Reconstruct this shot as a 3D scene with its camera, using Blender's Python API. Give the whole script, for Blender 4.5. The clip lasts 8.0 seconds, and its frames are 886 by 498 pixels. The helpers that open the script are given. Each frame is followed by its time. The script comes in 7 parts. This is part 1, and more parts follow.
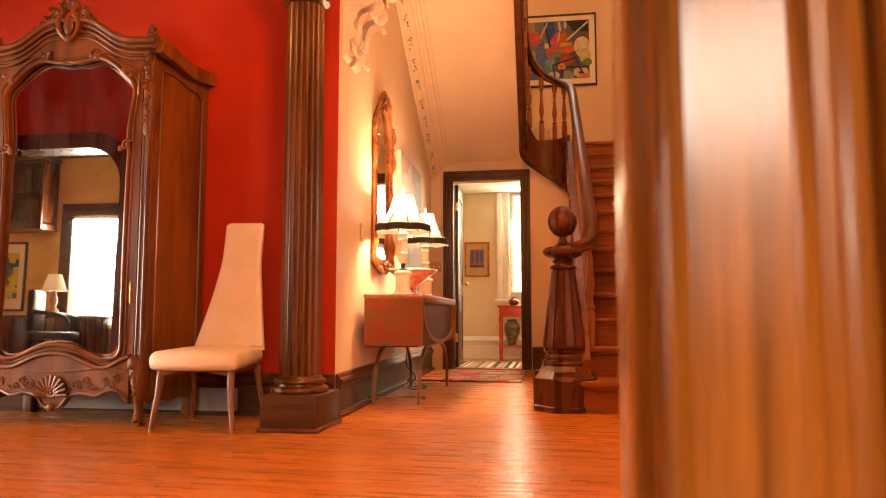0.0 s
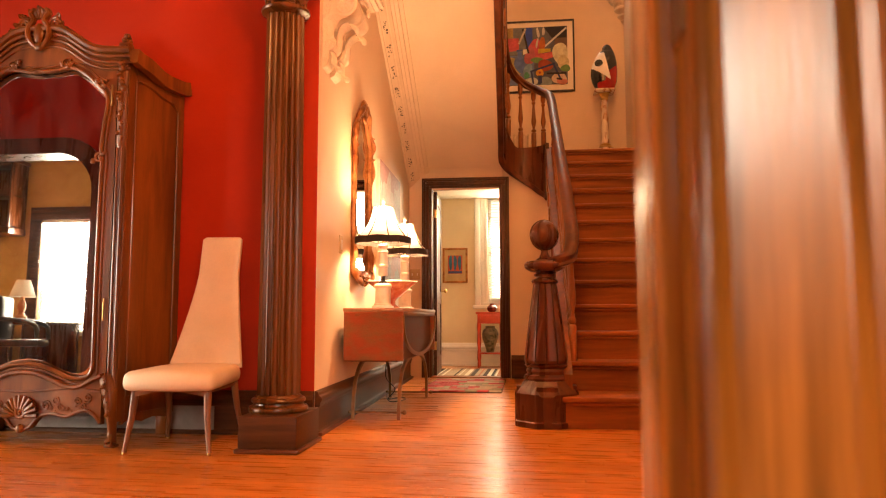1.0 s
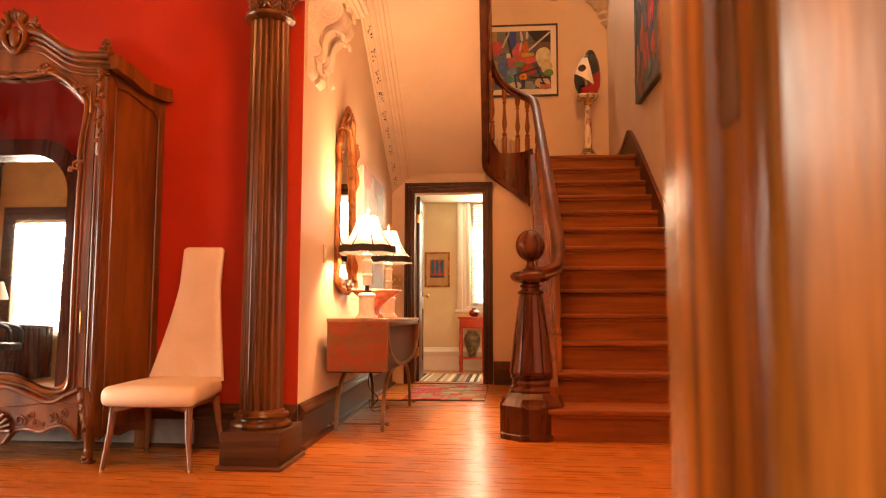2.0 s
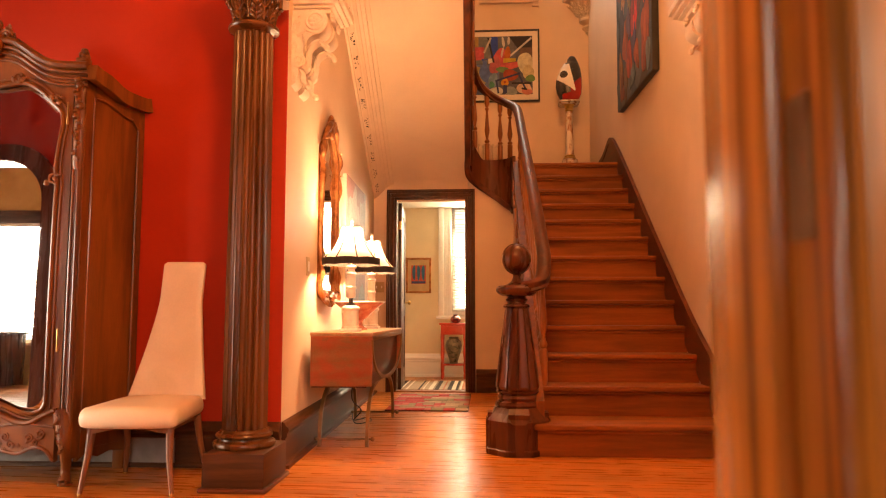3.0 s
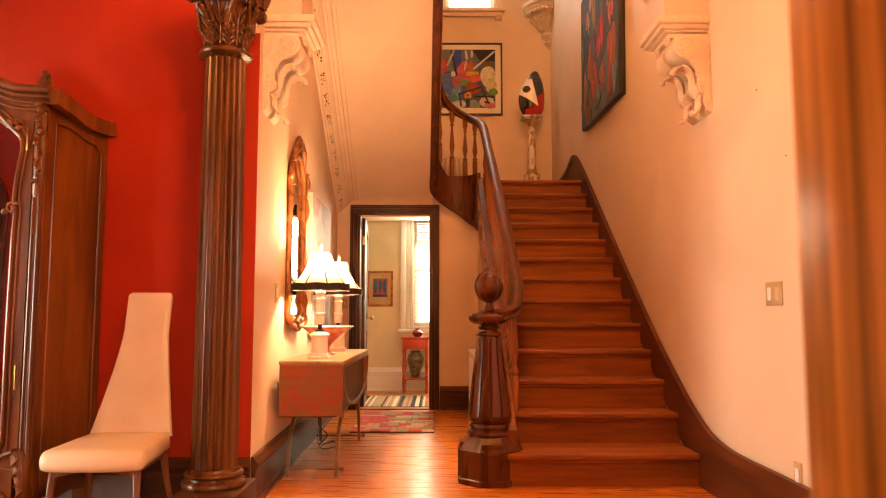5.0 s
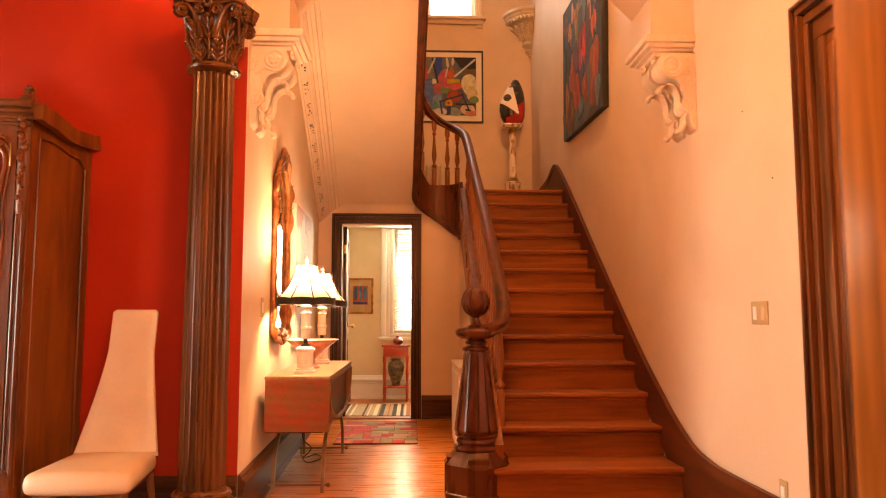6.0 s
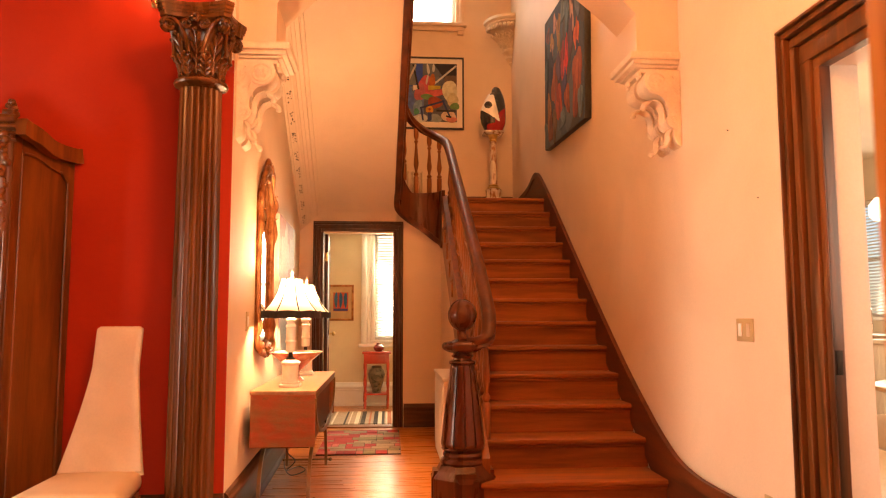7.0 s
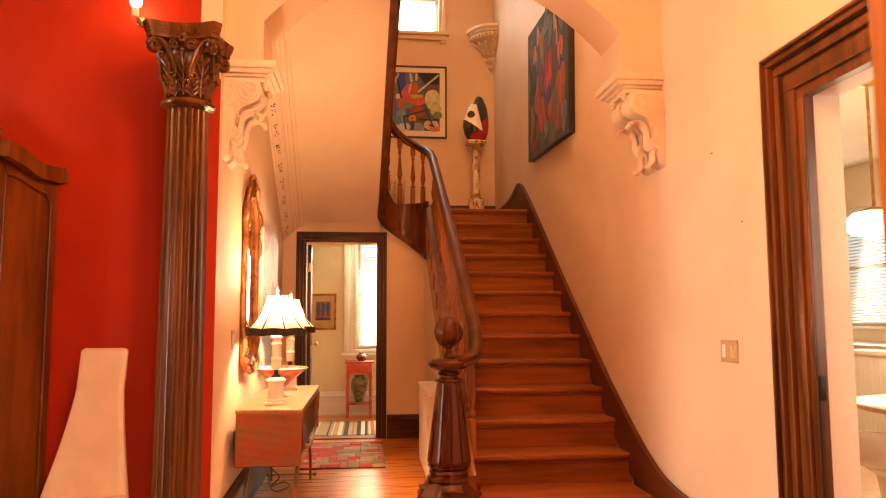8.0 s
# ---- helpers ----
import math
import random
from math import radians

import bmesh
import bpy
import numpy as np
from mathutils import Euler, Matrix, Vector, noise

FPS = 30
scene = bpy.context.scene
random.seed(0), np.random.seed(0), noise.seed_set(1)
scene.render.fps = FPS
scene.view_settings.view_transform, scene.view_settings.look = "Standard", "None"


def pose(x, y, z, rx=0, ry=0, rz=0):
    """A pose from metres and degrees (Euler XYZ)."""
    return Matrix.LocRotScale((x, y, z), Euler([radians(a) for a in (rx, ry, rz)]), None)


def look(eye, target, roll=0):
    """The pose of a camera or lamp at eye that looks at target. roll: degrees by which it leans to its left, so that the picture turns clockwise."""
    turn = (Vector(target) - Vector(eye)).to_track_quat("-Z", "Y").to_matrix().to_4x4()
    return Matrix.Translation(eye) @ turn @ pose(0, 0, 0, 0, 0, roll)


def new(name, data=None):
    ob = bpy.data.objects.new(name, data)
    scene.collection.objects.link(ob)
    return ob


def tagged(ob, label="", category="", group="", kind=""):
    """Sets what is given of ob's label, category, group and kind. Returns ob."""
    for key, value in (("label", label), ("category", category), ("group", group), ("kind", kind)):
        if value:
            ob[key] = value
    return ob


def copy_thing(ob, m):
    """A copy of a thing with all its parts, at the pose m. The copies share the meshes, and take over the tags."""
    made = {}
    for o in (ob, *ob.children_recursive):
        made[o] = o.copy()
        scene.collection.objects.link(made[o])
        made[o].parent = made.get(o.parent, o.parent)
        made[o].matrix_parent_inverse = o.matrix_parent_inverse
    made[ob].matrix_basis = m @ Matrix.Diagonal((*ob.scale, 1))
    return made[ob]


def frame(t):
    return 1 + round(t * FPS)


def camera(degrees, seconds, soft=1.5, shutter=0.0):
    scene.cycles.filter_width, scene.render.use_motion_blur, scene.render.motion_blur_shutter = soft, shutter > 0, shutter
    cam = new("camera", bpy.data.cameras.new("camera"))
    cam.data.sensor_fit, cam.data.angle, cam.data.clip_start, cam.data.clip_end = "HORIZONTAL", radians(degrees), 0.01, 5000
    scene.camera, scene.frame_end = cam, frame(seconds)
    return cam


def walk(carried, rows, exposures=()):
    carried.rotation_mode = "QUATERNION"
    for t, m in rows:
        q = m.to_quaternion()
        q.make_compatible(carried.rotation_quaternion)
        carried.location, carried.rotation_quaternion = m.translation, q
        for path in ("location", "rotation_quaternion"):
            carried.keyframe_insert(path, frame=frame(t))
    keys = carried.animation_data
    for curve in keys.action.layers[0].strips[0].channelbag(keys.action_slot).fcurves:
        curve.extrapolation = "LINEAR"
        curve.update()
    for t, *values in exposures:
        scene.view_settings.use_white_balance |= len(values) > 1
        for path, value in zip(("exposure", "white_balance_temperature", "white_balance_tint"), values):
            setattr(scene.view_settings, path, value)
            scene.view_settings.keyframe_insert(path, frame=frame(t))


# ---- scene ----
cam = camera(62.8, 8.0, soft=1.15)
cam.data.dof.use_dof = True
cam.data.dof.focus_distance = 6.0
cam.data.dof.aperture_fstop = 4.5
PATH = [
    (0, (2.152, -7.642, 0.552), (1.854, -5.673, 0.737), -0.0),
    (0.5, (2.134, -7.623, 0.598), (1.871, -5.649, 0.783), -0.0),
    (1, (2.113, -7.606, 0.64), (1.882, -5.628, 0.824), -0.1),
    (1.5, (2.093, -7.589, 0.674), (1.89, -5.608, 0.856), -0.0),
    (3, (2.025, -7.538, 0.798), (1.911, -5.55, 0.977), -0.0),
    (3.5, (1.997, -7.524, 0.836), (1.915, -5.534, 1.015), -0.1),
    (4, (1.972, -7.518, 0.874), (1.923, -5.526, 1.054), -0.0),
    (4.5, (1.944, -7.515, 0.913), (1.925, -5.523, 1.094), -0.0),
    (6, (1.839, -7.525, 1.035), (1.922, -5.535, 1.221), -0.0),
    (6.5, (1.804, -7.528, 1.068), (1.918, -5.54, 1.255), -0.1),
    (7, (1.773, -7.531, 1.113), (1.923, -5.546, 1.3), -0.1),
    (7.5, (1.752, -7.537, 1.156), (1.93, -5.554, 1.346), -0.1),
    (8, (1.731, -7.547, 1.208), (1.937, -5.566, 1.399), -0.2),
]
walk(cam, [(t, look(eye, target, roll)) for t, eye, target, roll in PATH])

# ---- world and lamps ----
world = bpy.data.worlds.new("sky")
scene.world = world
world.use_nodes = True
sky = world.node_tree.nodes.new("ShaderNodeTexSky")
sky.sky_type, sky.sun_disc = "NISHITA", False
sky.sun_elevation, sky.sun_rotation = radians(48), radians(200)
world.node_tree.links.new(sky.outputs[0], world.node_tree.nodes["Background"].inputs["Color"])
world.node_tree.nodes["Background"].inputs["Strength"].default_value = 0.15

WARM = (1.0, 0.365, 0.095)
DAY = (1.0, 0.87, 0.69)


def lamp(name, kind, at, watts, colour, size=0.1, target=None, height=None, spread=180):
    d = bpy.data.lights.new(name, kind)
    d.energy, d.color = watts, colour
    if kind == "AREA":
        d.shape, d.size, d.size_y, d.spread = "RECTANGLE", size, height or size, radians(spread)
    else:
        d.shadow_soft_size = size
    ob = new(name, d)
    ob.matrix_world = look(at, target) if target else pose(*at)
    return ob


# daylight in the window openings
lamp("study_window_light", "AREA", (-4.85, -11.10, 1.45), 600, DAY, 1.0, (-4.85, -7, 1.2), 1.7)
# added fill from an unseen front window, brightens the foot of the right wall
lamp("front_glass_light", "AREA", (-4.56, -5.95, 1.0), 78, (1.0, 0.84, 0.66), 1.6, (3.4, -4.7, 0.2), 1.45, 75)
lamp("study_corner_window_light", "AREA", (3.05, -11.04, 2.00), 110, DAY, 0.95, (3.05, -7, 2.00), 0.85)
lamp("back_room_window_light", "AREA", (1.95, 1.90, 1.55), 95, (1.0, 0.80, 0.52), 0.6, (1.6, 0, 1.0), 1.4)
lamp("landing_window_light", "AREA", (2.2, 1.90, 5.5), 32, DAY, 0.8, (2.2, 0, 3.5), 0.9)
lamp("kitchen_far_window_light", "AREA", (7.44, 0.6, 1.8), 40, (1.0, 0.80, 0.58), 1.1, (4, -1.5, 1.2), 1.3)
# warm fill through an added side window, lights the kitchen doorway reveal
lamp("kitchen_window_light", "AREA", (5.2, -6.96, 1.65), 45, (1.0, 0.56, 0.34), 1.4, (4.6, -3, 1.3), 1.4)
# lit lamps
lamp("hall_ceiling_lamp_light", "POINT", (1.9, -5.9, 2.82), 188, WARM, 0.16)
# added fill, no lamp is known here; lifts the risers and the landing
lamp("stairwell_lamp_light", "POINT", (2.75, -2.9, 4.9), 170, (1.0, 0.45, 0.16), 0.14)
lamp("column_spot_light", "POINT", (0.54, -3.82, 2.835), 1.5, WARM, 0.03)
lamp("front_table_lamp_light", "POINT", (1.175, -2.95, 1.295), 112, (1.0, 0.55, 0.27), 0.07)
lamp("rear_table_lamp_light", "POINT", (1.165, -2.05, 1.295), 112, (1.0, 0.55, 0.27), 0.07)
lamp("kitchen_pendant_light", "POINT", (5.52, -2.5, 1.93), 100, (1.0, 0.64, 0.36), 0.1)
scene.view_settings.exposure = 0.0

def rgb(*c):
    return (c[0], c[1], c[2], 1.0)


# ---- materials ----
def surface(name, c1, c2, rough=0.5, scale=6.0, stretch=(1, 1, 1), fine=60.0, bump=0.05, metal=0.0, coat=0.0,
            spots=0.0, vary=0.0, rough_vary=0.1, low=0.35, high=0.65):
    """Two colours mixed by a coarse noise, broken by a fine one; the fine one drives relief and gloss."""
    m = bpy.data.materials.new(name)
    m.use_nodes = True
    nt = m.node_tree
    n, link = nt.nodes, nt.links.new
    bsdf = n["Principled BSDF"]
    tc = n.new("ShaderNodeTexCoord")
    mp = n.new("ShaderNodeMapping")
    mp.inputs["Scale"].default_value = stretch
    link(tc.outputs["Object"], mp.inputs["Vector"])
    a = n.new("ShaderNodeTexNoise")
    a.inputs["Scale"].default_value = scale
    a.inputs["Detail"].default_value = 5
    a.inputs["Distortion"].default_value = 0.6
    b = n.new("ShaderNodeTexNoise")
    b.inputs["Scale"].default_value = fine
    b.inputs["Detail"].default_value = 3
    link(mp.outputs[0], a.inputs["Vector"])
    link(mp.outputs[0], b.inputs["Vector"])
    ramp = n.new("ShaderNodeValToRGB")
    ramp.color_ramp.elements[0].position, ramp.color_ramp.elements[1].position = low, high
    ramp.color_ramp.elements[0].color, ramp.color_ramp.elements[1].color = rgb(*c1), rgb(*c2)
    link(a.outputs["Fac"], ramp.inputs["Fac"])
    hsv = n.new("ShaderNodeHueSaturation")
    link(ramp.outputs["Color"], hsv.inputs["Color"])
    mr = n.new("ShaderNodeMapRange")
    mr.inputs["To Min"].default_value, mr.inputs["To Max"].default_value = 1 - spots - 0.06, 1 + spots + 0.06
    link(b.outputs["Fac"], mr.inputs["Value"])
    value = mr.outputs[0]
    if vary:
        info = n.new("ShaderNodeObjectInfo")
        geo = n.new("ShaderNodeNewGeometry")
        add = n.new("ShaderNodeMath")
        add.operation = "ADD"
        link(info.outputs["Random"], add.inputs[0])
        link(geo.outputs["Random Per Island"], add.inputs[1])
        fr = n.new("ShaderNodeMath")
        fr.operation = "FRACT"
        link(add.outputs[0], fr.inputs[0])
        vr = n.new("ShaderNodeMapRange")
        vr.inputs["To Min"].default_value, vr.inputs["To Max"].default_value = 1 - vary, 1 + vary
        link(fr.outputs[0], vr.inputs["Value"])
        mul = n.new("ShaderNodeMath")
        mul.operation = "MULTIPLY"
        link(value, mul.inputs[0])
        link(vr.outputs[0], mul.inputs[1])
        value = mul.outputs[0]
    link(value, hsv.inputs["Value"])
    link(hsv.outputs["Color"], bsdf.inputs["Base Color"])
    rr = n.new("ShaderNodeMapRange")
    rr.inputs["To Min"].default_value, rr.inputs["To Max"].default_value = max(0.02, rough - rough_vary), min(1, rough + rough_vary)
    link(a.outputs["Fac"], rr.inputs["Value"])
    link(rr.outputs[0], bsdf.inputs["Roughness"])
    bp = n.new("ShaderNodeBump")
    bp.inputs["Strength"].default_value = bump
    bp.inputs["Distance"].default_value = 0.01
    link(b.outputs["Fac"], bp.inputs["Height"])
    link(bp.outputs[0], bsdf.inputs["Normal"])
    bsdf.inputs["Metallic"].default_value = metal
    bsdf.inputs["Coat Weight"].default_value = coat
    bsdf.inputs["Coat Roughness"].default_value = 0.12
    return m


def glow(name, colour, strength):
    m = bpy.data.materials.new(name)
    m.use_nodes = True
    bsdf = m.node_tree.nodes["Principled BSDF"]
    bsdf.inputs["Base Color"].default_value = rgb(*colour)
    bsdf.inputs["Emission Color"].default_value = rgb(*colour)
    bsdf.inputs["Emission Strength"].default_value = strength
    return m


def glassy(name, colour, rough=0.0, transmission=1.0, metal=0.0):
    m = bpy.data.materials.new(name)
    m.use_nodes = True
    bsdf = m.node_tree.nodes["Principled BSDF"]
    bsdf.inputs["Base Color"].default_value = rgb(*colour)
    bsdf.inputs["Roughness"].default_value = rough
    bsdf.inputs["Transmission Weight"].default_value = transmission
    bsdf.inputs["Metallic"].default_value = metal
    return m


def translucent(name, colour, share=0.5):
    """A thin cloth or slat that lets light through."""
    m = bpy.data.materials.new(name)
    m.use_nodes = True
    nt = m.node_tree
    out = nt.nodes["Material Output"]
    nt.nodes.remove(nt.nodes["Principled BSDF"])
    d, t, mix = nt.nodes.new("ShaderNodeBsdfDiffuse"), nt.nodes.new("ShaderNodeBsdfTranslucent"), nt.nodes.new("ShaderNodeMixShader")
    w = nt.nodes.new("ShaderNodeTexNoise")
    w.inputs["Scale"].default_value = 90
    r = nt.nodes.new("ShaderNodeMixRGB")
    r.inputs[1].default_value = rgb(*colour)
    r.inputs[2].default_value = rgb(*[c * 0.85 for c in colour])
    nt.links.new(w.outputs["Fac"], r.inputs[0])
    nt.links.new(r.outputs[0], d.inputs["Color"])
    nt.links.new(r.outputs[0], t.inputs["Color"])
    mix.inputs[0].default_value = share
    nt.links.new(d.outputs[0], mix.inputs[1])
    nt.links.new(t.outputs[0], mix.inputs[2])
    nt.links.new(mix.outputs[0], out.inputs["Surface"])
    return m


def canvas(name, colours, scale, blend=0.02, rough=0.6):
    """Paint in irregular patches of the given colours."""
    m = bpy.data.materials.new(name)
    m.use_nodes = True
    nt = m.node_tree
    n, link = nt.nodes, nt.links.new
    tc = n.new("ShaderNodeTexCoord")
    ns = n.new("ShaderNodeTexNoise")
    ns.inputs["Scale"].default_value = scale * 0.6
    ns.inputs["Detail"].default_value = 4
    mixv = n.new("ShaderNodeMixRGB")
    mixv.inputs[0].default_value = 0.35
    link(tc.outputs["Object"], ns.inputs["Vector"])
    link(tc.outputs["Object"], mixv.inputs[1])
    link(ns.outputs["Color"], mixv.inputs[2])
    vo = n.new("ShaderNodeTexVoronoi")
    vo.inputs["Scale"].default_value = scale
    link(mixv.outputs[0], vo.inputs["Vector"])
    sep = n.new("ShaderNodeSeparateColor")
    link(vo.outputs["Color"], sep.inputs[0])
    ramp = n.new("ShaderNodeValToRGB")
    ramp.color_ramp.interpolation = "CONSTANT" if blend == 0 else "LINEAR"
    els = ramp.color_ramp.elements
    while len(els) < len(colours):
        els.new(0.5)
    for i, c in enumerate(colours):
        els[i].position = i / len(colours)
        els[i].color = rgb(*c)
    link(sep.outputs[0], ramp.inputs["Fac"])
    fine = n.new("ShaderNodeTexNoise")
    fine.inputs["Scale"].default_value = 45
    hsv = n.new("ShaderNodeHueSaturation")
    mr = n.new("ShaderNodeMapRange")
    mr.inputs["To Min"].default_value, mr.inputs["To Max"].default_value = 0.6, 1.4
    link(tc.outputs["Object"], fine.inputs["Vector"])
    link(fine.outputs["Fac"], mr.inputs["Value"])
    link(mr.outputs[0], hsv.inputs["Value"])
    link(ramp.outputs[0], hsv.inputs["Color"])
    link(hsv.outputs[0], n["Principled BSDF"].inputs["Base Color"])
    n["Principled BSDF"].inputs["Roughness"].default_value = rough
    return m


CREAM = surface("cream_plaster", (0.64, 0.49, 0.34), (0.72, 0.56, 0.40), 0.55, 1.3, fine=140, bump=0.06, spots=0.02)
RED = surface("red_wall_paint", (0.325, 0.020, 0.004), (0.39, 0.027, 0.0055), 0.55, 1.5, fine=160, bump=0.05, spots=0.03)
YELLOW = surface("ochre_wall_paint", (0.55, 0.38, 0.14), (0.68, 0.50, 0.22), 0.6, 2.5, fine=50, bump=0.05, spots=0.06)
WHITE = surface("white_paint", (0.76, 0.74, 0.70), (0.83, 0.81, 0.77), 0.45, 2, fine=120, bump=0.03)
PLASTER = surface("moulded_plaster", (0.66, 0.54, 0.39), (0.76, 0.64, 0.48), 0.6, 9, fine=90, bump=0.15, spots=0.06)
CEIL = surface("ceiling_paint", (0.76, 0.70, 0.60), (0.82, 0.76, 0.66), 0.7, 1.5, fine=100, bump=0.04)
MAHOG = surface("dark_mahogany", (0.048, 0.012, 0.003), (0.112, 0.029, 0.0065), 0.28, 2.2, (6, 6, 0.7), 30, 0.04, coat=0.04, spots=0.16)
MAHOG_X = surface("dark_mahogany_cross_grain", (0.055, 0.015, 0.0045), (0.125, 0.034, 0.009), 0.34, 2.2, (0.7, 6, 6), 30, 0.04, coat=0.45, spots=0.12)
MAHOG_Y = surface("dark_mahogany_long_grain", (0.055, 0.015, 0.0045), (0.125, 0.034, 0.009), 0.46, 2.2, (6, 0.7, 6), 30, 0.04, coat=0.03, spots=0.12)
TRIM = surface("stained_baseboard_wood", (0.045, 0.016, 0.005), (0.095, 0.033, 0.010), 0.46, 3, (0.8, 0.8, 8), 40, 0.05, coat=0.04, spots=0.15)
TRIMV = surface("stained_casing_wood", (0.035, 0.011, 0.004), (0.085, 0.026, 0.008), 0.40, 3, (8, 8, 0.6), 40, 0.05, coat=0.25, spots=0.15)
STEP = surface("stair_wood", (0.170, 0.051, 0.0105), (0.295, 0.091, 0.0185), 0.52, 2.4, (0.6, 7, 7), 28, 0.05, coat=0.0, spots=0.10, vary=0.14)
BALWOOD = surface("turned_baluster_wood", (0.15, 0.045, 0.007), (0.30, 0.092, 0.015), 0.36, 2.2, (6, 6, 0.7), 30, 0.04, coat=0.2, spots=0.12)
KTRIM = surface("varnished_casing_wood", (0.040, 0.013, 0.003), (0.15, 0.048, 0.008), 0.34, 3, (8, 8, 0.5), 40, 0.05, coat=0.15, spots=0.18)
COLUMN = surface("carved_column_wood", (0.055, 0.018, 0.003), (0.135, 0.045, 0.008), 0.28, 2.2, (8, 8, 0.5), 34, 0.04, coat=0.02, spots=0.12)
WALNUT = surface("armoire_walnut", (0.088, 0.026, 0.0045), (0.205, 0.064, 0.010), 0.36, 1.8, (5, 5, 0.6), 36, 0.05, coat=0.15, spots=0.12)
JAMB = surface("varnished_jamb_pine", (0.135, 0.041, 0.006), (0.53, 0.167, 0.021), 0.215, 2.5, (11, 11, 0.4), 40, 0.05, coat=0.0, spots=0.2)
JAMB.node_tree.nodes["Principled BSDF"].inputs["Coat Roughness"].default_value = 0.22
OAK = surface("floor_oak", (0.40, 0.130, 0.017), (0.50, 0.170, 0.025), 0.29, 3.0, (0.7, 9, 1), 45, 0.02, coat=0.04, spots=0.06, vary=0.16)
OAKGAP = surface("floor_joint_wood", (0.18, 0.06, 0.015), (0.24, 0.08, 0.02), 0.7, 4)
MIRROR = glassy("mirror_silver", (0.86, 0.87, 0.86), 0.015, 0.0, 1.0)
def hazed(m):
    """A thin uneven veil over a mirror: glare haze put in as pale diffuse streaks."""
    nt = m.node_tree
    n, link = nt.nodes, nt.links.new
    tc, mp, ns, ramp, d, mix = n.new("ShaderNodeTexCoord"), n.new("ShaderNodeMapping"), n.new("ShaderNodeTexNoise"), n.new("ShaderNodeValToRGB"), n.new("ShaderNodeBsdfDiffuse"), n.new("ShaderNodeMixShader")
    mp.inputs["Rotation"].default_value = (0, 0.5, 0)
    mp.inputs["Scale"].default_value = (9, 1, 2.2)
    ns.inputs["Scale"].default_value, ns.inputs["Detail"].default_value = 1.6, 5
    link(tc.outputs["Object"], mp.inputs["Vector"])
    link(mp.outputs[0], ns.inputs["Vector"])
    ramp.color_ramp.elements[0].position, ramp.color_ramp.elements[1].position = 0.35, 0.75
    ramp.color_ramp.elements[0].color, ramp.color_ramp.elements[1].color = rgb(0.0, 0.0, 0.0), rgb(0.035, 0.035, 0.035)
    link(ns.outputs["Fac"], ramp.inputs["Fac"])
    d.inputs["Color"].default_value = rgb(0.62, 0.62, 0.60)
    link(ramp.outputs[0], mix.inputs[0])
    link(n["Principled BSDF"].outputs[0], mix.inputs[1])
    link(d.outputs[0], mix.inputs[2])
    link(mix.outputs[0], n["Material Output"].inputs["Surface"])
    return m


# the pale streaks stand for scattered window glare
OLDMIRROR = hazed(glassy("hazed_mirror_silver", (0.86, 0.87, 0.86), 0.015, 0.0, 1.0))
GLASS = glassy("window_glass", (1, 1, 1), 0.0, 1.0)
VINYL = surface("cream_vinyl", (0.64, 0.50, 0.33), (0.72, 0.57, 0.39), 0.42, 4, fine=110, bump=0.06)
CHAIRWOOD = surface("teak_chair_wood", (0.13, 0.050, 0.018), (0.22, 0.085, 0.03), 0.35, 3, (6, 6, 0.7), 40, 0.04, coat=0.2)
GOLD = surface("antique_gilt", (0.20, 0.075, 0.022), (0.46, 0.20, 0.065), 0.38, 12, fine=70, bump=0.2, metal=0.75, spots=0.2)
BRASS = surface("aged_brass", (0.45, 0.28, 0.08), (0.65, 0.45, 0.16), 0.32, 14, fine=80, bump=0.1, metal=1.0)
IRON = surface("black_iron", (0.015, 0.012, 0.010), (0.03, 0.025, 0.02), 0.45, 14, fine=80, metal=0.6)
MARBLE = surface("veined_marble", (0.36, 0.17, 0.08), (0.78, 0.68, 0.54), 0.18, 16, (1, 1, 0.6), 40, 0.02, coat=0.4, low=0.38, high=0.52)
ALABASTER = surface("white_alabaster", (0.72, 0.62, 0.52), (0.86, 0.80, 0.72), 0.3, 9, fine=50, bump=0.05, coat=0.2)
SHADE = translucent("lamp_shade_silk", (0.85, 0.78, 0.66), 0.30)
BLIND = translucent("white_blind_slat", (0.90, 0.88, 0.84), 0.45)
FRINGE = surface("black_braid", (0.010, 0.007, 0.006), (0.03, 0.02, 0.015), 0.8, 60, (1, 1, 0.1), 120, 0.5)
WICKER = surface("painted_wicker", (0.27, 0.135, 0.055), (0.40, 0.085, 0.035), 0.55, 7, (1, 1, 2.2), 150, 0.5, spots=0.25)
TABLETOP = surface("waxed_table_top", (0.28, 0.14, 0.065), (0.38, 0.20, 0.095), 0.4, 5, (5, 0.7, 1), 60, 0.05, coat=0.2)
BRONZE = surface("bronzed_steel", (0.17, 0.09, 0.035), (0.27, 0.15, 0.06), 0.38, 10, fine=60, metal=0.55)
BOWL = surface("glazed_red_bowl", (0.45, 0.10, 0.06), (0.66, 0.32, 0.22), 0.22, 16, fine=60, bump=0.05, coat=0.5, spots=0.2)
SWITCH = surface("ivory_plate", (0.50, 0.38, 0.24), (0.60, 0.47, 0.31), 0.4, 6, fine=80)
PLATEIVORY = surface("yellowed_plate", (0.40, 0.29, 0.13), (0.46, 0.34, 0.17), 0.4, 6, fine=80)
LACQUER = surface("red_lacquer", (0.42, 0.035, 0.015), (0.55, 0.06, 0.025), 0.3, 6, fine=60, coat=0.4, spots=0.1)
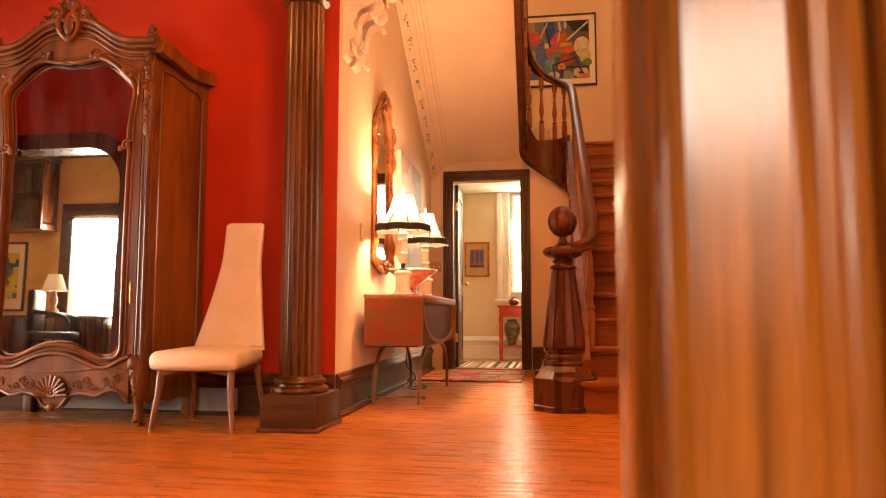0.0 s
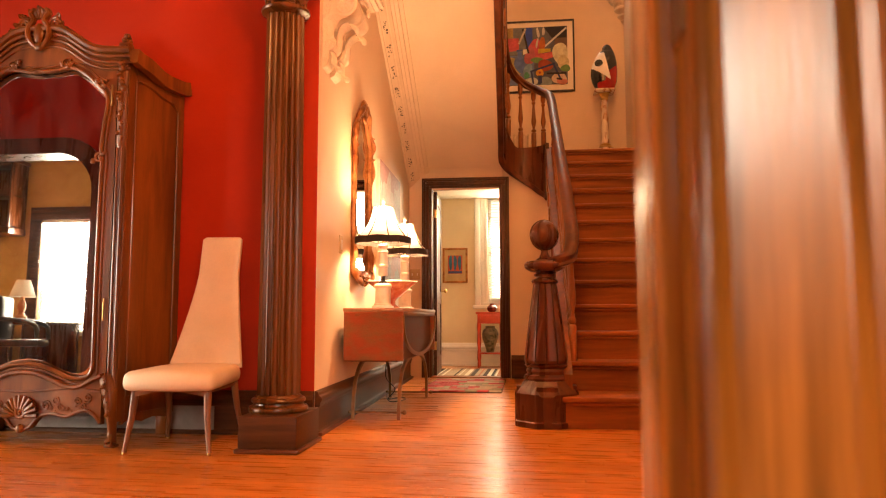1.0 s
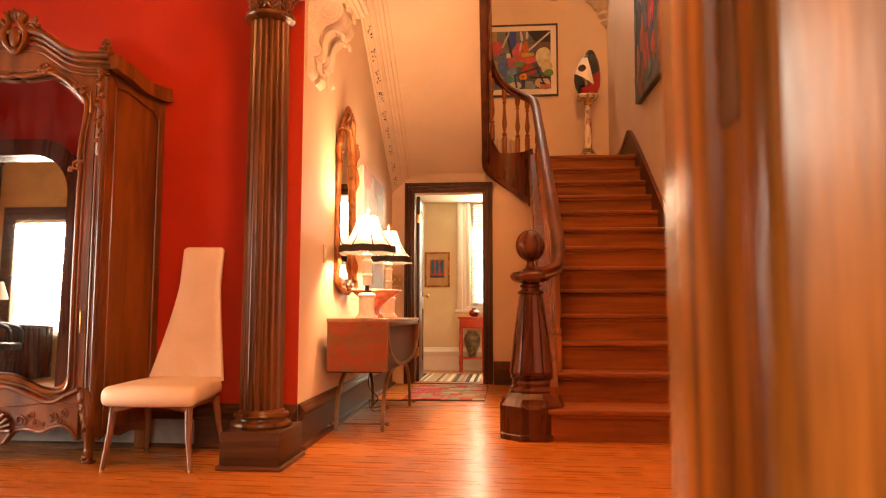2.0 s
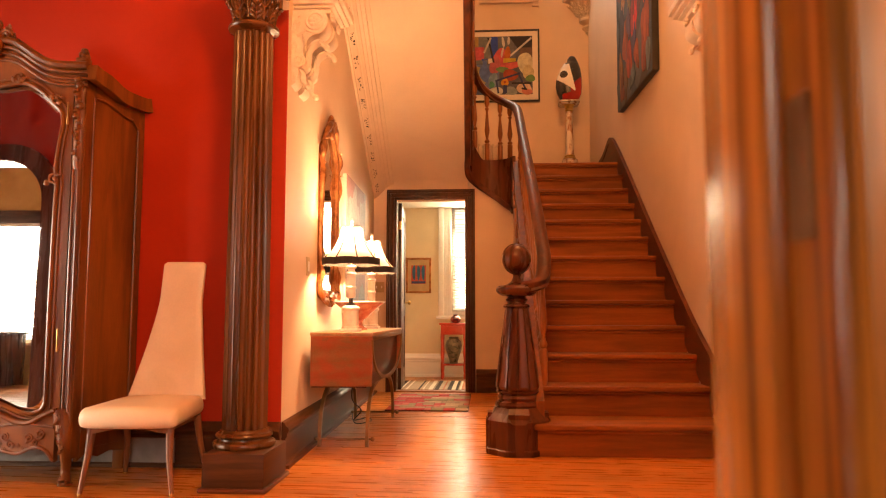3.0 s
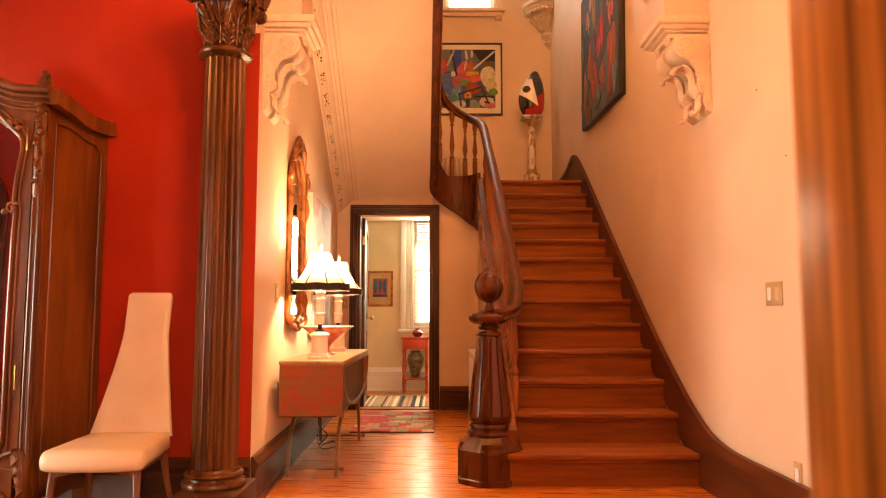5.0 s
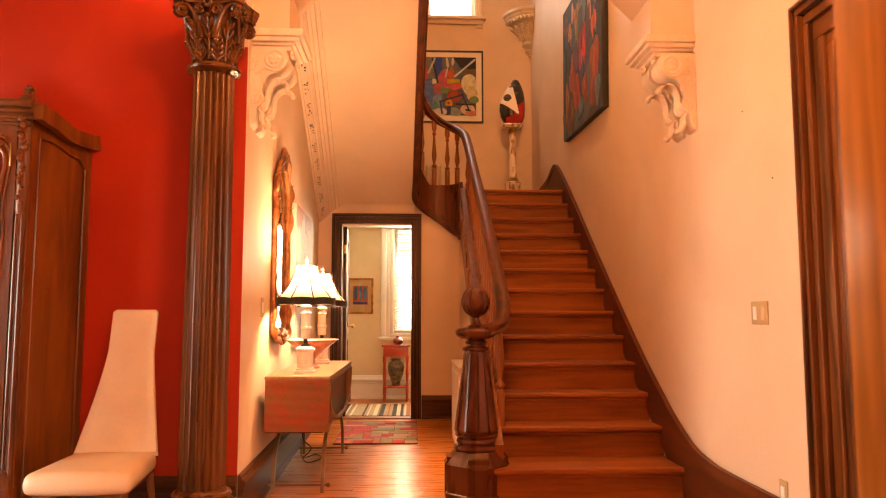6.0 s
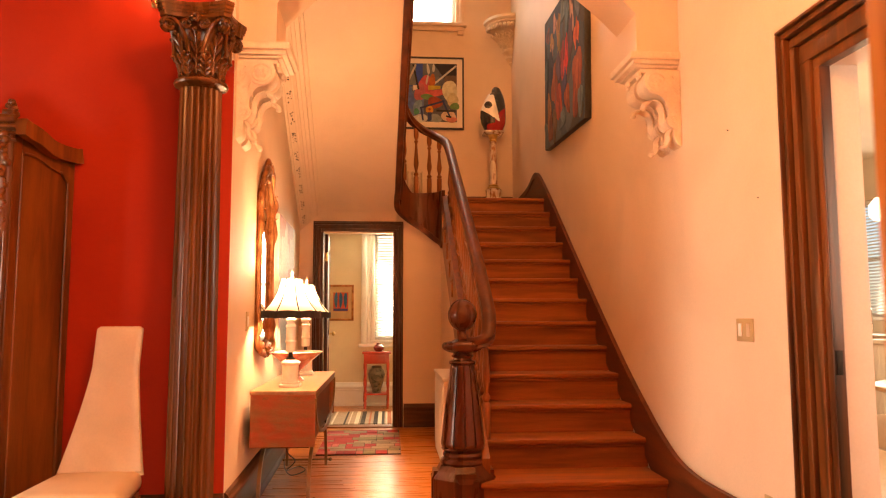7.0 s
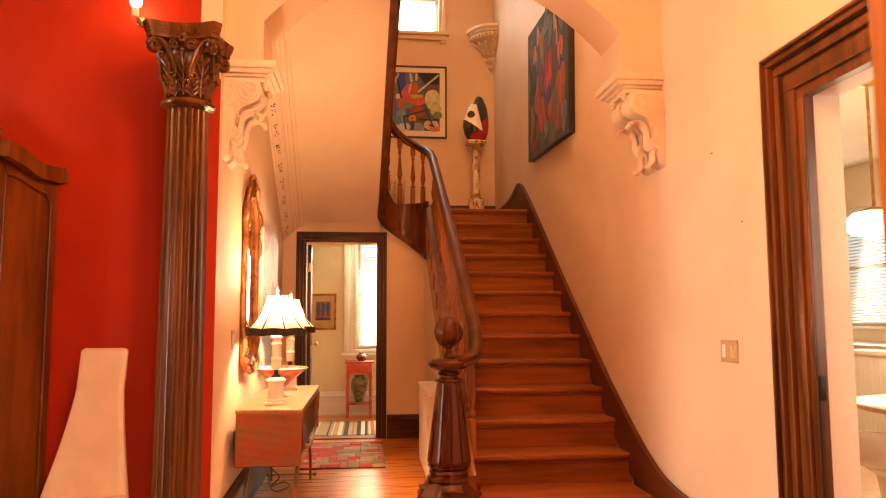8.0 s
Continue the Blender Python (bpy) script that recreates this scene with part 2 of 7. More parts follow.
POTTERY = surface("mottled_green_pottery", (0.05, 0.045, 0.025), (0.22, 0.17, 0.10), 0.3, 22, fine=60, bump=0.2, coat=0.4, spots=0.2)
REDGLASS = surface("dark_red_glaze", (0.12, 0.015, 0.01), (0.22, 0.03, 0.02), 0.2, 8, coat=0.6)
BLACK = surface("black_paint", (0.012, 0.011, 0.010), (0.022, 0.02, 0.018), 0.4, 12, fine=70)
MATBOARD = surface("cream_mount_board", (0.72, 0.66, 0.55), (0.78, 0.72, 0.62), 0.7, 6)
GLOSSRED = surface("gloss_red_lacquer", (0.32, 0.012, 0.010), (0.40, 0.018, 0.012), 0.12, 6, coat=0.8)
GLOSSBLK = surface("gloss_black_lacquer", (0.018, 0.018, 0.018), (0.03, 0.03, 0.03), 0.12, 6, coat=0.8)
GLOSSWHT = surface("gloss_white_lacquer", (0.76, 0.74, 0.70), (0.82, 0.80, 0.76), 0.14, 6, coat=0.8)
RUGS = [surface("wool_" + n, c, [v * 1.3 for v in c], 0.9, 40, fine=200, bump=0.6, spots=0.2) for n, c in (
    ("crimson", (0.33, 0.025, 0.025)), ("taupe", (0.24, 0.17, 0.11)), ("sand", (0.36, 0.26, 0.17)), ("black", (0.028, 0.016, 0.009)),
    ("rose", (0.42, 0.10, 0.08)), ("olive", (0.20, 0.17, 0.08)), ("ivory", (0.62, 0.54, 0.42)), ("rust", (0.36, 0.12, 0.05)))]
LEATHER = surface("black_leather", (0.02, 0.018, 0.017), (0.04, 0.035, 0.03), 0.35, 8, fine=90, bump=0.15)
MAPLE = surface("maple_cabinet", (0.50, 0.33, 0.17), (0.62, 0.43, 0.24), 0.35, 3, (6, 6, 0.7), 40, coat=0.2)
OPAL = glow("opal_lamp_glass", (1.0, 0.80, 0.52), 5.0)
BULB = glow("lit_bulb", (1.0, 0.72, 0.38), 30.0)
STONE = surface("grey_marble_hearth", (0.16, 0.145, 0.13), (0.27, 0.25, 0.23), 0.4, 6, fine=40)


# ---- mesh helpers ----
def part(name, bm, material, parent=None, label="", smooth=True):
    me = bpy.data.meshes.new(name)
    bmesh.ops.recalc_face_normals(bm, faces=bm.faces)
    bm.to_mesh(me)
    bm.free()
    me.materials.append(material)
    if smooth:
        for p in me.polygons:
            p.use_smooth = True
        me.set_sharp_from_angle(angle=radians(38))
    ob = new(name, me)
    if parent is not None:
        ob.parent = parent
    if label:
        ob["label"] = label
    return ob


def thing(name, label, category, at=(0, 0, 0), group="", kind=""):
    e = new(name)
    e.empty_display_size = 0.05
    e.location = at
    return tagged(e, label, category, group, kind)


def under(ob, parent):
    """Hang a mesh that was built in world places below an Empty that stands elsewhere."""
    ob.parent = parent
    ob.matrix_parent_inverse = Matrix.Translation(-Vector(parent.location))
    return ob


def B(*boxes, bev=0.0):
    """A bmesh of one or more boxes (x0, x1, y0, y1, z0, z1)."""
    bm = bmesh.new()
    for b in boxes:
        add_box(bm, *b, bev=bev)
    return bm


def add_box(bm, x0, x1, y0, y1, z0, z1, bev=0.0):
    m = Matrix.LocRotScale(((x0 + x1) / 2, (y0 + y1) / 2, (z0 + z1) / 2), None, (abs(x1 - x0), abs(y1 - y0), abs(z1 - z0)))
    r = bmesh.ops.create_cube(bm, size=1, matrix=m)
    if bev:
        es = list({e for v in r["verts"] for e in v.link_edges})
        bmesh.ops.bevel(bm, geom=es, offset=bev, segments=2, affect="EDGES", profile=0.5)


def add_lathe(bm, profile, seg=24, at=(0, 0, 0), flutes=0, depth=0.0, turn=None):
    """Spin (radius, height) pairs about z. flutes, depth: hollow channels round the shaft."""
    rings = []
    m = Matrix.Translation(at) @ (turn or Matrix())
    for r, z in profile:
        ring = []
        for i in range(seg):
            a = 2 * math.pi * i / seg
            rr = r
            if flutes:
                rr = r - depth * abs(math.sin(a * flutes / 2)) ** 0.7
            ring.append(bm.verts.new(m @ Vector((rr * math.cos(a), rr * math.sin(a), z))))
        rings.append(ring)
    for p, q in zip(rings, rings[1:]):
        for i in range(seg):
            j = (i + 1) % seg
            bm.faces.new((p[i], p[j], q[j], q[i]))
    bm.faces.new(rings[0][::-1])
    bm.faces.new(rings[-1])


def L(profile, seg=24, at=(0, 0, 0), **kw):
    bm = bmesh.new()
    add_lathe(bm, profile, seg, at, **kw)
    return bm


def smooth_path(pts, n=8):
    """Catmull-Rom through the points."""
    p = [Vector(v) for v in pts]
    p = [2 * p[0] - p[1]] + p + [2 * p[-1] - p[-2]]
    out = []
    for i in range(1, len(p) - 2):
        for k in range(n):
            t = k / n
            a, b, c, d = p[i - 1], p[i], p[i + 1], p[i + 2]
            out.append(0.5 * ((2 * b) + (c - a) * t + (2 * a - 5 * b + 4 * c - d) * t * t + (3 * b - a - 3 * c + d) * t ** 3))
    out.append(p[-2].copy())
    return out


def add_sweep(bm, path, profile, up=(0, 0, 1), closed=False, taper=None):
    """Carry a closed outline of (side, up) pairs along a path."""
    path = [Vector(v) for v in path]
    up = Vector(up)
    n = len(path)
    rings = []
    for i, p in enumerate(path):
        if closed:
            t = path[(i + 1) % n] - path[i - 1]
        else:
            t = path[min(i + 1, n - 1)] - path[max(i - 1, 0)]
        t.normalize()
        side = t.cross(up)
        if side.length < 1e-4:
            side = t.cross(Vector((0.3, 1, 0.2)))
        side.normalize()
        v = side.cross(t)
        s = taper(i / (n - 1)) if taper else 1.0
        rings.append([bm.verts.new(p + side * (a * s) + v * (b * s)) for a, b in profile])
    k = len(profile)
    pairs = list(zip(rings, rings[1:]))
    if closed:
        pairs.append((rings[-1], rings[0]))
    for p, q in pairs:
        for i in range(k):
            j = (i + 1) % k
            bm.faces.new((p[i], p[j], q[j], q[i]))
    if not closed:
        bm.faces.new(rings[0][::-1])
        bm.faces.new(rings[-1])


def circle(r, k=8, squash=1.0):
    return [(r * math.cos(2 * math.pi * i / k), r * squash * math.sin(2 * math.pi * i / k)) for i in range(k)]


def tube(path, r, k=8, up=(0, 0, 1), closed=False, taper=None):
    bm = bmesh.new()
    add_sweep(bm, path, circle(r, k), up, closed, taper)
    return bm


def add_prism(bm, pts, axis, lo, hi):
    """Extrude a flat outline: axis 'x' takes (y, z), 'y' takes (x, z), 'z' takes (x, y)."""
    def place(u, v, w):
        return {"x": (w, u, v), "y": (u, w, v), "z": (u, v, w)}[axis]
    a = [bm.verts.new(place(u, v, lo)) for u, v in pts]
    b = [bm.verts.new(place(u, v, hi)) for u, v in pts]
    n = len(pts)
    for i in range(n):
        j = (i + 1) % n
        bm.faces.new((a[i], a[j], b[j], b[i]))
    bm.faces.new(a[::-1])
    bm.faces.new(b)


def P(pts, axis, lo, hi):
    bm = bmesh.new()
    add_prism(bm, pts, axis, lo, hi)
    return bm


def add_ring(bm, outer, inner, axis, lo, hi):
    """A flat frame between two outlines with the same number of points."""
    def place(u, v, w):
        return {"x": (w, u, v), "y": (u, w, v), "z": (u, v, w)}[axis]
    rows = [[bm.verts.new(place(u, v, w)) for u, v in o] for o, w in ((outer, lo), (inner, lo), (inner, hi), (outer, hi))]
    n = len(outer)
    for k in range(4):
        p, q = rows[k], rows[(k + 1) % 4]
        for i in range(n):
            j = (i + 1) % n
            bm.faces.new((p[i], p[j], q[j], q[i]))


def add_ball(bm, at, r, sx=1, sy=1, sz=1, seg=12, turn=None):
    m = Matrix.Translation(at) @ (turn or Matrix()) @ Matrix.Diagonal((r * sx, r * sy, r * sz, 1))
    bmesh.ops.create_uvsphere(bm, u_segments=seg, v_segments=max(6, seg // 2 + 2), radius=1, matrix=m)


def spiral(c, r0, r1, turns, plane, start=0.0, n=40, lift=0.0):
    """Points of a volute in the plane 'xz' or 'yz' about c."""
    out = []
    for i in range(n + 1):
        t = i / n
        a, r = start + 2 * math.pi * turns * t, r0 + (r1 - r0) * t
        u, v = r * math.cos(a), r * math.sin(a)
        out.append((c[0] + u, c[1] - lift * t, c[2] + v) if plane == "xz" else (c[0] + lift * t, c[1] + u, c[2] + v))
    return out


def add_leaf(bm, base, rise, out, width, curl=0.3, n=12, lobes=4):
    """An acanthus leaf: a ribbed, lobed blade that grows from base along rise and bends over along out."""
    base, rise, out = Vector(base), Vector(rise), Vector(out)
    side = rise.cross(out).normalized()
    on = out.normalized()
    rl = rise.length
    cols = (-1.0, -0.72, -0.42, -0.16, 0.0, 0.16, 0.42, 0.72, 1.0)
    front, back = [], []
    for i in range(n + 1):
        t = i / n
        c = base + rise * (t - curl * max(0.0, t - 0.72) * 2.2 * t) + out * t ** 2.4
        lobe = abs(math.sin(lobes * math.pi * t * 0.98 + 0.35))
        w = width * (0.35 + 0.65 * math.sin(math.pi * (0.22 + 0.70 * t))) * (0.72 + 0.34 * lobe)
        if t > 0.9:
            w *= 1 - (t - 0.9) * 6
        fr, bk = [], []
        for u in cols:
            ridge = width * (0.30 * (1 - u * u) + 0.10 * math.cos(3.2 * math.pi * u) + (0.10 if abs(u) < 0.05 else 0))
            droop = rise.normalized() * (-abs(u) * w * 0.35)
            p = c + side * (u * w) + on * ridge + droop
            fr.append(bm.verts.new(p))
            bk.append(bm.verts.new(p - on * width * 0.14))
        front.append(fr)
        back.append(bk)
    m = len(cols)
    for f, g in zip(front, front[1:]):
        for j in range(m - 1):
            bm.faces.new((f[j], f[j + 1], g[j + 1], g[j]))
    for f, g in zip(back, back[1:]):
        for j in range(m - 1):
            bm.faces.new((f[j], g[j], g[j + 1], f[j + 1]))
    for i in range(n):
        bm.faces.new((front[i][0], front[i + 1][0], back[i + 1][0], back[i][0]))
        bm.faces.new((front[i][-1], back[i][-1], back[i + 1][-1], front[i + 1][-1]))
    for f, b in ((front[0], back[0]), (front[-1], back[-1])):
        for j in range(m - 1):
            bm.faces.new((f[j], b[j], b[j + 1], f[j + 1]))

# dull old varnish
for m, lev in ((JAMB, 0.4), (RED, 0.15), (WALNUT, 0.22), (COLUMN, 0.28), (MAHOG, 0.30), (OAK, 0.32), (STEP, 0.18), (TRIM, 0.14), (TRIMV, 0.35), (MAHOG_Y, 0.22), (MAHOG_X, 0.3), (BALWOOD, 0.4)):
    m.node_tree.nodes["Principled BSDF"].inputs["Specular IOR Level"].default_value = lev


# ---- the setting ----
LX = 0.955          # hall's left wall at its front corner
SKEW = -0.025       # it runs slightly out of true towards the back
RX = 3.41           # right wall
RISE, RUN = 0.18, 0.258
LAND = 13 * RISE


def lx(y):
    return LX + SKEW * (y + 3.72)


def structure(name, bm, material, label, category, smooth=False):
    return tagged(part(name, bm, material, None, "", smooth), label, category, "", "structure")


# floor body below the boards
structure("floor", B((-7.2, 3.7, -11.3, 0.0, -0.12, -0.012)), OAKGAP, "orange-toned narrow oak strip floor", "floor")
structure("back_room_floor", B((0.2, 2.6, 0.0, 1.9, -0.12, 0.0)), OAK, "plain oak floor of the small back room", "floor")
structure("kitchen_floor", B((3.70, 8.0, -7.0, 2.2, -0.12, 0.0)), MAPLE, "pale wooden kitchen floor", "floor")

# walls
structure("wall_red", B((-4.6, LX - 0.11, -3.72, -3.50, 0, 3.6), (LX - 0.11, LX - 0.001, -3.722, -3.716, 0, 2.47)), RED, "bright red painted wall", "wall")
structure("wall_pier", B((LX - 0.11, LX, -3.722, -3.50, 2.47, 3.6)), CREAM, "cream plaster pier above the column", "wall")
structure("wall_left", P([(LX, -3.719), (lx(0), 0.0), (0.55, 0.0), (0.55, -3.5), (0.80, -3.719)], "z", 0, 6.6), CREAM, "cream plaster wall of the hallway", "wall")
bm = bmesh.new()
DX0, DX1, DZ = 1.095, 1.835, 2.01
add_box(bm, 0.55, DX0, 0.0, 0.12, 0, 2.6)
add_box(bm, DX1, 1.95, 0.0, 0.12, 0, 2.30)
add_box(bm, 1.95, 2.40, 0.0, 0.12, 0, 2.19)
add_box(bm, DX0, DX1, 0.0, 0.12, DZ, 2.6)
structure("wall_hall_end", bm, CREAM, "cream plaster wall with the back doorway", "wall")
structure("wall_landing", B((0.45, 2.02, 1.87, 2.1, LAND, 6.6), (2.66, RX, 1.87, 2.1, LAND, 6.6), (2.02, 2.66, 1.87, 2.1, LAND, 5.03), (2.02, 2.66, 1.87, 2.1, 6.05, 6.6)), CREAM, "cream wall of the stair landing", "wall")
structure("wall_landing_left", B((0.45, 0.55, 0.0, 2.1, LAND, 6.6)), CREAM, "cream side wall of the stair landing", "wall")
KY0, KY1, KZ = -5.98, -4.95, 2.08
structure("wall_right", B((RX, 3.55, KY1, 2.1, 0, 6.6), (RX, 3.55, -7.1, KY0, 0, 6.6), (RX, 3.55, KY0, KY1, KZ, 6.6)), CREAM, "long cream plaster wall beside the stair", "wall")
# wall between study and hall: a doorway and a wide round-cornered opening
JX, JY0, JY1 = 2.214, -7.09, -6.91
structure("wall_front", B((JX + 0.05, 3.7, JY0 + 0.012, JY1 - 0.006, 0, 3.6), (1.17, JX + 0.05, JY0 + 0.012, JY1 - 0.006, 2.52, 3.6),
                          (-1.86, 1.17, JY0 + 0.012, JY1 - 0.006, 0, 3.6), (-7.2, -4.18, JY0 + 0.012, JY1 - 0.006, 0, 3.6), (-4.18, -1.86, JY0 + 0.012, JY1 - 0.006, 2.26, 3.6)),
          RED, "red painted wall between study and hall", "wall")
structure("wall_study", B((-7.2, 3.7, JY0 - 0.004, JY0 + 0.012, 2.55, 3.6), (-1.7, 1.05, JY0 - 0.004, JY0 + 0.012, 0, 2.55), (2.45, 3.7, JY0 - 0.004, JY0 + 0.012, 0, 2.55),
                          (-7.2, -5.35, -11.3, -11.05, 0, 3.6), (-4.35, 1.9, -11.3, -11.05, 0, 3.6), (-5.35, -4.35, -11.3, -11.05, 0, 0.6), (-5.35, -4.35, -11.3, -11.05, 2.35, 3.6),
                          (3.6, 3.7, -11.3, -11.05, 0, 3.6), (1.9, 3.6, -11.3, -11.05, 0, 0.6), (1.9, 3.6, -11.3, -11.05, 2.6, 3.6), (-7.4, -7.2, -11.3, -7.0, 0, 3.6), (3.7, 3.9, -11.3, -7.0, 0, 3.6)),
          YELLOW, "ochre yellow study walls", "wall")
structure("wall_hall_west", B((-4.8, -4.6, -7.1, -6.80, 0, 3.6), (-4.8, -4.6, -5.10, -3.5, 0, 3.6), (-4.8, -4.6, -6.80, -5.10, 0, 0.25), (-4.8, -4.6, -6.80, -5.10, 1.75, 3.6)), RED, "red painted wall of the front room", "wall")
structure("wall_back_room", B((0.2, 1.60, 1.85, 2.1, 0, 2.33), (2.20, 2.6, 1.85, 2.1, 0, 2.33), (1.60, 2.20, 1.85, 2.1, 0, 0.82), (1.60, 2.20, 1.85, 2.1, 2.27, 2.33), (0.1, 0.2, 0.12, 2.1, 0, 2.33), (2.6, 2.7, 0.12, 2.1, 0, 2.33)),
          surface("pale_plaster", (0.70, 0.58, 0.38), (0.78, 0.66, 0.45), 0.6, 2, fine=120), "pale cream walls of the back room", "wall")
structure("wall_kitchen", B((7.5, 7.7, -7.0, 0.0, 0, 3.0), (7.5, 7.7, 1.2, 2.2, 0, 3.0), (7.5, 7.7, 0.0, 1.2, 0, 1.1), (7.5, 7.7, 0.0, 1.2, 2.5, 3.0), (3.55, 7.7, 2.0, 2.2, 0, 3.0), (3.55, 4.5, -7.2, -7.0, 0, 3.0), (5.9, 7.7, -7.2, -7.0, 0, 3.0), (4.5, 5.9, -7.2, -7.0, 0, 0.9), (4.5, 5.9, -7.2, -7.0, 2.4, 3.0)),
          surface("kitchen_paint", (0.74, 0.66, 0.52), (0.80, 0.72, 0.58), 0.5, 2, fine=120), "pale warm-white kitchen walls", "wall")

# ceilings
structure("ceiling", B((-4.8, RX + 0.2, -7.1, -3.5, 3.6, 3.75)), CEIL, "off-white hall ceiling", "ceiling")
structure("study_ceiling", B((-7.4, 3.9, -11.3, -7.09, 3.6, 3.75)), MAHOG_X, "dark wooden study ceiling", "ceiling")
structure("stairwell_ceiling", B((0.4, RX + 0.25, -3.5, 2.1, 6.6, 6.75)), CEIL, "off-white ceiling above the stair", "ceiling")
structure("stairwell_front_wall", B((0.4, RX + 0.25, -3.5, -3.36, 3.75, 6.75)), CREAM, "plaster wall above the arch", "wall")
structure("back_room_ceiling", B((0.1, 2.7, 0.12, 2.1, 2.3335, LAND - 0.16)) if LAND - 0.16 < 2.3 else B((0.1, 2.7, 0.12, 2.1, 2.335, 2.338)), CEIL, "white ceiling of the back room", "ceiling")
structure("kitchen_ceiling", B((3.55, 7.7, -7.2, 2.2, 3.0, 3.15)), CEIL, "white kitchen ceiling", "ceiling")

# arch across the hall on two corbels
AY0, AY1 = -3.65, -3.30
AL, AR = 1.160, RX - 0.245
def arch_pts():
    mid, half = (AL + AR) / 2, (AR - AL) / 2
    pts = []
    for i in range(33):
        a = math.pi * (1 - i / 32)
        c = math.cos(a)
        pts.append((mid + half * c, 2.825 + 0.48 * (1 - abs(c) ** 2.3)))
    return pts
pts = [(lx(-3.5) - 0.05, 2.58), (AL, 2.58)] + arch_pts() + [(AR, 2.58), (RX + 0.01, 2.58), (RX + 0.01, 3.62), (lx(-3.5) - 0.05, 3.62)]
structure("arch", P(pts, "y", AY0, AY1), CREAM, "broad plaster arch spanning the hallway", "arch", True)
structure("arch_spandrel_wall", B((lx(-3.5) - 0.05, RX + 0.01, -3.60, -3.50, 3.60, 3.75)), CREAM, "plaster wall over the arch", "wall")

# sloping soffit under the upper flight, with its moulded cornice
def soffit_z(y):
    return 2.14 - 0.54 * y


def ux(y):
    """Middle of the upper flight's outer string."""
    return 1.855 - 0.022 * y


y0, y1 = 0.0, -3.37
bm = bmesh.new()
# its foot rolls into the end wall in a soft cove
line = [(-0.002, soffit_z(0) - 0.16), (-0.010, soffit_z(0) - 0.075), (-0.035, soffit_z(0) - 0.010), (-0.085, soffit_z(-0.085) + 0.0), (-0.20, soffit_z(-0.20)), (-1.2, soffit_z(-1.2)), (-2.2, soffit_z(-2.2)), (y1, soffit_z(y1))]
line = [(v.y, v.z) for v in smooth_path([(0, a, b) for a, b in line], 4)]
va = [[bm.verts.new((x if x else ux(a), a, b)) for a, b in line] for x in (0.80, 0)]
vb = [[bm.verts.new((x if x else ux(a), min(0.004, a + 0.02), b + 0.06)) for a, b in line] for x in (0.80, 0)]
for i in range(len(line) - 1):
    for p, q in ((va[0], va[1]), (vb[0], vb[1]), (va[0], vb[0]), (va[1], vb[1])):
        bm.faces.new((p[i], q[i], q[i + 1], p[i + 1]))
for i in (0, -1):
    bm.faces.new((va[0][i], va[1][i], vb[1][i], vb[0][i]))
structure("stair_soffit", bm, CREAM, "sloping cream plaster underside of the upper flight", "ceiling", True)
bm = bmesh.new()
prof = [(1.13 * u, w) for u, w in ((0.0, 0.02), (0.0, -0.13), (0.016, -0.13), (0.022, -0.118), (0.03, -0.112), (0.06, -0.085), (0.07, -0.074), (0.078, -0.072), (0.10, -0.05), (0.104, -0.04), (0.125, -0.036),
        (0.13, -0.028), (0.155, -0.024), (0.16, -0.008), (0.168, -0.006), (0.172, -0.018), (0.19, -0.016), (0.195, 0.02))]
for a, b in ((y0 - 0.001, y1),):
    va = [bm.verts.new((lx(a) + u, a, soffit_z(a) + w)) for u, w in prof]
    vb = [bm.verts.new((lx(b) + u, b, soffit_z(b) + w)) for u, w in prof]
    for i in range(len(prof)):
        j = (i + 1) % len(prof)
        bm.faces.new((va[i], va[j], vb[j], vb[i]))
    bm.faces.new(va); bm.faces.new(vb[::-1])
cornice = structure("cornice", bm, CREAM, "moulded plaster cornice with pierced flower sprigs", "cornice")
rnd = random.Random(4)
for i in range(15):
    y = -0.12 - i * 0.215
    sprig = bmesh.new()
    for j in range(17):
        yy, u = y - rnd.uniform(-0.06, 0.06), rnd.uniform(0.036, 0.066)
        add_ball(sprig, (lx(yy) + u, yy, soffit_z(yy) - 0.106 + (u - 0.042) * 0.72), rnd.uniform(0.0028, 0.0062), seg=6)
    part("pierced_sprig", sprig, IRON, cornice, "dark pierced flower sprig")

# baseboards: tall, moulded, dark
BASEP = [(0, 0), (0.030, 0), (0.030, 0.016), (0.022, 0.03), (0.022, 0.150), (0.030, 0.156), (0.030, 0.172), (0.036, 0.180), (0.040, 0.192), (0.034, 0.205), (0.022, 0.214), (0.016, 0.228), (0.004, 0.236), (0, 0.236)]


def baseboard(name, a, b, label="tall moulded dark wood baseboard", mat_=None, height=1.0, z=0.0):
    a, b = Vector(a), Vector(b)
    out = Vector((0, 0, 1)).cross(b - a).normalized()
    bm = bmesh.new()
    va = [bm.verts.new((a.x + out.x * u, a.y + out.y * u, z + w * height)) for u, w in BASEP]
    vb = [bm.verts.new((b.x + out.x * u, b.y + out.y * u, z + w * height)) for u, w in BASEP]
    n = len(BASEP)
    for i in range(n):
        j = (i + 1) % n
        bm.faces.new((va[i], va[j], vb[j], vb[i]))
    bm.faces.new(va); bm.faces.new(vb[::-1])
    return structure(name, bm, mat_ or TRIM, label, "baseboard")


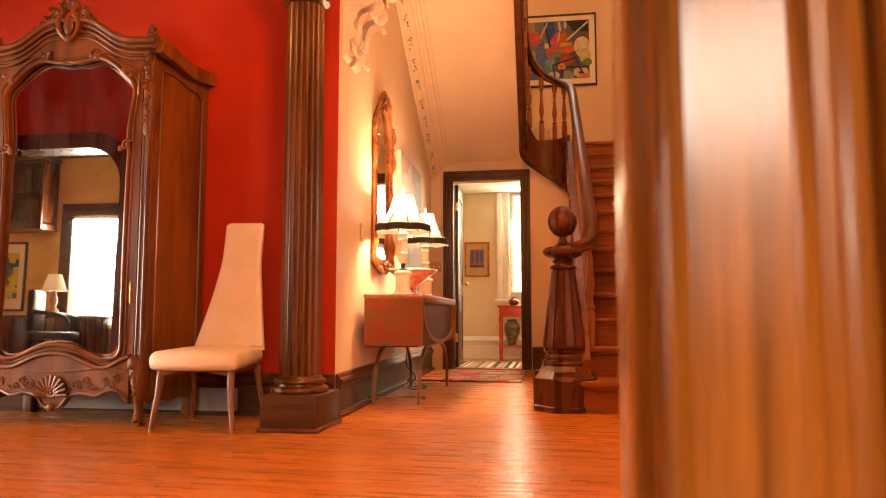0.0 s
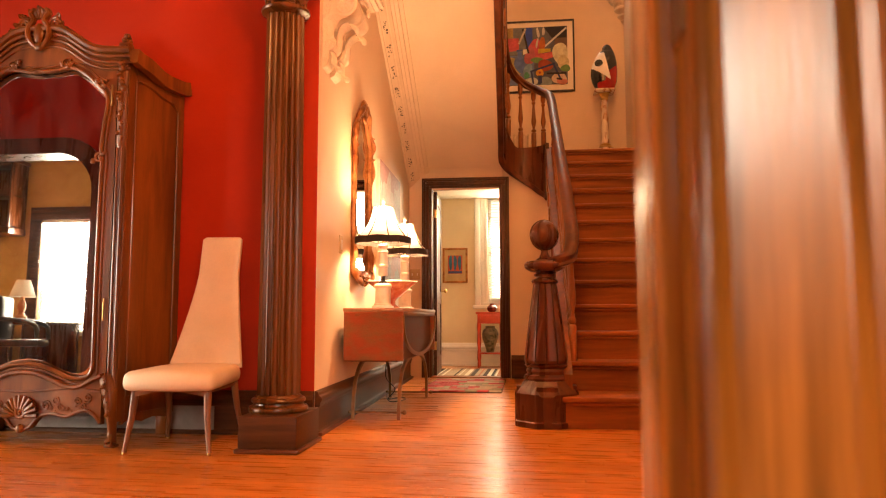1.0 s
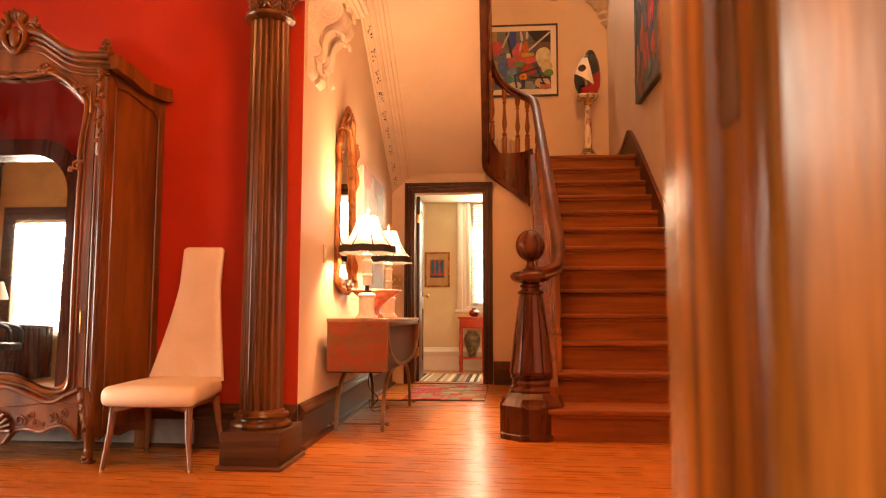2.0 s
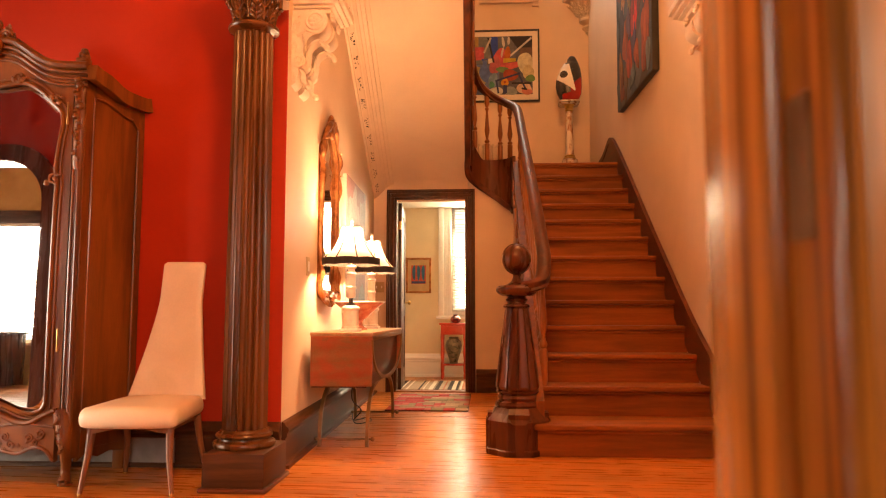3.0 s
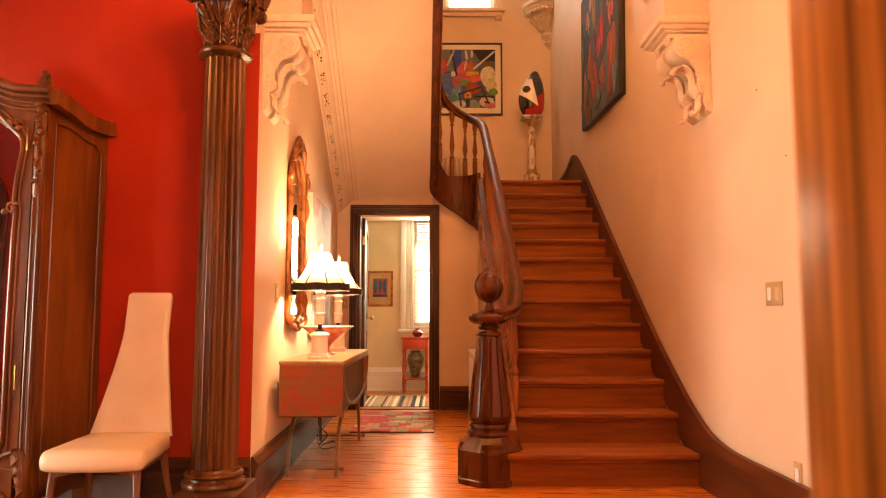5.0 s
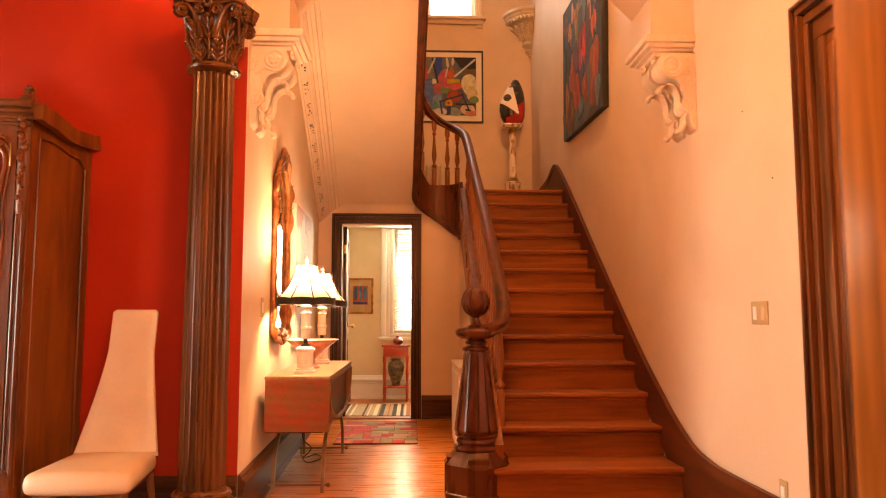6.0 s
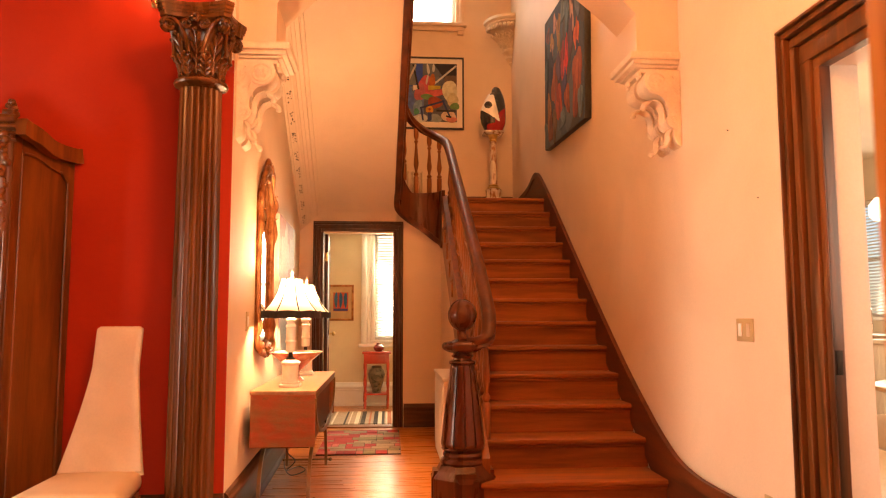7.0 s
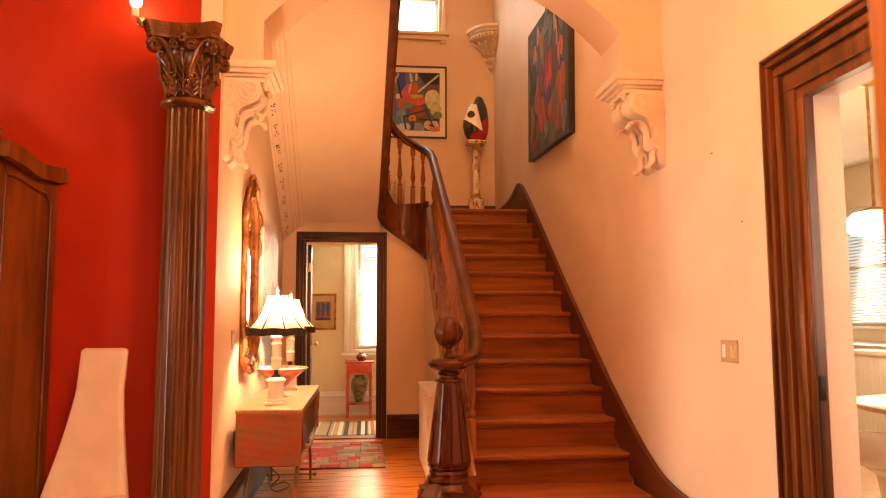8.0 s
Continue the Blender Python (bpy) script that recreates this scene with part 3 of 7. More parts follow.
baseboard("baseboard_left", (lx(0), -0.03, 0), (LX + 0.003, -3.72, 0))
baseboard("baseboard_red", (LX, -3.72, 0), (-4.6, -3.72, 0))
baseboard("baseboard_end", (2.33, 0.0, 0), (1.935, 0.0, 0))
baseboard("baseboard_landing", (RX, 1.87, 0), (0.55, 1.87, 0), z=LAND, height=1.5)
baseboard("baseboard_back_room", (2.6, 1.85, 0), (0.2, 1.85, 0), "cream painted moulded baseboard", WHITE, 1.25)
structure("shoe_moulding_left", P([(LX + 0.03, -3.75), (LX + 0.055, -3.75), (lx(0) + 0.055, -0.03), (lx(0) + 0.03, -0.03)], "z", 0, 0.018), MAHOG_Y, "thin wooden shoe moulding along the floor", "trim")


def casing(name, axis, plane, a0, a1, top, strips, material, label, sign=1, bottom=0.0):
    """Three-sided door or window surround on a wall. axis: the axis along the wall; strips: (inner, outer, proud)."""
    e = thing(name, label, "trim", (0, 0, 0), "", "structure")
    for i, (u, v, p) in enumerate(strips):
        for piece, box in (("side_casing", (a0 - v, a0 - u, bottom, top + u)), ("side_casing", (a1 + u, a1 + v, bottom, top + u)), ("head_casing", (a0 - v, a1 + v, top + u, top + v))):
            lo, hi, z0, z1 = box
            q = sorted((plane, plane + sign * p))
            b = (lo, hi, q[0], q[1], z0, z1) if axis == "x" else (q[0], q[1], lo, hi, z0, z1)
            part(piece, B(b, bev=min(0.006, (v - u) * 0.3, p * 0.4)), material, e)
    return e


STRIPS = [(-0.012, 0.014, 0.010), (0.014, 0.044, 0.020), (0.044, 0.058, 0.014), (0.058, 0.078, 0.030), (0.078, 0.092, 0.042)]
casing("door_casing_back", "x", 0.0, DX0, DX1, DZ, STRIPS, TRIMV, "dark moulded wooden door casing", -1)
structure("door_jamb_back", B((DX0 - 0.012, DX0 + 0.012, -0.002, 0.13, 0, DZ - 0.012), (DX1 - 0.012, DX1 + 0.012, -0.002, 0.13, 0, DZ - 0.012), (DX0 - 0.012, DX1 + 0.012, -0.002, 0.13, DZ - 0.012, DZ + 0.012)), TRIMV, "dark wooden door jamb", "trim")
structure("threshold_back", B((DX0, DX1, -0.02, 0.14, -0.01, 0.012), bev=0.004), STEP, "worn oak threshold", "threshold")
KS = [(-0.02, 0.02, 0.014), (0.02, 0.085, 0.026), (0.085, 0.10, 0.018), (0.10, 0.135, 0.038), (0.135, 0.150, 0.024), (0.150, 0.175, 0.052), (0.175, 0.19, 0.066)]
casing("door_casing_kitchen", "y", RX, KY0, KY1, KZ, KS, KTRIM, "broad dark moulded casing of the kitchen doorway", -1)
e = thing("door_jamb_kitchen", "dark wooden jamb with a small blackened strike plate", "trim", (0, 0, 0), "", "structure")
part("jamb_board", B((RX - 0.012, RX + 0.030, KY1 - 0.02, KY1 + 0.01, 0, KZ - 0.02)), KTRIM, e)
part("jamb_board", B((RX - 0.012, RX + 0.030, KY0 - 0.01, KY0 + 0.02, 0, KZ - 0.02)), KTRIM, e)
part("head_board", B((RX - 0.012, RX + 0.030, KY0, KY1, KZ - 0.02, KZ + 0.01)), KTRIM, e)
part("strike_plate", B((RX - 0.004, RX + 0.020, KY1 - 0.024, KY1 - 0.018, 0.90, 0.99), bev=0.001), IRON, e, "blackened iron strike plate")
structure("reveal_kitchen", B((RX + 0.031, 3.555, KY1 - 0.012, KY1 + 0.012, 0, KZ), (RX + 0.031, 3.555, KY0 - 0.012, KY0 + 0.012, 0, KZ), (RX + 0.031, 3.555, KY0, KY1, KZ - 0.012, KZ + 0.012)), WHITE, "white painted reveal of the kitchen doorway", "wall")

# near doorway of the study, varnished wood
e = thing("door_jamb_study", "varnished orange-brown door jamb with a brass strike plate", "trim", (0, 0, 0), "", "structure")
part("jamb_stop", B((JX, JX + 0.05, -7.045, JY1, 0, 2.48), bev=0.004), JAMB, e)
part("jamb_rabbet", B((JX + 0.014, JX + 0.05, JY0, -7.045, 0, 2.48)), JAMB, e)
part("strike_plate", B((JX + 0.0115, JX + 0.016, -7.083, -7.05, 0.845, 0.938), bev=0.001), BRONZE, e, "tarnished brass strike plate")
part("jamb_stop", B((1.17, 1.22, -7.045, JY1, 0, 2.48), bev=0.004), JAMB, e)
part("jamb_rabbet", B((1.17, 1.206, JY0, -7.045, 0, 2.48)), JAMB, e)
part("head_board", B((1.17, JX + 0.05, JY0, JY1, 2.48, 2.52)), JAMB, e)
e = thing("door_casing_study", "broad varnished moulded door casing", "trim", (0, 0, 0), "", "structure")
CAS = [(0.014, 0.0), (0.014, 0.016), (0.018, 0.022), (0.024, 0.024), (0.030, 0.020), (0.034, 0.014), (0.040, 0.014), (0.106, 0.016), (0.110, 0.020), (0.116, 0.022), (0.121, 0.018), (0.124, 0.012),
       (0.134, 0.014), (0.142, 0.024), (0.150, 0.028), (0.156, 0.022), (0.160, 0.014), (0.166, 0.030), (0.180, 0.036), (0.194, 0.036), (0.200, 0.028), (0.200, 0.0)]
part("side_casing", P([(JX + u, JY0 - w) for u, w in CAS], "z", 0, 2.50), JAMB, e)
part("side_casing", P([(1.22 - u, JY0 - w) for u, w in CAS], "z", 0, 2.50), JAMB, e)
part("head_casing", P([(JY0 - w, 2.486 + u) for u, w in CAS], "x", 1.02, JX + 0.20), JAMB, e)
casing("door_casing_hall_side", "x", JY1, 1.19, JX + 0.03, 2.50, KS, JAMB, "varnished moulded casing facing the hall", 1)

# wide opening with rounded upper corners, seen in the wardrobe mirror
def rounded_top(x0, x1, zt, r, z0=0.0, n=8):
    p = [(x0, z0)]
    p += [(x0 + r - r * math.cos(math.pi / 2 * i / n), zt - r + r * math.sin(math.pi / 2 * i / n)) for i in range(n + 1)]
    p += [(x1 - r + r * math.sin(math.pi / 2 * i / n), zt - r + r * math.cos(math.pi / 2 * i / n)) for i in range(n + 1)]
    return p + [(x1, z0)]
bm = bmesh.new()
add_ring(bm, rounded_top(-4.30, -1.74, 2.40, 0.46), rounded_top(-4.16, -1.88, 2.25, 0.36, 0.001), "y", -7.13, -6.87)
structure("opening_casing", bm, MAHOG, "dark wooden opening frame with rounded upper corners", "trim")
for sx, s in ((-4.18, 1), (-1.86, -1)):
    pts = [(sx, 2.27), (sx, 1.86)] + [(sx + s * (0.38 - 0.38 * math.cos(math.pi / 2 * i / 8)), 1.88 + 0.38 * math.sin(math.pi / 2 * i / 8)) for i in range(9)]
    structure("opening_spandrel", P(pts, "y", -7.075, -6.92), RED, "red corner infill of the round-cornered opening", "wall")


# ---- windows ----
def window(name, axis, plane, a0, a1, z0, z1, slats, sign, label, blind=True):
    """Sash window in a wall: frame, meeting rail, panes, sill and a horizontal blind."""
    w = thing(name, label, "window", (0, 0, 0), "", "structure")
    def put(n, lo, hi, p0, p1, zl, zh, m, lab="", bev=0.003):
        q = sorted((plane + sign * p0, plane + sign * p1))
        b = (lo, hi, q[0], q[1], zl, zh) if axis == "x" else (q[0], q[1], lo, hi, zl, zh)
        return part(n, B(b, bev=bev), m, w, lab)
    zm = (z0 + z1) / 2
    put("window_frame", a0, a0 + 0.045, 0.06, 0.12, z0, z1, WHITE)
    put("window_frame", a1 - 0.045, a1, 0.06, 0.12, z0, z1, WHITE)
    put("window_frame", a0 + 0.045, a1 - 0.045, 0.06, 0.12, z1 - 0.05, z1, WHITE)
    put("window_frame", a0 + 0.045, a1 - 0.045, 0.06, 0.12, z0, z0 + 0.06, WHITE)
    put("meeting_rail", a0 + 0.045, a1 - 0.045, 0.07, 0.115, zm - 0.02, zm + 0.02, WHITE)
    for zl, zh in ((z0 + 0.06, zm - 0.02), (zm + 0.02, z1 - 0.05)):
        g = put("pane", a0 + 0.045, a1 - 0.045, 0.088, 0.092, zl, zh, GLASS, "", 0)
        g.visible_shadow = False
    put("window_sill", a0 - 0.05, a1 + 0.05, -0.05, 0.06, z0 - 0.035, z0, WHITE)
    if blind:
        put("head_rail", a0 + 0.01, a1 - 0.01, 0.005, 0.045, z1 - 0.05, z1 - 0.005, WHITE)
        h = (z1 - z0 - 0.08) / slats
        me = None
        for i in range(slats):
            zc = z0 + 0.03 + h * (i + 0.5)
            if me is None:
                bm = bmesh.new()
                m = Matrix.Rotation(radians(35 if axis == "x" else -35), 4, "X" if axis == "x" else "Y")
                bmesh.ops.create_cube(bm, size=1, matrix=m @ Matrix.Diagonal(((a1 - a0 - 0.03, h * 1.1, 0.002, 1) if axis == "x" else (h * 1.1, a1 - a0 - 0.03, 0.002, 1))))
                ob = part("blind_slat", bm, BLIND, w, "", False)
                me = ob.data
            else:
                ob = new("blind_slat", me)
                ob.parent = w
            c = plane + sign * 0.03
            ob.location = ((a0 + a1) / 2, c, zc) if axis == "x" else (c, (a0 + a1) / 2, zc)
    return w


window("window_back_room", "x", 1.85, 1.60, 2.20, 0.82, 2.27, 40, 1, "white sash window with a lowered white slatted blind")
window("window_landing", "x", 1.87, 2.02, 2.66, 5.03, 6.05, 4, 1, "white painted sash window above the landing", False)
window("window_kitchen", "y", 7.5, 0.0, 1.2, 1.1, 2.5, 34, 1, "white kitchen window with a slatted blind")
# unseen side window, added to carry the kitchen fill
window("window_kitchen_side", "x", -7.0, 4.5, 5.9, 0.9, 2.4, 8, -1, "white painted kitchen side window added out of view", False)
window("window_study", "x", -11.05, -5.35, -4.35, 0.6, 2.35, 40, -1, "bright study window with a slatted blind")
# unseen window, added as the source of the fill on the right wall
window("window_front", "y", -4.6, -6.80, -5.10, 0.25, 1.75, 8, -1, "low bright front window added out of view as a daylight source", False)
window("window_study_corner", "x", -11.05, 1.90, 3.60, 0.6, 2.6, 8, -1, "tall bright study corner window", False)
casing("window_casing_back_room", "x", 1.85, 1.60, 2.20, 2.24, [(0.0, 0.05, 0.03), (0.05, 0.10, 0.02), (0.10, 0.17, 0.045)], WHITE, "cream painted moulded window casing", -1, 0.78)
structure("apron_back_room", B((1.40, 2.40, 1.80, 1.85, 0.735, 0.78), bev=0.01), WHITE, "white window apron moulding", "trim")
casing("window_casing_landing", "x", 1.87, 2.02, 2.66, 6.05, [(0.0, 0.05, 0.02), (0.05, 0.10, 0.035)], CREAM, "cream painted window casing", -1, 5.0)
structure("sill_landing", B((1.95, 2.80, 1.78, 1.87, 4.985, 5.03), (1.97, 2.76, 1.82, 1.87, 4.93, 4.985), (2.68, 2.76, 1.83, 1.87, 4.88, 4.93), bev=0.006), CREAM, "cream painted window sill with small brackets", "trim")
casing("window_casing_study", "x", -11.05, -5.35, -4.35, 2.35, [(0.0, 0.20, 0.03)], TRIM, "dark stained window casing", 1, 0.5)
structure("backdrop", B((-9, 10, 6.0, 6.1, -2, 12), (-9, 10, -16.1, -16.0, -2, 9), (12, 12.1, -16, 6, -2, 9), (-9.1, -9, -16, 6, -2, 9)), glow("bright_overcast", (1.0, 0.87, 0.70), 2.5), "bright hazy daylight outside the windows", "backdrop")


# ---- staircase ----
stair = thing("staircase", "polished red-brown wooden staircase with turned balusters and a curved handrail", "staircase")
SX0, SX1 = 2.36, 3.40


def nose_y(k):
    return -3.372 if k == 1 else -3.02 + RUN * (k - 2)


for k in range(1, 14):
    y, z = nose_y(k), RISE * k
    yn = nose_y(k + 1) if k < 13 else y + 0.30
    left = SX0 - 0.045
    bm = B((left if k > 1 else 2.30, SX1, y, yn + 0.055, z - 0.032, z), bev=0.010)
    part("tread", bm, STEP, stair)
    part("riser", B((SX0 if k > 1 else 2.31, SX1, y + 0.028, y + 0.046, z - RISE, z - 0.032)), STEP, stair)
    part("cove_moulding", B((SX0, SX1, y + 0.014, y + 0.030, z - 0.050, z - 0.032), bev=0.005), STEP, stair)
structure("landing_floor", B((2.36, RX, nose_y(13) + 0.05, 1.87, LAND - 0.15, LAND - 0.002), (0.55, 1.95, 0.125, 1.87, LAND - 0.15, LAND - 0.002), (1.95, 2.36, -0.02, 1.87, LAND - 0.15, LAND - 0.002)), STEP, "wooden stair landing", "floor")

# wall skirt, curving from the baseboard
top = [(-4.72, 0.236), (-4.30, 0.240), (-4.0, 0.242), (-3.75, 0.252), (-3.50, 0.295), (-3.25, 0.395), (-3.0, 0.53), (-2.55, 0.80), (-1.7, 1.375), (-0.47, 2.24), (-0.05, 2.52), (0.14, 2.63), (0.27, 2.665), (0.42, 2.645), (0.7, 2.58), (1.2, 2.55), (1.87, 2.55)]
tp = smooth_path([(0, a, b) for a, b in top], 5)
tp = [(v.y, v.z) for v in tp if v.y >= -4.735]
low = [(1.87, LAND - 0.05), (-0.1, LAND - 0.05), (-0.1, 2.2), (-3.36, -0.0), (tp[0][0], 0.0)]
part("wall_skirt", P(tp + low, "x", RX - 0.028, RX - 0.001), MAHOG_Y, stair)
bm = bmesh.new()
add_sweep(bm, [(RX - 0.018, a, b) for a, b in tp], [(-0.018, -0.03), (0.022, -0.03), (0.026, -0.012), (0.034, -0.004), (0.034, 0.010), (0.022, 0.018), (0.012, 0.030), (-0.018, 0.032)])
part("skirt_cap", bm, MAHOG_Y, stair)

# plaster wall under the outer string, and the string
sp = [(0.0, 0.0), (-2.99, 0.0), (-2.99, 0.10), (-0.02, 2.13), (0.0, 2.13)]
structure("stair_spandrel", P(sp, "x", 2.325, 2.40), CREAM, "plain cream plaster wall under the stair", "wall")
st = [(-3.28, 0.0), (-3.02, 0.0), (-0.05, 1.93), (-0.05, 2.36), (-0.22, 2.36), (-3.28, 0.30)]
part("outer_string", P(st, "x", 2.317, 2.365), BALWOOD, stair)
for k in range(1, 13):
    y, z = nose_y(k), RISE * k
    br = [(y + 0.03, z - 0.035), (y + 0.24, z - 0.035), (y + 0.22, z - 0.06), (y + 0.16, z - 0.07), (y + 0.13, z - 0.10), (y + 0.07, z - 0.11), (y + 0.05, z - 0.15), (y + 0.03, z - 0.16)]
    part("step_bracket", P(br, "x", 2.303, 2.318), BALWOOD, stair)

# concave drum of the string round the stair well
bm = bmesh.new()
rows = []
CXW, CYW = 2.09, -0.25
FOOT = [(0.0, 1.82), (0.28, 1.915), (0.5, 2.04), (0.7, 2.135), (0.88, 2.215), (1.0, 2.30)]


def foot_z(t):
    for (a, p), (b, q) in zip(FOOT, FOOT[1:]):
        if t <= b:
            return p + (q - p) * (t - a) / (b - a)
    return FOOT[-1][1]


for i in range(29):
    a = math.pi * i / 28
    t = i / 28
    for_r = []
    for rr in (0.0, 0.035):
        x, y = CXW + (0.220 + rr) * math.cos(a), CYW + (0.19 + rr) * math.sin(a)
        zb = foot_z(t)
        zt = 2.40 + max(0, t - 0.62) * 1.0
        for_r += [bm.verts.new((x, y, zb)), bm.verts.new((x, y, zt))]
    rows.append(for_r)
for p, q in zip(rows, rows[1:]):
    for i, j in ((0, 1), (1, 3), (3, 2), (2, 0)):
        bm.faces.new((p[i], p[j], q[j], q[i]))
bm.faces.new((rows[0][0], rows[0][1], rows[0][3], rows[0][2])); bm.faces.new((rows[-1][0], rows[-1][1], rows[-1][3], rows[-1][2]))
part("curved_string", bm, MAHOG, stair)
# upper flight: string, treads, risers
bm = bmesh.new()
st = []
for yy in (-0.25, -0.45, -1.0, -2.0, -3.36):
    st.append((yy, soffit_z(yy) - 0.01 + (0.035 if yy > -0.3 else 0)))
st2 = [(yy, 2.68 - 0.68 * yy) for yy, z in reversed(st)]
va = [bm.verts.new((ux(y) - 0.025, y, z)) for y, z in st + st2]
vb = [bm.verts.new((ux(y) + 0.045, y, z)) for y, z in st + st2]
n = len(va)
for i in range(n):
    j = (i + 1) % n
    bm.faces.new((va[i], va[j], vb[j], vb[i]))
for i in range(4):
    bm.faces.new((va[i], va[i + 1], va[n - 2 - i], va[n - 1 - i])); bm.faces.new((vb[i], vb[i + 1], vb[n - 2 - i], vb[n - 1 - i]))
part("upper_string", bm, MAHOG_Y, stair)
# moulded band along the foot of the upper string and the drum
path = [(ux(yy) - 0.002, yy, soffit_z(yy) - 0.004) for yy in (-3.3, -2.2, -1.2, -0.7, -0.42)]
path += [(CXW + 0.238 * math.cos(math.pi * t), CYW + 0.207 * math.sin(math.pi * t), foot_z(t) + 0.012) for t in (0.97, 0.85, 0.7, 0.55, 0.4, 0.25, 0.12, 0.0)]
bm = bmesh.new()
add_sweep(bm, smooth_path(path, 5), [(-0.026, -0.028), (0.026, -0.028), (0.030, -0.010), (0.024, 0.010), (0.026, 0.024), (-0.026, 0.024), (-0.024, 0.010), (-0.030, -0.010)])
part("string_band", bm, MAHOG_Y, stair)
for k in range(1, 14):
    y, z = -0.01 - RUN * (k - 1), LAND + RISE * k
    part("tread", B((0.85, ux(y) + 0.060, y - RUN - 0.02, y + 0.02, z - 0.03, z), bev=0.008), MAHOG_X, stair)
    part("riser", B((0.85, ux(y) + 0.04, y - 0.018, y, z - RISE, z - 0.03)), MAHOG_X, stair)

# handrail, one curve from the newel up and round the well
rail = smooth_path([(2.262, -3.232, 0.955), (2.305, -3.262, 0.962), (2.358, -3.250, 0.995), (2.385, -3.14, 1.105), (2.384, -2.92, 1.275), (2.375, -2.43, 1.625), (2.368, -1.2, 2.36),
                    (2.362, -0.50, 2.78), (2.335, -0.25, 2.91), (2.25, -0.09, 3.00), (2.10, -0.03, 3.10), (1.965, -0.10, 3.22), (1.905, -0.28, 3.38), (1.90, -0.7, 3.74), (1.93, -2.0, 4.72), (1.96, -3.2, 5.5)], 8)
bm = bmesh.new()
add_sweep(bm, rail, [(-0.036, -0.030), (-0.028, -0.036), (0.028, -0.036), (0.036, -0.030), (0.030, -0.012), (0.040, 0.002), (0.042, 0.016), (0.030, 0.032), (0.010, 0.040), (-0.010, 0.040), (-0.030, 0.032), (-0.042, 0.016), (-0.040, 0.002), (-0.030, -0.012)])
part("handrail", bm, MAHOG_Y, stair, "heavy moulded dark handrail")


def rail_z(x, y):
    best = min(rail, key=lambda v: (v.x - x) ** 2 + (v.y - y) ** 2)
    return best.z - 0.034


BAL = [(0.026, 0.0), (0.026, 0.20), (0.024, 0.205), (0.016, 0.215), (0.024, 0.225), (0.027, 0.24), (0.020, 0.255), (0.013, 0.265), (0.015, 0.29), (0.024, 0.34), (0.0265, 0.38), (0.022, 0.43), (0.016, 0.52),
       (0.012, 0.60), (0.014, 0.62), (0.021, 0.63), (0.021, 0.645), (0.013, 0.655), (0.017, 0.67), (0.025, 0.70), (0.026, 0.72), (0.026, 0.80)]


def baluster(x, y, z0, z1):
    h = z1 - z0
    pr = [(r, z / 0.80 * h) for r, z in BAL]
    part("baluster", L(pr, 10, (x, y, z0)), BALWOOD, stair)


for k in range(2, 14):
    for f in (0.05, 0.18):
        y = nose_y(k) + f
        if y < -0.3:
            x = 2.386
            baluster(x, y, RISE * k, rail_z(x, y))
for a in (25, 62, 98, 135, 165):
    x, y = CXW + 0.225 * math.cos(radians(a)), CYW + 0.02 + 0.20 * math.sin(radians(a))
    t = a / 180
    baluster(x, y, 2.40 + max(0, t - 0.62) * 1.0, rail_z(x, y))
for k in range(1, 13):
    for f in (0.06, 0.19):
        y = -0.28 - RUN * (k - 1) - f
        x = ux(y) + 0.04
        baluster(x, y, LAND + RISE * (k + 1), rail_z(x, y))

# newel post with a ball
NX, NY = 2.215, -3.20
newel = new("newel_post")
newel.parent = stair
newel.location = (NX, NY, 0)
newel["label"] = "tapered eight-sided dark newel post with a banded ball"


def octagon(profile, seg=8, turn=math.pi / 8):
    bm = bmesh.new()
    add_lathe(bm, profile, seg, turn=Matrix.Rotation(turn, 4, "Z"))
    return bm


part("base", octagon([(0.198, 0.0), (0.198, 0.030), (0.190, 0.036), (0.190, 0.190), (0.160, 0.232), (0.142, 0.262)]), MAHOG, newel, "", False)
for i in range(4):
    bm = bmesh.new()
    a = i * math.pi / 2
    c, s = math.cos(a), math.sin(a)
    pr = [(-0.026, 0.0), (0.026, 0.0), (0.026, 0.150), (0.036, 0.178), (0.052, 0.192), (0.052, 0.206), (0.060, 0.212), (0.060, 0.232), (-0.060, 0.232), (-0.060, 0.212), (-0.052, 0.206), (-0.052, 0.192), (-0.036, 0.178), (-0.026, 0.150)]
    f = [bm.verts.new((c * 0.150 - s * u, s * 0.150 + c * u, w)) for u, w in pr]
    g = [bm.verts.new((c * (0.186 if w < 0.2 else 0.176) - s * u, s * (0.186 if w < 0.2 else 0.176) + c * u, w)) for u, w in pr]
    for j in range(len(pr)):
        k2 = (j + 1) % len(pr)
        bm.faces.new((f[j], f[k2], g[k2], g[j]))
    bm.faces.new(g)
    part("base_panel", bm, MAHOG, newel, "", False)
part("torus", L([(0.10, 0.255), (0.128, 0.262), (0.134, 0.275), (0.128, 0.292), (0.112, 0.298), (0.112, 0.306), (0.118, 0.314), (0.116, 0.326), (0.108, 0.334), (0.12, 0.342), (0.128, 0.352), (0.11, 0.364)], 32), MAHOG, newel)
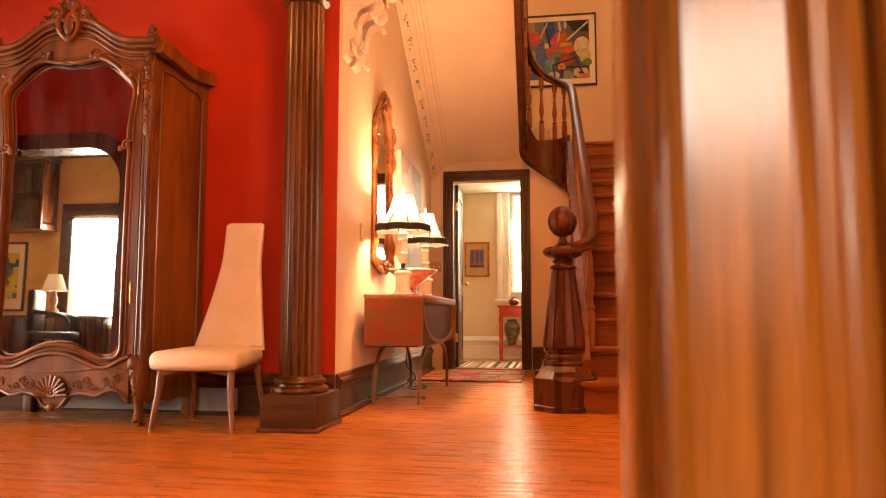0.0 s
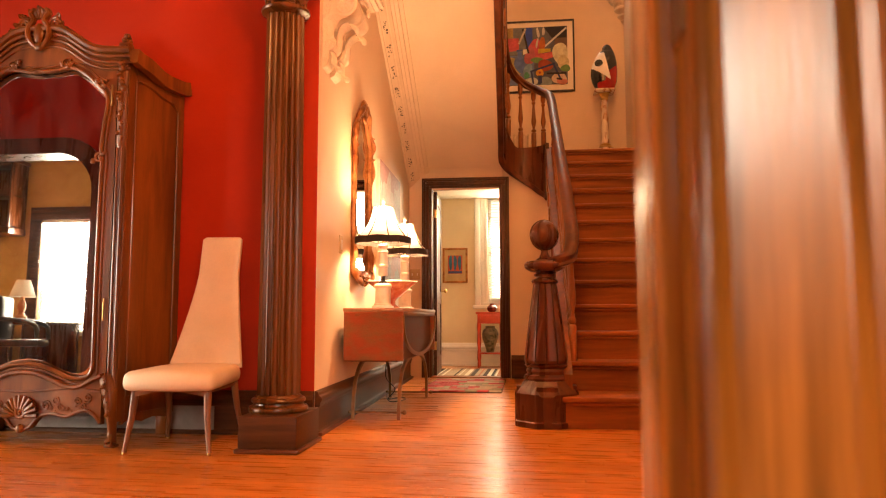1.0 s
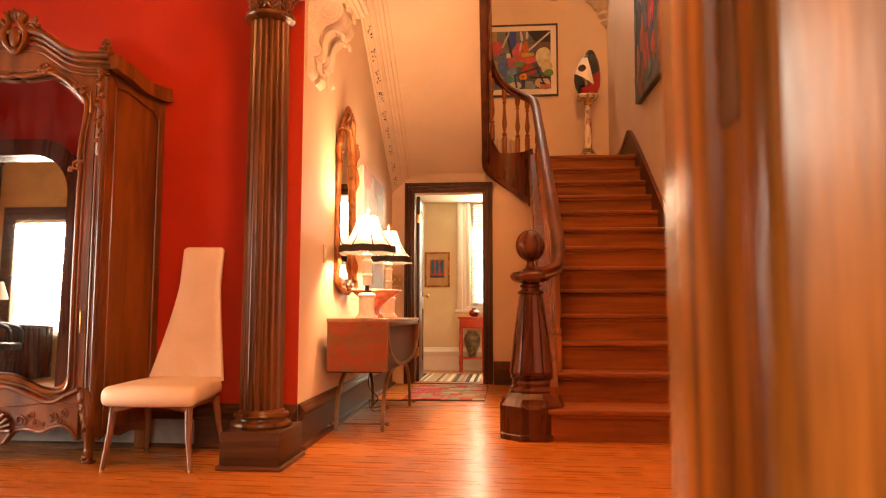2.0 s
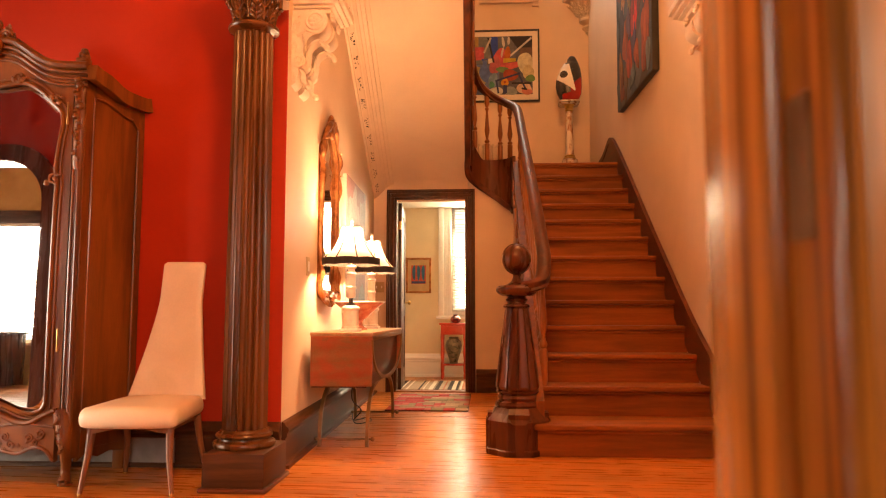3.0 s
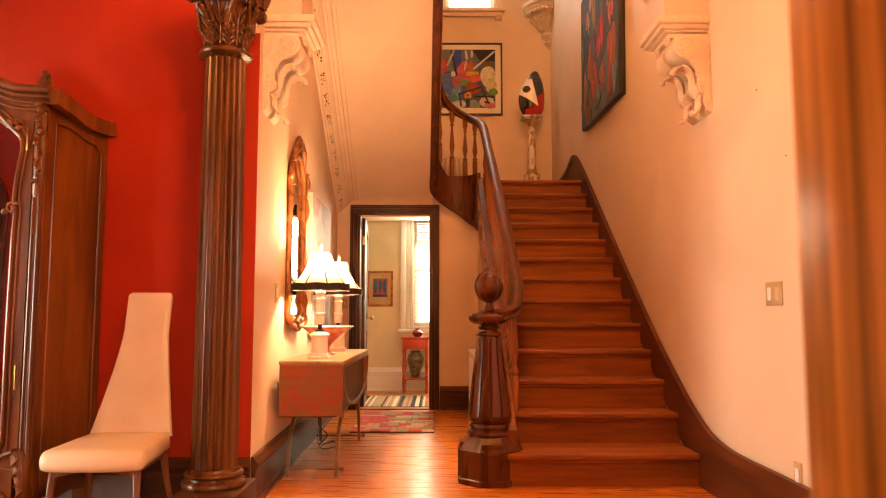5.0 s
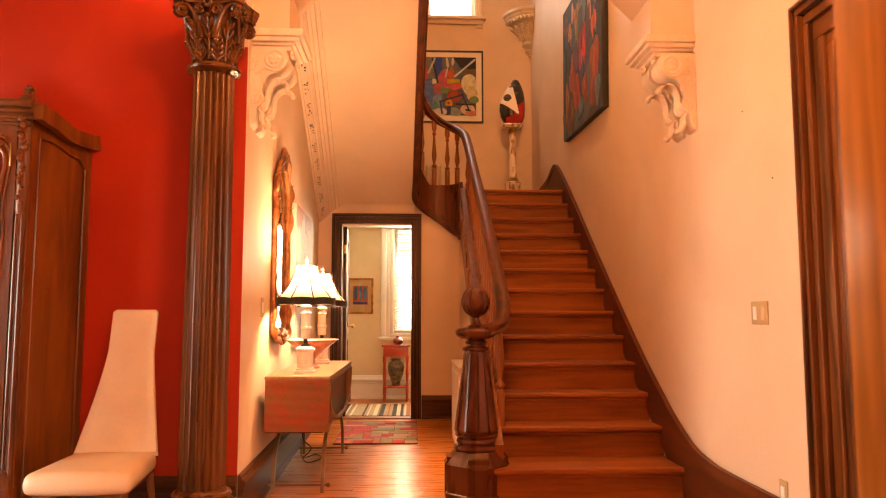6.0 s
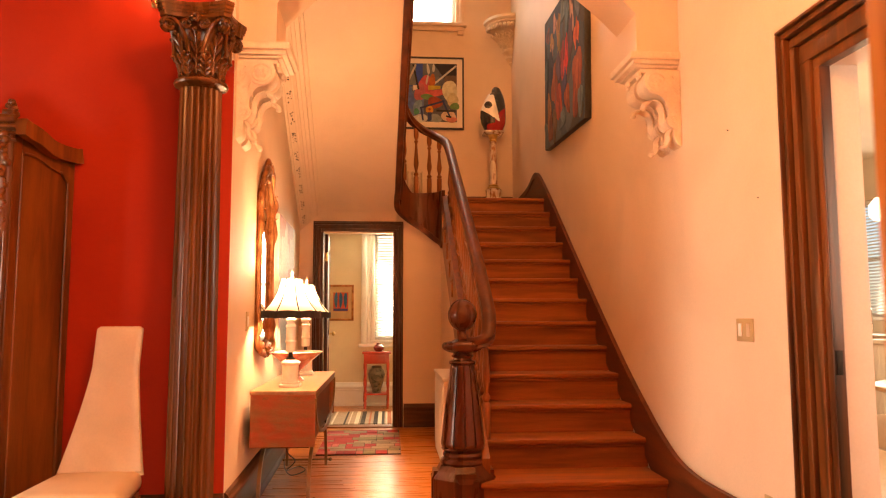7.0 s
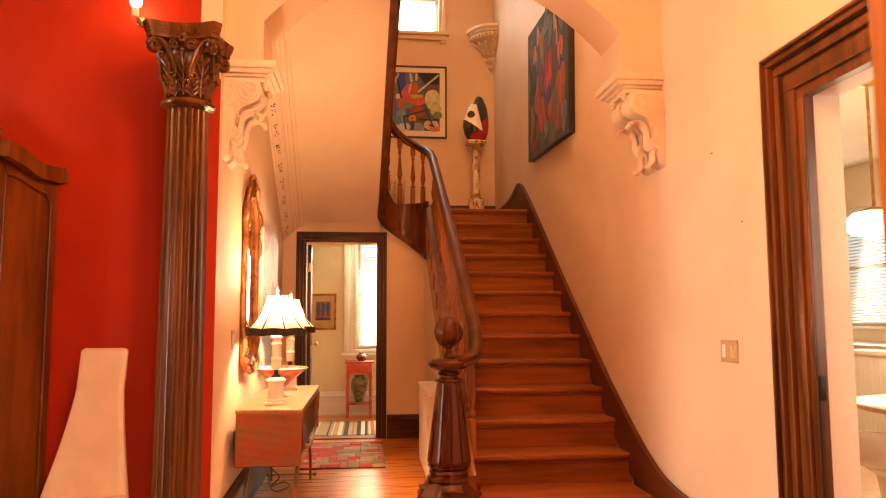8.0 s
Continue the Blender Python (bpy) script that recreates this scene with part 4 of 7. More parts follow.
for i in range(12):
    bm = bmesh.new()
    a0, a1 = 2 * math.pi * (i + 0.06) / 12, 2 * math.pi * (i + 0.94) / 12
    am = (a0 + a1) / 2
    q = []
    for r, z in ((0.124, 0.362), (0.130, 0.380), (0.072, 0.822), (0.066, 0.836)):
        q.append([bm.verts.new((r * math.cos(a), r * math.sin(a), z)) for a in (a0, am - 0.12, am + 0.12, a1)])
    inner = [[bm.verts.new((0.86 * v.co.x, 0.86 * v.co.y, v.co.z)) for v in (row[0], row[-1])] for row in q]
    for p, r in zip(q, q[1:]):
        for j in range(3):
            bm.faces.new((p[j], p[j + 1], r[j + 1], r[j]))
    for (p, pi), (r, ri) in zip(zip(q, inner), list(zip(q, inner))[1:]):
        bm.faces.new((p[0], r[0], ri[0], pi[0])); bm.faces.new((p[-1], r[-1], ri[1], pi[1]))
    bm.faces.new((q[0][0], q[0][1], q[0][2], q[0][3], inner[0][1], inner[0][0])); bm.faces.new((q[-1][0], q[-1][1], q[-1][2], q[-1][3], inner[-1][1], inner[-1][0]))
    part("stave", bm, MAHOG, newel, "", False)
part("shaft_core", L([(0.108, 0.360), (0.060, 0.838)], 12), MAHOG, newel, "", False)
part("collar", L([(0.062, 0.832), (0.078, 0.838), (0.082, 0.846), (0.076, 0.856), (0.058, 0.862), (0.054, 0.872), (0.064, 0.880), (0.066, 0.888), (0.056, 0.894), (0.054, 0.902), (0.07, 0.910), (0.085, 0.918)], 32), MAHOG, newel)
part("cap", L([(0.085, 0.906), (0.112, 0.920), (0.122, 0.934), (0.123, 0.950), (0.112, 0.964), (0.098, 0.968), (0.070, 0.972), (0.055, 0.978), (0.034, 0.990), (0.024, 1.010), (0.020, 1.028), (0.028, 1.042)], 32), MAHOG, newel)
bm = bmesh.new()
add_ball(bm, (0, 0, 1.126), 0.087, 1, 1, 1.04, 32)
part("ball", bm, MAHOG, newel)
bm = bmesh.new()
for i in range(4):
    a = math.pi / 4 * i + 0.35
    add_sweep(bm, [(0.088 * math.cos(2 * math.pi * j / 40) * math.cos(a), 0.088 * math.cos(2 * math.pi * j / 40) * math.sin(a), 1.126 + 0.0915 * math.sin(2 * math.pi * j / 40)) for j in range(40)], [(-0.003, -0.006), (0.003, -0.006), (0.003, 0.006), (-0.003, 0.006)] , up=(math.cos(a + 1.57), math.sin(a + 1.57), 0.001), closed=True) if i < 2 else None
part("ball_band", bm, TRIM, newel)


# ---- column ----
CX, CY = 0.874, -4.06
col = thing("column", "fluted dark wooden column with a carved leafy capital on a square plinth", "column", (CX, CY, 0))
part("plinth", B((-0.124, 0.160, -0.210, 0.165, 0.02, 0.172), bev=0.006), TRIM, col, "plain dark square plinth")
part("plinth_shoe", B((-0.138, 0.174, -0.225, 0.180, 0.0, 0.022), bev=0.007), MAHOG_X, col)
part("base_moulding", L([(0.138, 0.170), (0.146, 0.178), (0.148, 0.188), (0.143, 0.199), (0.130, 0.204), (0.124, 0.209), (0.123, 0.216), (0.131, 0.221), (0.134, 0.229), (0.129, 0.238), (0.116, 0.242), (0.112, 0.250), (0.106, 0.256)], 48), COLUMN, col)
bm = bmesh.new()
prof = [(0.100, 0.242), (0.106, 0.25)] + [(0.106 - 0.010 * (i / 14) ** 1.6, 0.26 + i * (1.95 / 14)) for i in range(15)] + [(0.097, 2.205)]
add_lathe(bm, prof, 200, flutes=20, depth=0.014)
part("shaft", bm, COLUMN, col)
bm = bmesh.new()
add_lathe(bm, [(0.094, 2.205), (0.104, 2.212), (0.126, 2.222), (0.130, 2.232), (0.126, 2.243), (0.106, 2.250), (0.094, 2.262)], 48)
part("neck_ring", bm, COLUMN, col)
part("bell", L([(0.092, 2.255), (0.094, 2.36), (0.105, 2.46), (0.128, 2.52), (0.145, 2.540)], 40), COLUMN, col)


def add_frond(bm, base, up, side, out, h, w, curl, pairs=4):
    """A carved leaf in relief: a midrib with pairs of plump lobes that hugs its ground, its tip rolling outwards."""
    base, up, side, out = Vector(base), Vector(up).normalized(), Vector(side).normalized(), Vector(out).normalized()
    def at(t):
        return base + up * (h * (t - 0.20 * max(0.0, t - 0.7) * t)) + out * (0.006 + curl * max(0.0, t - 0.35) ** 2 * 2.4)
    add_sweep(bm, [at(i / 10) + out * 0.004 for i in range(11)], circle(w * 0.16, 6), up=tuple(side), taper=lambda t: 1.15 - 0.6 * t)
    for k in range(pairs):
        t0 = 0.06 + 0.20 * k
        ln = w * (1.0 - 0.14 * k) * (0.85 if k == 0 else 1.0)
        for sd in (-1, 1):
            p = [at(t0), at(t0 + 0.10) + side * (sd * ln * 0.50) + out * w * 0.10, at(t0 + 0.20) + side * (sd * ln * 0.88) + out * w * 0.12, at(min(1.0, t0 + 0.27)) + side * (sd * ln) + out * w * 0.02]
            add_sweep(bm, smooth_path(p, 3), circle(w * 0.20, 6, 0.7), up=tuple(out), taper=lambda t: 0.55 + 0.75 * math.sin(math.pi * (0.15 + 0.75 * t)))
    add_ball(bm, at(1.0), w * 0.34, 1, 1, 0.8, 8)


for n, z, h, w, cu, off in ((8, 2.252, 0.120, 0.032, 0.030, math.pi / 8), (8, 2.262, 0.225, 0.036, 0.036, 0.0)):
    for i in range(n):
        a = 2 * math.pi * i / n + off
        c, s = math.cos(a), math.sin(a)
        bm = bmesh.new()
        add_frond(bm, (0.093 * c, 0.093 * s, z), (0.07 * c, 0.07 * s, 1), (-s, c, 0), (c, s, 0), h, w, cu)
        part("acanthus_leaf", bm, COLUMN, col)
for i in range(4):
    a = math.pi / 4 + i * math.pi / 2
    c, s = math.cos(a), math.sin(a)
    for sd in (-1, 1):
        pts = []
        for j in range(44):
            t = j / 43
            if t < 0.45:
                u = t / 0.45
                r, z, q = 0.112 + 0.075 * u ** 1.6, 2.36 + 0.172 * math.sin(u * 1.57), 0.060 * (1 - u) ** 0.8
            else:
                u = (t - 0.45) / 0.55
                aa, rr = math.pi / 2 - u * 4.0 * math.pi, 0.034 * (1 - 0.82 * u)
                r, z, q = 0.187 + rr * math.cos(aa), 2.498 + rr * math.sin(aa), 0.0
            q += 0.009
            pts.append((r * c - sd * q * s, r * s + sd * q * c, z))
        part("volute", tube(pts, 0.0115, 7, taper=lambda t: 1.0 - 0.35 * t), COLUMN, col)
    a2 = i * math.pi / 2
    bm = bmesh.new()
    for j in range(6):
        b = 2 * math.pi * j / 6
        add_ball(bm, (0.150 * math.cos(a2) - 0.016 * math.cos(b) * math.sin(a2), 0.150 * math.sin(a2) + 0.016 * math.cos(b) * math.cos(a2), 2.535 + 0.016 * math.sin(b)), 0.011, seg=8)
    part("rosette", bm, COLUMN, col)
    for sd in (-1, 1):
        sp = []
        for j in range(30):
            u = j / 29
            rr2 = 0.026 * (1 - 0.8 * u)
            an = 1.2 - sd * u * 3.2 * math.pi
            tx, tz = sd * 0.040 + rr2 * math.cos(an), 2.505 + rr2 * math.sin(an)
            sp.append((0.137 * math.cos(a2) - tx * math.sin(a2), 0.137 * math.sin(a2) + tx * math.cos(a2), tz))
        part("helix", tube(sp, 0.007, 6), COLUMN, col)
for zz0, zz1, grow in ((2.538, 2.560, -0.006), (2.560, 2.574, 0.002), (2.574, 2.592, 0.008), (2.592, 2.612, 0.014)):
    pts = []
    R0 = 0.224 + grow
    for i in range(4):
        a = math.pi / 4 + i * math.pi / 2
        p1 = Vector((R0 * math.cos(a + 0.10), R0 * math.sin(a + 0.10)))
        nx = Vector((R0 * math.cos(a + math.pi / 2 - 0.10), R0 * math.sin(a + math.pi / 2 - 0.10)))
        inn = -((p1 + nx) / 2).normalized() * 0.040
        for k2 in range(9):
            t = k2 / 8
            v = p1.lerp(nx, t) + inn * math.sin(math.pi * t)
            pts.append((v.x, v.y))
    part("abacus", P(pts, "z", zz0, zz1), COLUMN, col)

for o in col.children:
    if o.name.split(".")[0] in ("neck_ring", "bell", "acanthus_leaf", "volute", "rosette", "helix", "abacus"):
        for v in o.data.vertices:
            v.co.z = 2.192 + (v.co.z - 2.205) * 0.94
            v.co.x, v.co.y = v.co.x * 0.97, v.co.y * 0.97

# ---- corbels under the arch ----
def corbel(wall, s, label):
    e = thing("corbel", label, "corbel", (wall, -3.515, 2.62), "corbels of the arch")
    def W(bm, name):
        return under(part(name, bm, PLASTER), e)
    for z0, z1, pr in ((2.585, 2.625, 0.285), (2.560, 2.585, 0.265), (2.545, 2.560, 0.240), (2.520, 2.545, 0.215)):
        g = pr - 0.285
        W(B((min(wall, wall + s * pr), max(wall, wall + s * pr), AY0 - 0.02 - g * 0.9, AY1 + 0.02 + g * 0.9, z0, z1), bev=0.004), "abacus_moulding")
    def leaf_strip(pts, yc, half, thick):
        """A ribbed, lobed leaf that runs along (out, z) points of the bracket's face."""
        line = smooth_path([(a, 0, b) for a, b in pts], 5)
        bm = bmesh.new()
        cols = (-1.0, -0.78, -0.5, -0.25, 0.0, 0.25, 0.5, 0.78, 1.0)
        front, back = [], []
        n = len(line) - 1
        for i, p in enumerate(line):
            t = i / n
            d = (line[min(i + 1, n)] - line[max(i - 1, 0)]).normalized()
            nrm = Vector((-d.z, 0, d.x)) if d.z < 0 else Vector((d.z, 0, -d.x))
            w = half * (0.72 + 0.28 * abs(math.sin(2.6 * math.pi * t + 0.4))) * (1.0 if t < 0.75 else 1 - 0.55 * ((t - 0.75) / 0.25) ** 2)
            fr, bk = [], []
            for u in cols:
                lift = thick * (0.55 + 0.45 * math.cos(2 * math.pi * u * 2)) - 0.010 * u * u
                q = p + nrm * lift
                fr.append(bm.verts.new((wall + s * q.x, yc + u * w, q.z)))
                q = p - nrm * thick * 0.7
                bk.append(bm.verts.new((wall + s * q.x, yc + u * w * 0.9, q.z)))
            front.append(fr)
            back.append(bk)
        m = len(cols)
        for i in range(n):
            for j in range(m - 1):
                bm.faces.new((front[i][j], front[i][j + 1], front[i + 1][j + 1], front[i + 1][j]))
                bm.faces.new((back[i][j], back[i + 1][j], back[i + 1][j + 1], back[i][j + 1]))
            for j in (0, -1):
                bm.faces.new((front[i][j], front[i + 1][j], back[i + 1][j], back[i][j]))
        for i in (0, -1):
            bm.faces.new(front[i] + back[i][::-1])
        W(bm, "draped_leaf")
    for yc in (-3.592, -3.410):
        h = 0.058
        out = [(0.0, 2.52), (0.165, 2.52), (0.198, 2.49), (0.206, 2.445), (0.194, 2.402), (0.160, 2.376), (0.115, 2.362), (0.086, 2.325), (0.070, 2.28), (0.072, 2.245), (0.078, 2.215), (0.066, 2.178), (0.044, 2.165), (0.040, 2.12), (0.028, 2.08), (0.0, 2.06)]
        pts = [(v.x, v.z) for v in smooth_path([(a, 0, b) for a, b in out], 4)]
        W(P([(wall + s * a, b) for a, b in pts], "y", yc - h, yc + h), "scroll_bracket")
        for (ca, cz), r, wd in (((0.136, 2.447), 0.072, 0.010), ((0.046, 2.212), 0.040, 0.008)):
            bm = bmesh.new()
            bmesh.ops.create_cone(bm, cap_ends=True, segments=32, radius1=r, radius2=r, depth=2 * h + 2 * wd, matrix=Matrix.Translation((wall + s * ca, yc, cz)) @ Matrix.Rotation(math.pi / 2, 4, "X"))
            W(bm, "scroll_roll")
            for sd in (-1, 1):
                yy = yc + sd * (h + wd + 0.001)
                W(tube([(wall + s * (ca + 0.68 * r * math.cos(b)), yy, cz + 0.68 * r * math.sin(b)) for b in [2 * math.pi * i / 28 for i in range(28)]], r * 0.10, 6, up=(0, 1, 0), closed=True), "ring")
                bm = bmesh.new()
                for j in range(5):
                    b = 2 * math.pi * j / 5 + 0.3
                    add_ball(bm, (wall + s * (ca + r * 0.30 * math.cos(b)), yy, cz + r * 0.30 * math.sin(b)), r * 0.20, 1, 0.55, 1, 8)
                add_ball(bm, (wall + s * ca, yy, cz), r * 0.14, 1, 0.8, 1, 8)
                W(bm, "rosette")
        # leaves that grow from the small scroll and flick outwards
        leaf_strip([(0.062, 2.17), (0.088, 2.225), (0.092, 2.28), (0.118, 2.325), (0.160, 2.338), (0.192, 2.318), (0.200, 2.296)], yc, 0.046, 0.012)
        leaf_strip([(0.030, 2.20), (0.058, 2.150), (0.060, 2.105), (0.076, 2.072), (0.094, 2.066)], yc, 0.043, 0.012)
        for a, z, r in ((0.088, 2.066, 0.020), (0.194, 2.304, 0.016)):
            bm = bmesh.new()
            add_ball(bm, (wall + s * a, yc, z), r, 1, 1.5, 0.9, 12)
            W(bm, "leaf_tip")
        # carved sprays on the cheeks
        for sd in (-1, 1):
            for bx, bz, dx, dz, hh2, w in ((0.012, 2.37, 0.30, 1.0, 0.12, 0.020), (0.030, 2.36, 1.0, 0.45, 0.060, 0.014), (0.010, 2.34, 0.25, -1.0, 0.085, 0.015), (0.070, 2.365, 0.2, -1.0, 0.10, 0.013), (0.008, 2.15, 0.35, -1.0, 0.065, 0.013)):
                v = Vector((s * dx, 0, dz)).normalized()
                bm = bmesh.new()
                add_frond(bm, (wall + s * bx, yc + sd * h, bz), v, (v.z, 0, -v.x), (0, sd, 0), hh2, w, 0.004, 3)
                W(bm, "relief_spray")
        # little flowers tucked below the top moulding
        bm = bmesh.new()
        for j in range(6):
            b = 2 * math.pi * j / 6
            add_ball(bm, (wall + s * 0.218, yc + 0.020 * math.cos(b), 2.498 + 0.018 * math.sin(b)), 0.011, seg=8)
        W(bm, "flower")
    return e


for c in (corbel(lx(-3.5), 1, "cream plaster double scroll corbel with acanthus leaves"), corbel(RX, -1, "cream plaster double scroll corbel with acanthus leaves")):
    c.location.z -= 0.024
    for o in c.children:
        if not o.name.startswith("abacus"):
            for v in o.data.vertices:
                v.co.z = 2.60 - (2.60 - v.co.z) * 0.95


# ---- mirrored wardrobe ----
AX, AYF, AYB = -0.41, -4.18, -3.73
arm = thing("armoire", "carved walnut mirrored armoire with a crest and scalloped apron", "wardrobe", (AX, (AYF + AYB) / 2, 0))


def A(name, bm, m=WALNUT, label=""):
    o = under(part(name, bm, m), arm)
    if label:
        o["label"] = label
    return o


def sym(pts):
    """Mirror a half outline (x from the middle outwards) about the armoire's axis."""
    return [(AX - x, z) for x, z in reversed(pts)] + [(AX + x, z) for x, z in pts if x > 1e-6]


HW = 0.495
A("side_panel", B((AX + HW - 0.03, AX + HW - 0.008, AYF + 0.05, AYB, 0.16, 1.93)))
A("side_panel", B((AX - HW + 0.008, AX - HW + 0.03, AYF + 0.05, AYB, 0.16, 1.93)))
A("back_panel", B((AX - HW + 0.03, AX + HW - 0.03, AYB - 0.02, AYB, 0.16, 1.93)))
A("bottom_board", B((AX - HW + 0.03, AX + HW - 0.03, AYF + 0.05, AYB - 0.02, 0.16, 0.19)))
# side frame: stiles, bottom rail and curved top rail
for xs in (AX + HW - 0.009, AX - HW + 0.001):
    A("side_stile", B((xs, xs + 0.009, AYB - 0.05, AYB, 0.12, 1.94), bev=0.003))
    A("side_stile", B((xs, xs + 0.009, AYF + 0.01, AYF + 0.075, 0.12, 1.94), bev=0.003))
    A("side_rail", B((xs, xs + 0.009, AYF + 0.075, AYB - 0.05, 0.15, 0.24), bev=0.003))
    y0, y1 = AYF + 0.075, AYB - 0.05
    crv = [(y0 + (y1 - y0) * t, 1.868 - 0.030 * t + 0.012 * math.sin(2 * math.pi * t) - 0.05 * max(0.0, t - 0.86) / 0.14) for t in [i / 14 for i in range(15)]]
    A("side_rail", P([(y0, 1.965)] + crv + [(y1, 1.94)], "x", xs, xs + 0.009))
    A("bead", tube([(xs + (0.009 if xs > AX else 0), a, b) for a, b in [(y0, 0.24)] + crv + [(y1, 0.24)]], 0.006, 6, up=(1, 0, 0)))
# front posts, rounded
for sx in (-1, 1):
    A("corner_post", L([(0.036, 0.14), (0.036, 0.30), (0.030, 0.32), (0.030, 1.50), (0.036, 1.52), (0.036, 1.95)], 14, (AX + sx * (HW - 0.034), AYF + 0.034, 0)))
    for off in (-0.014, 0.012):
        A("bead", tube([(AX + sx * (HW - 0.034 + off), AYF + 0.004, 0.34), (AX + sx * (HW - 0.034 + off), AYF + 0.004, 1.50)], 0.006, 6))
    # carved drop at the head of the post
    rr = random.Random(7)
    bm = bmesh.new()
    for j in range(16):
        z = 1.94 - j * 0.026
        add_ball(bm, (AX + sx * (HW - 0.034 + rr.uniform(-0.014, 0.014)), AYF + 0.000 - rr.uniform(0, 0.008), z), 0.021 - 0.0009 * j + rr.uniform(-0.003, 0.003), 1, 0.8, rr.uniform(0.8, 1.5), 8)
    for j in range(6):
        bm2z = 1.93 - j * 0.05
        add_leaf(bm, (AX + sx * (HW - 0.034), AYF + 0.004, bm2z - 0.04), (0.018 * (-1) ** j, 0, 0.05), (0, -0.022, 0), 0.016)
    A("carved_drop", bm)
    # finial block
    bm = bmesh.new()
    add_box(bm, AX + sx * (HW - 0.03) - 0.028, AX + sx * (HW - 0.03) + 0.028, AYF - 0.005, AYF + 0.05, 2.03, 2.055, bev=0.006)
    for j in range(7):
        add_ball(bm, (AX + sx * (HW - 0.03) + rr.uniform(-0.018, 0.018), AYF + 0.02 + rr.uniform(-0.015, 0.015), 2.06 + j * 0.006), 0.014, seg=8)
    A("finial", bm)

# mirror outline: sides waisted, arched head, wavy foot
mir_half = [(0.0, 1.925), (0.04, 1.918), (0.10, 1.928), (0.15, 1.935), (0.20, 1.925), (0.26, 1.885), (0.31, 1.835), (0.345, 1.80), (0.362, 1.77), (0.366, 1.72), (0.352, 1.62), (0.342, 1.50), (0.350, 1.42), (0.346, 1.30), (0.343, 0.80), (0.345, 0.46), (0.340, 0.37), (0.300, 0.335), (0.235, 0.335), (0.16, 0.365), (0.08, 0.395), (0.0, 0.405)]
mh = [(v.x * 1.045, v.z) for v in smooth_path([(a, 0, b) for a, b in mir_half], 3)]
mir = sym(mh)[:-1]
out_half = []
for x, z in mh:
    # pushed outwards to a rectangle with a swan-neck head
    if z > 1.76:
        t = min(1.0, x / 0.378)
        out_half.append((t * (HW - 0.066), 2.03))
    elif z < 0.42 and x < 0.35:
        out_half.append((x / 0.356 * (HW - 0.066), 0.20))
    else:
        out_half.append((HW - 0.066, z if 0.42 < z < 1.76 else (0.22 if z < 0.42 else 1.80)))
bm = bmesh.new()
add_ring(bm, sym(out_half)[:-1], mir, "y", AYF + 0.012, AYF + 0.045)
A("mirror_door_frame", bm)
A("mirror_bead", tube([(x, AYF + 0.008, z) for x, z in mir], 0.011, 8, up=(0, 1, 0), closed=True))
A("outer_bead", tube([(AX + (x - AX) * 1.062, AYF + 0.010, 1.15 + (z - 1.15) * 1.03) for x, z in mir], 0.007, 6, up=(0, 1, 0), closed=True))
# the glass leans back a touch with its door
lean = Matrix.Translation((AX, AYF + 0.03, 1.1)) @ Matrix.Rotation(radians(-0.9), 4, "X") @ Matrix.Translation((-AX, -AYF - 0.03, -1.1))
bm = bmesh.new()
cz = 1.15
rim = [(AX + (x - AX) * 0.998, cz + (z - cz) * 0.998) for x, z in mir]
inn = [(AX + (x - AX) * 0.940, cz + (z - cz) * 0.968) for x, z in mir]
va = [bm.verts.new(lean @ Vector((x, AYF + 0.0375, z))) for x, z in rim]
vb = [bm.verts.new(lean @ Vector((x, AYF + 0.031, z))) for x, z in inn]
vc = [bm.verts.new(lean @ Vector((x, AYF + 0.040, z))) for x, z in rim]
n = len(rim)
for i in range(n):
    j = (i + 1) % n
    bm.faces.new((va[i], va[j], vb[j], vb[i])); bm.faces.new((va[i], va[j], vc[j], vc[i]))
bm.faces.new(vb); bm.faces.new(vc)
o = A("mirror", bm, OLDMIRROR, "bevelled silver mirror glass")
for p in o.data.polygons:
    p.use_smooth = False

# cornice: swan-neck head sweeping up to the crest
cor_half = [(0.0, 2.145), (0.07, 2.145), (0.14, 2.13), (0.21, 2.085), (0.28, 2.04), (0.35, 2.018), (0.43, 2.012), (HW + 0.01, 2.008)]
ch = [(v.x, v.z) for v in smooth_path([(a, 0, b) for a, b in cor_half], 5)]
crn = sym(ch)
A("head_board", P(crn + [(AX + HW - 0.01, 1.93), (AX + 0.37, 1.93), (AX + 0.2, 1.96), (AX, 1.945), (AX - 0.2, 1.96), (AX - 0.37, 1.93), (AX - HW + 0.01, 1.93)], "y", AYF + 0.004, AYF + 0.05))
for dz, r, dy in ((0.0, 0.020, -0.012), (-0.032, 0.011, -0.006), (-0.062, 0.009, -0.001), (-0.095, 0.007, 0.002)):
    A("cornice_moulding", tube([(x, AYF + dy, z + dz) for x, z in crn], r, 8, up=(0, 1, 0)))
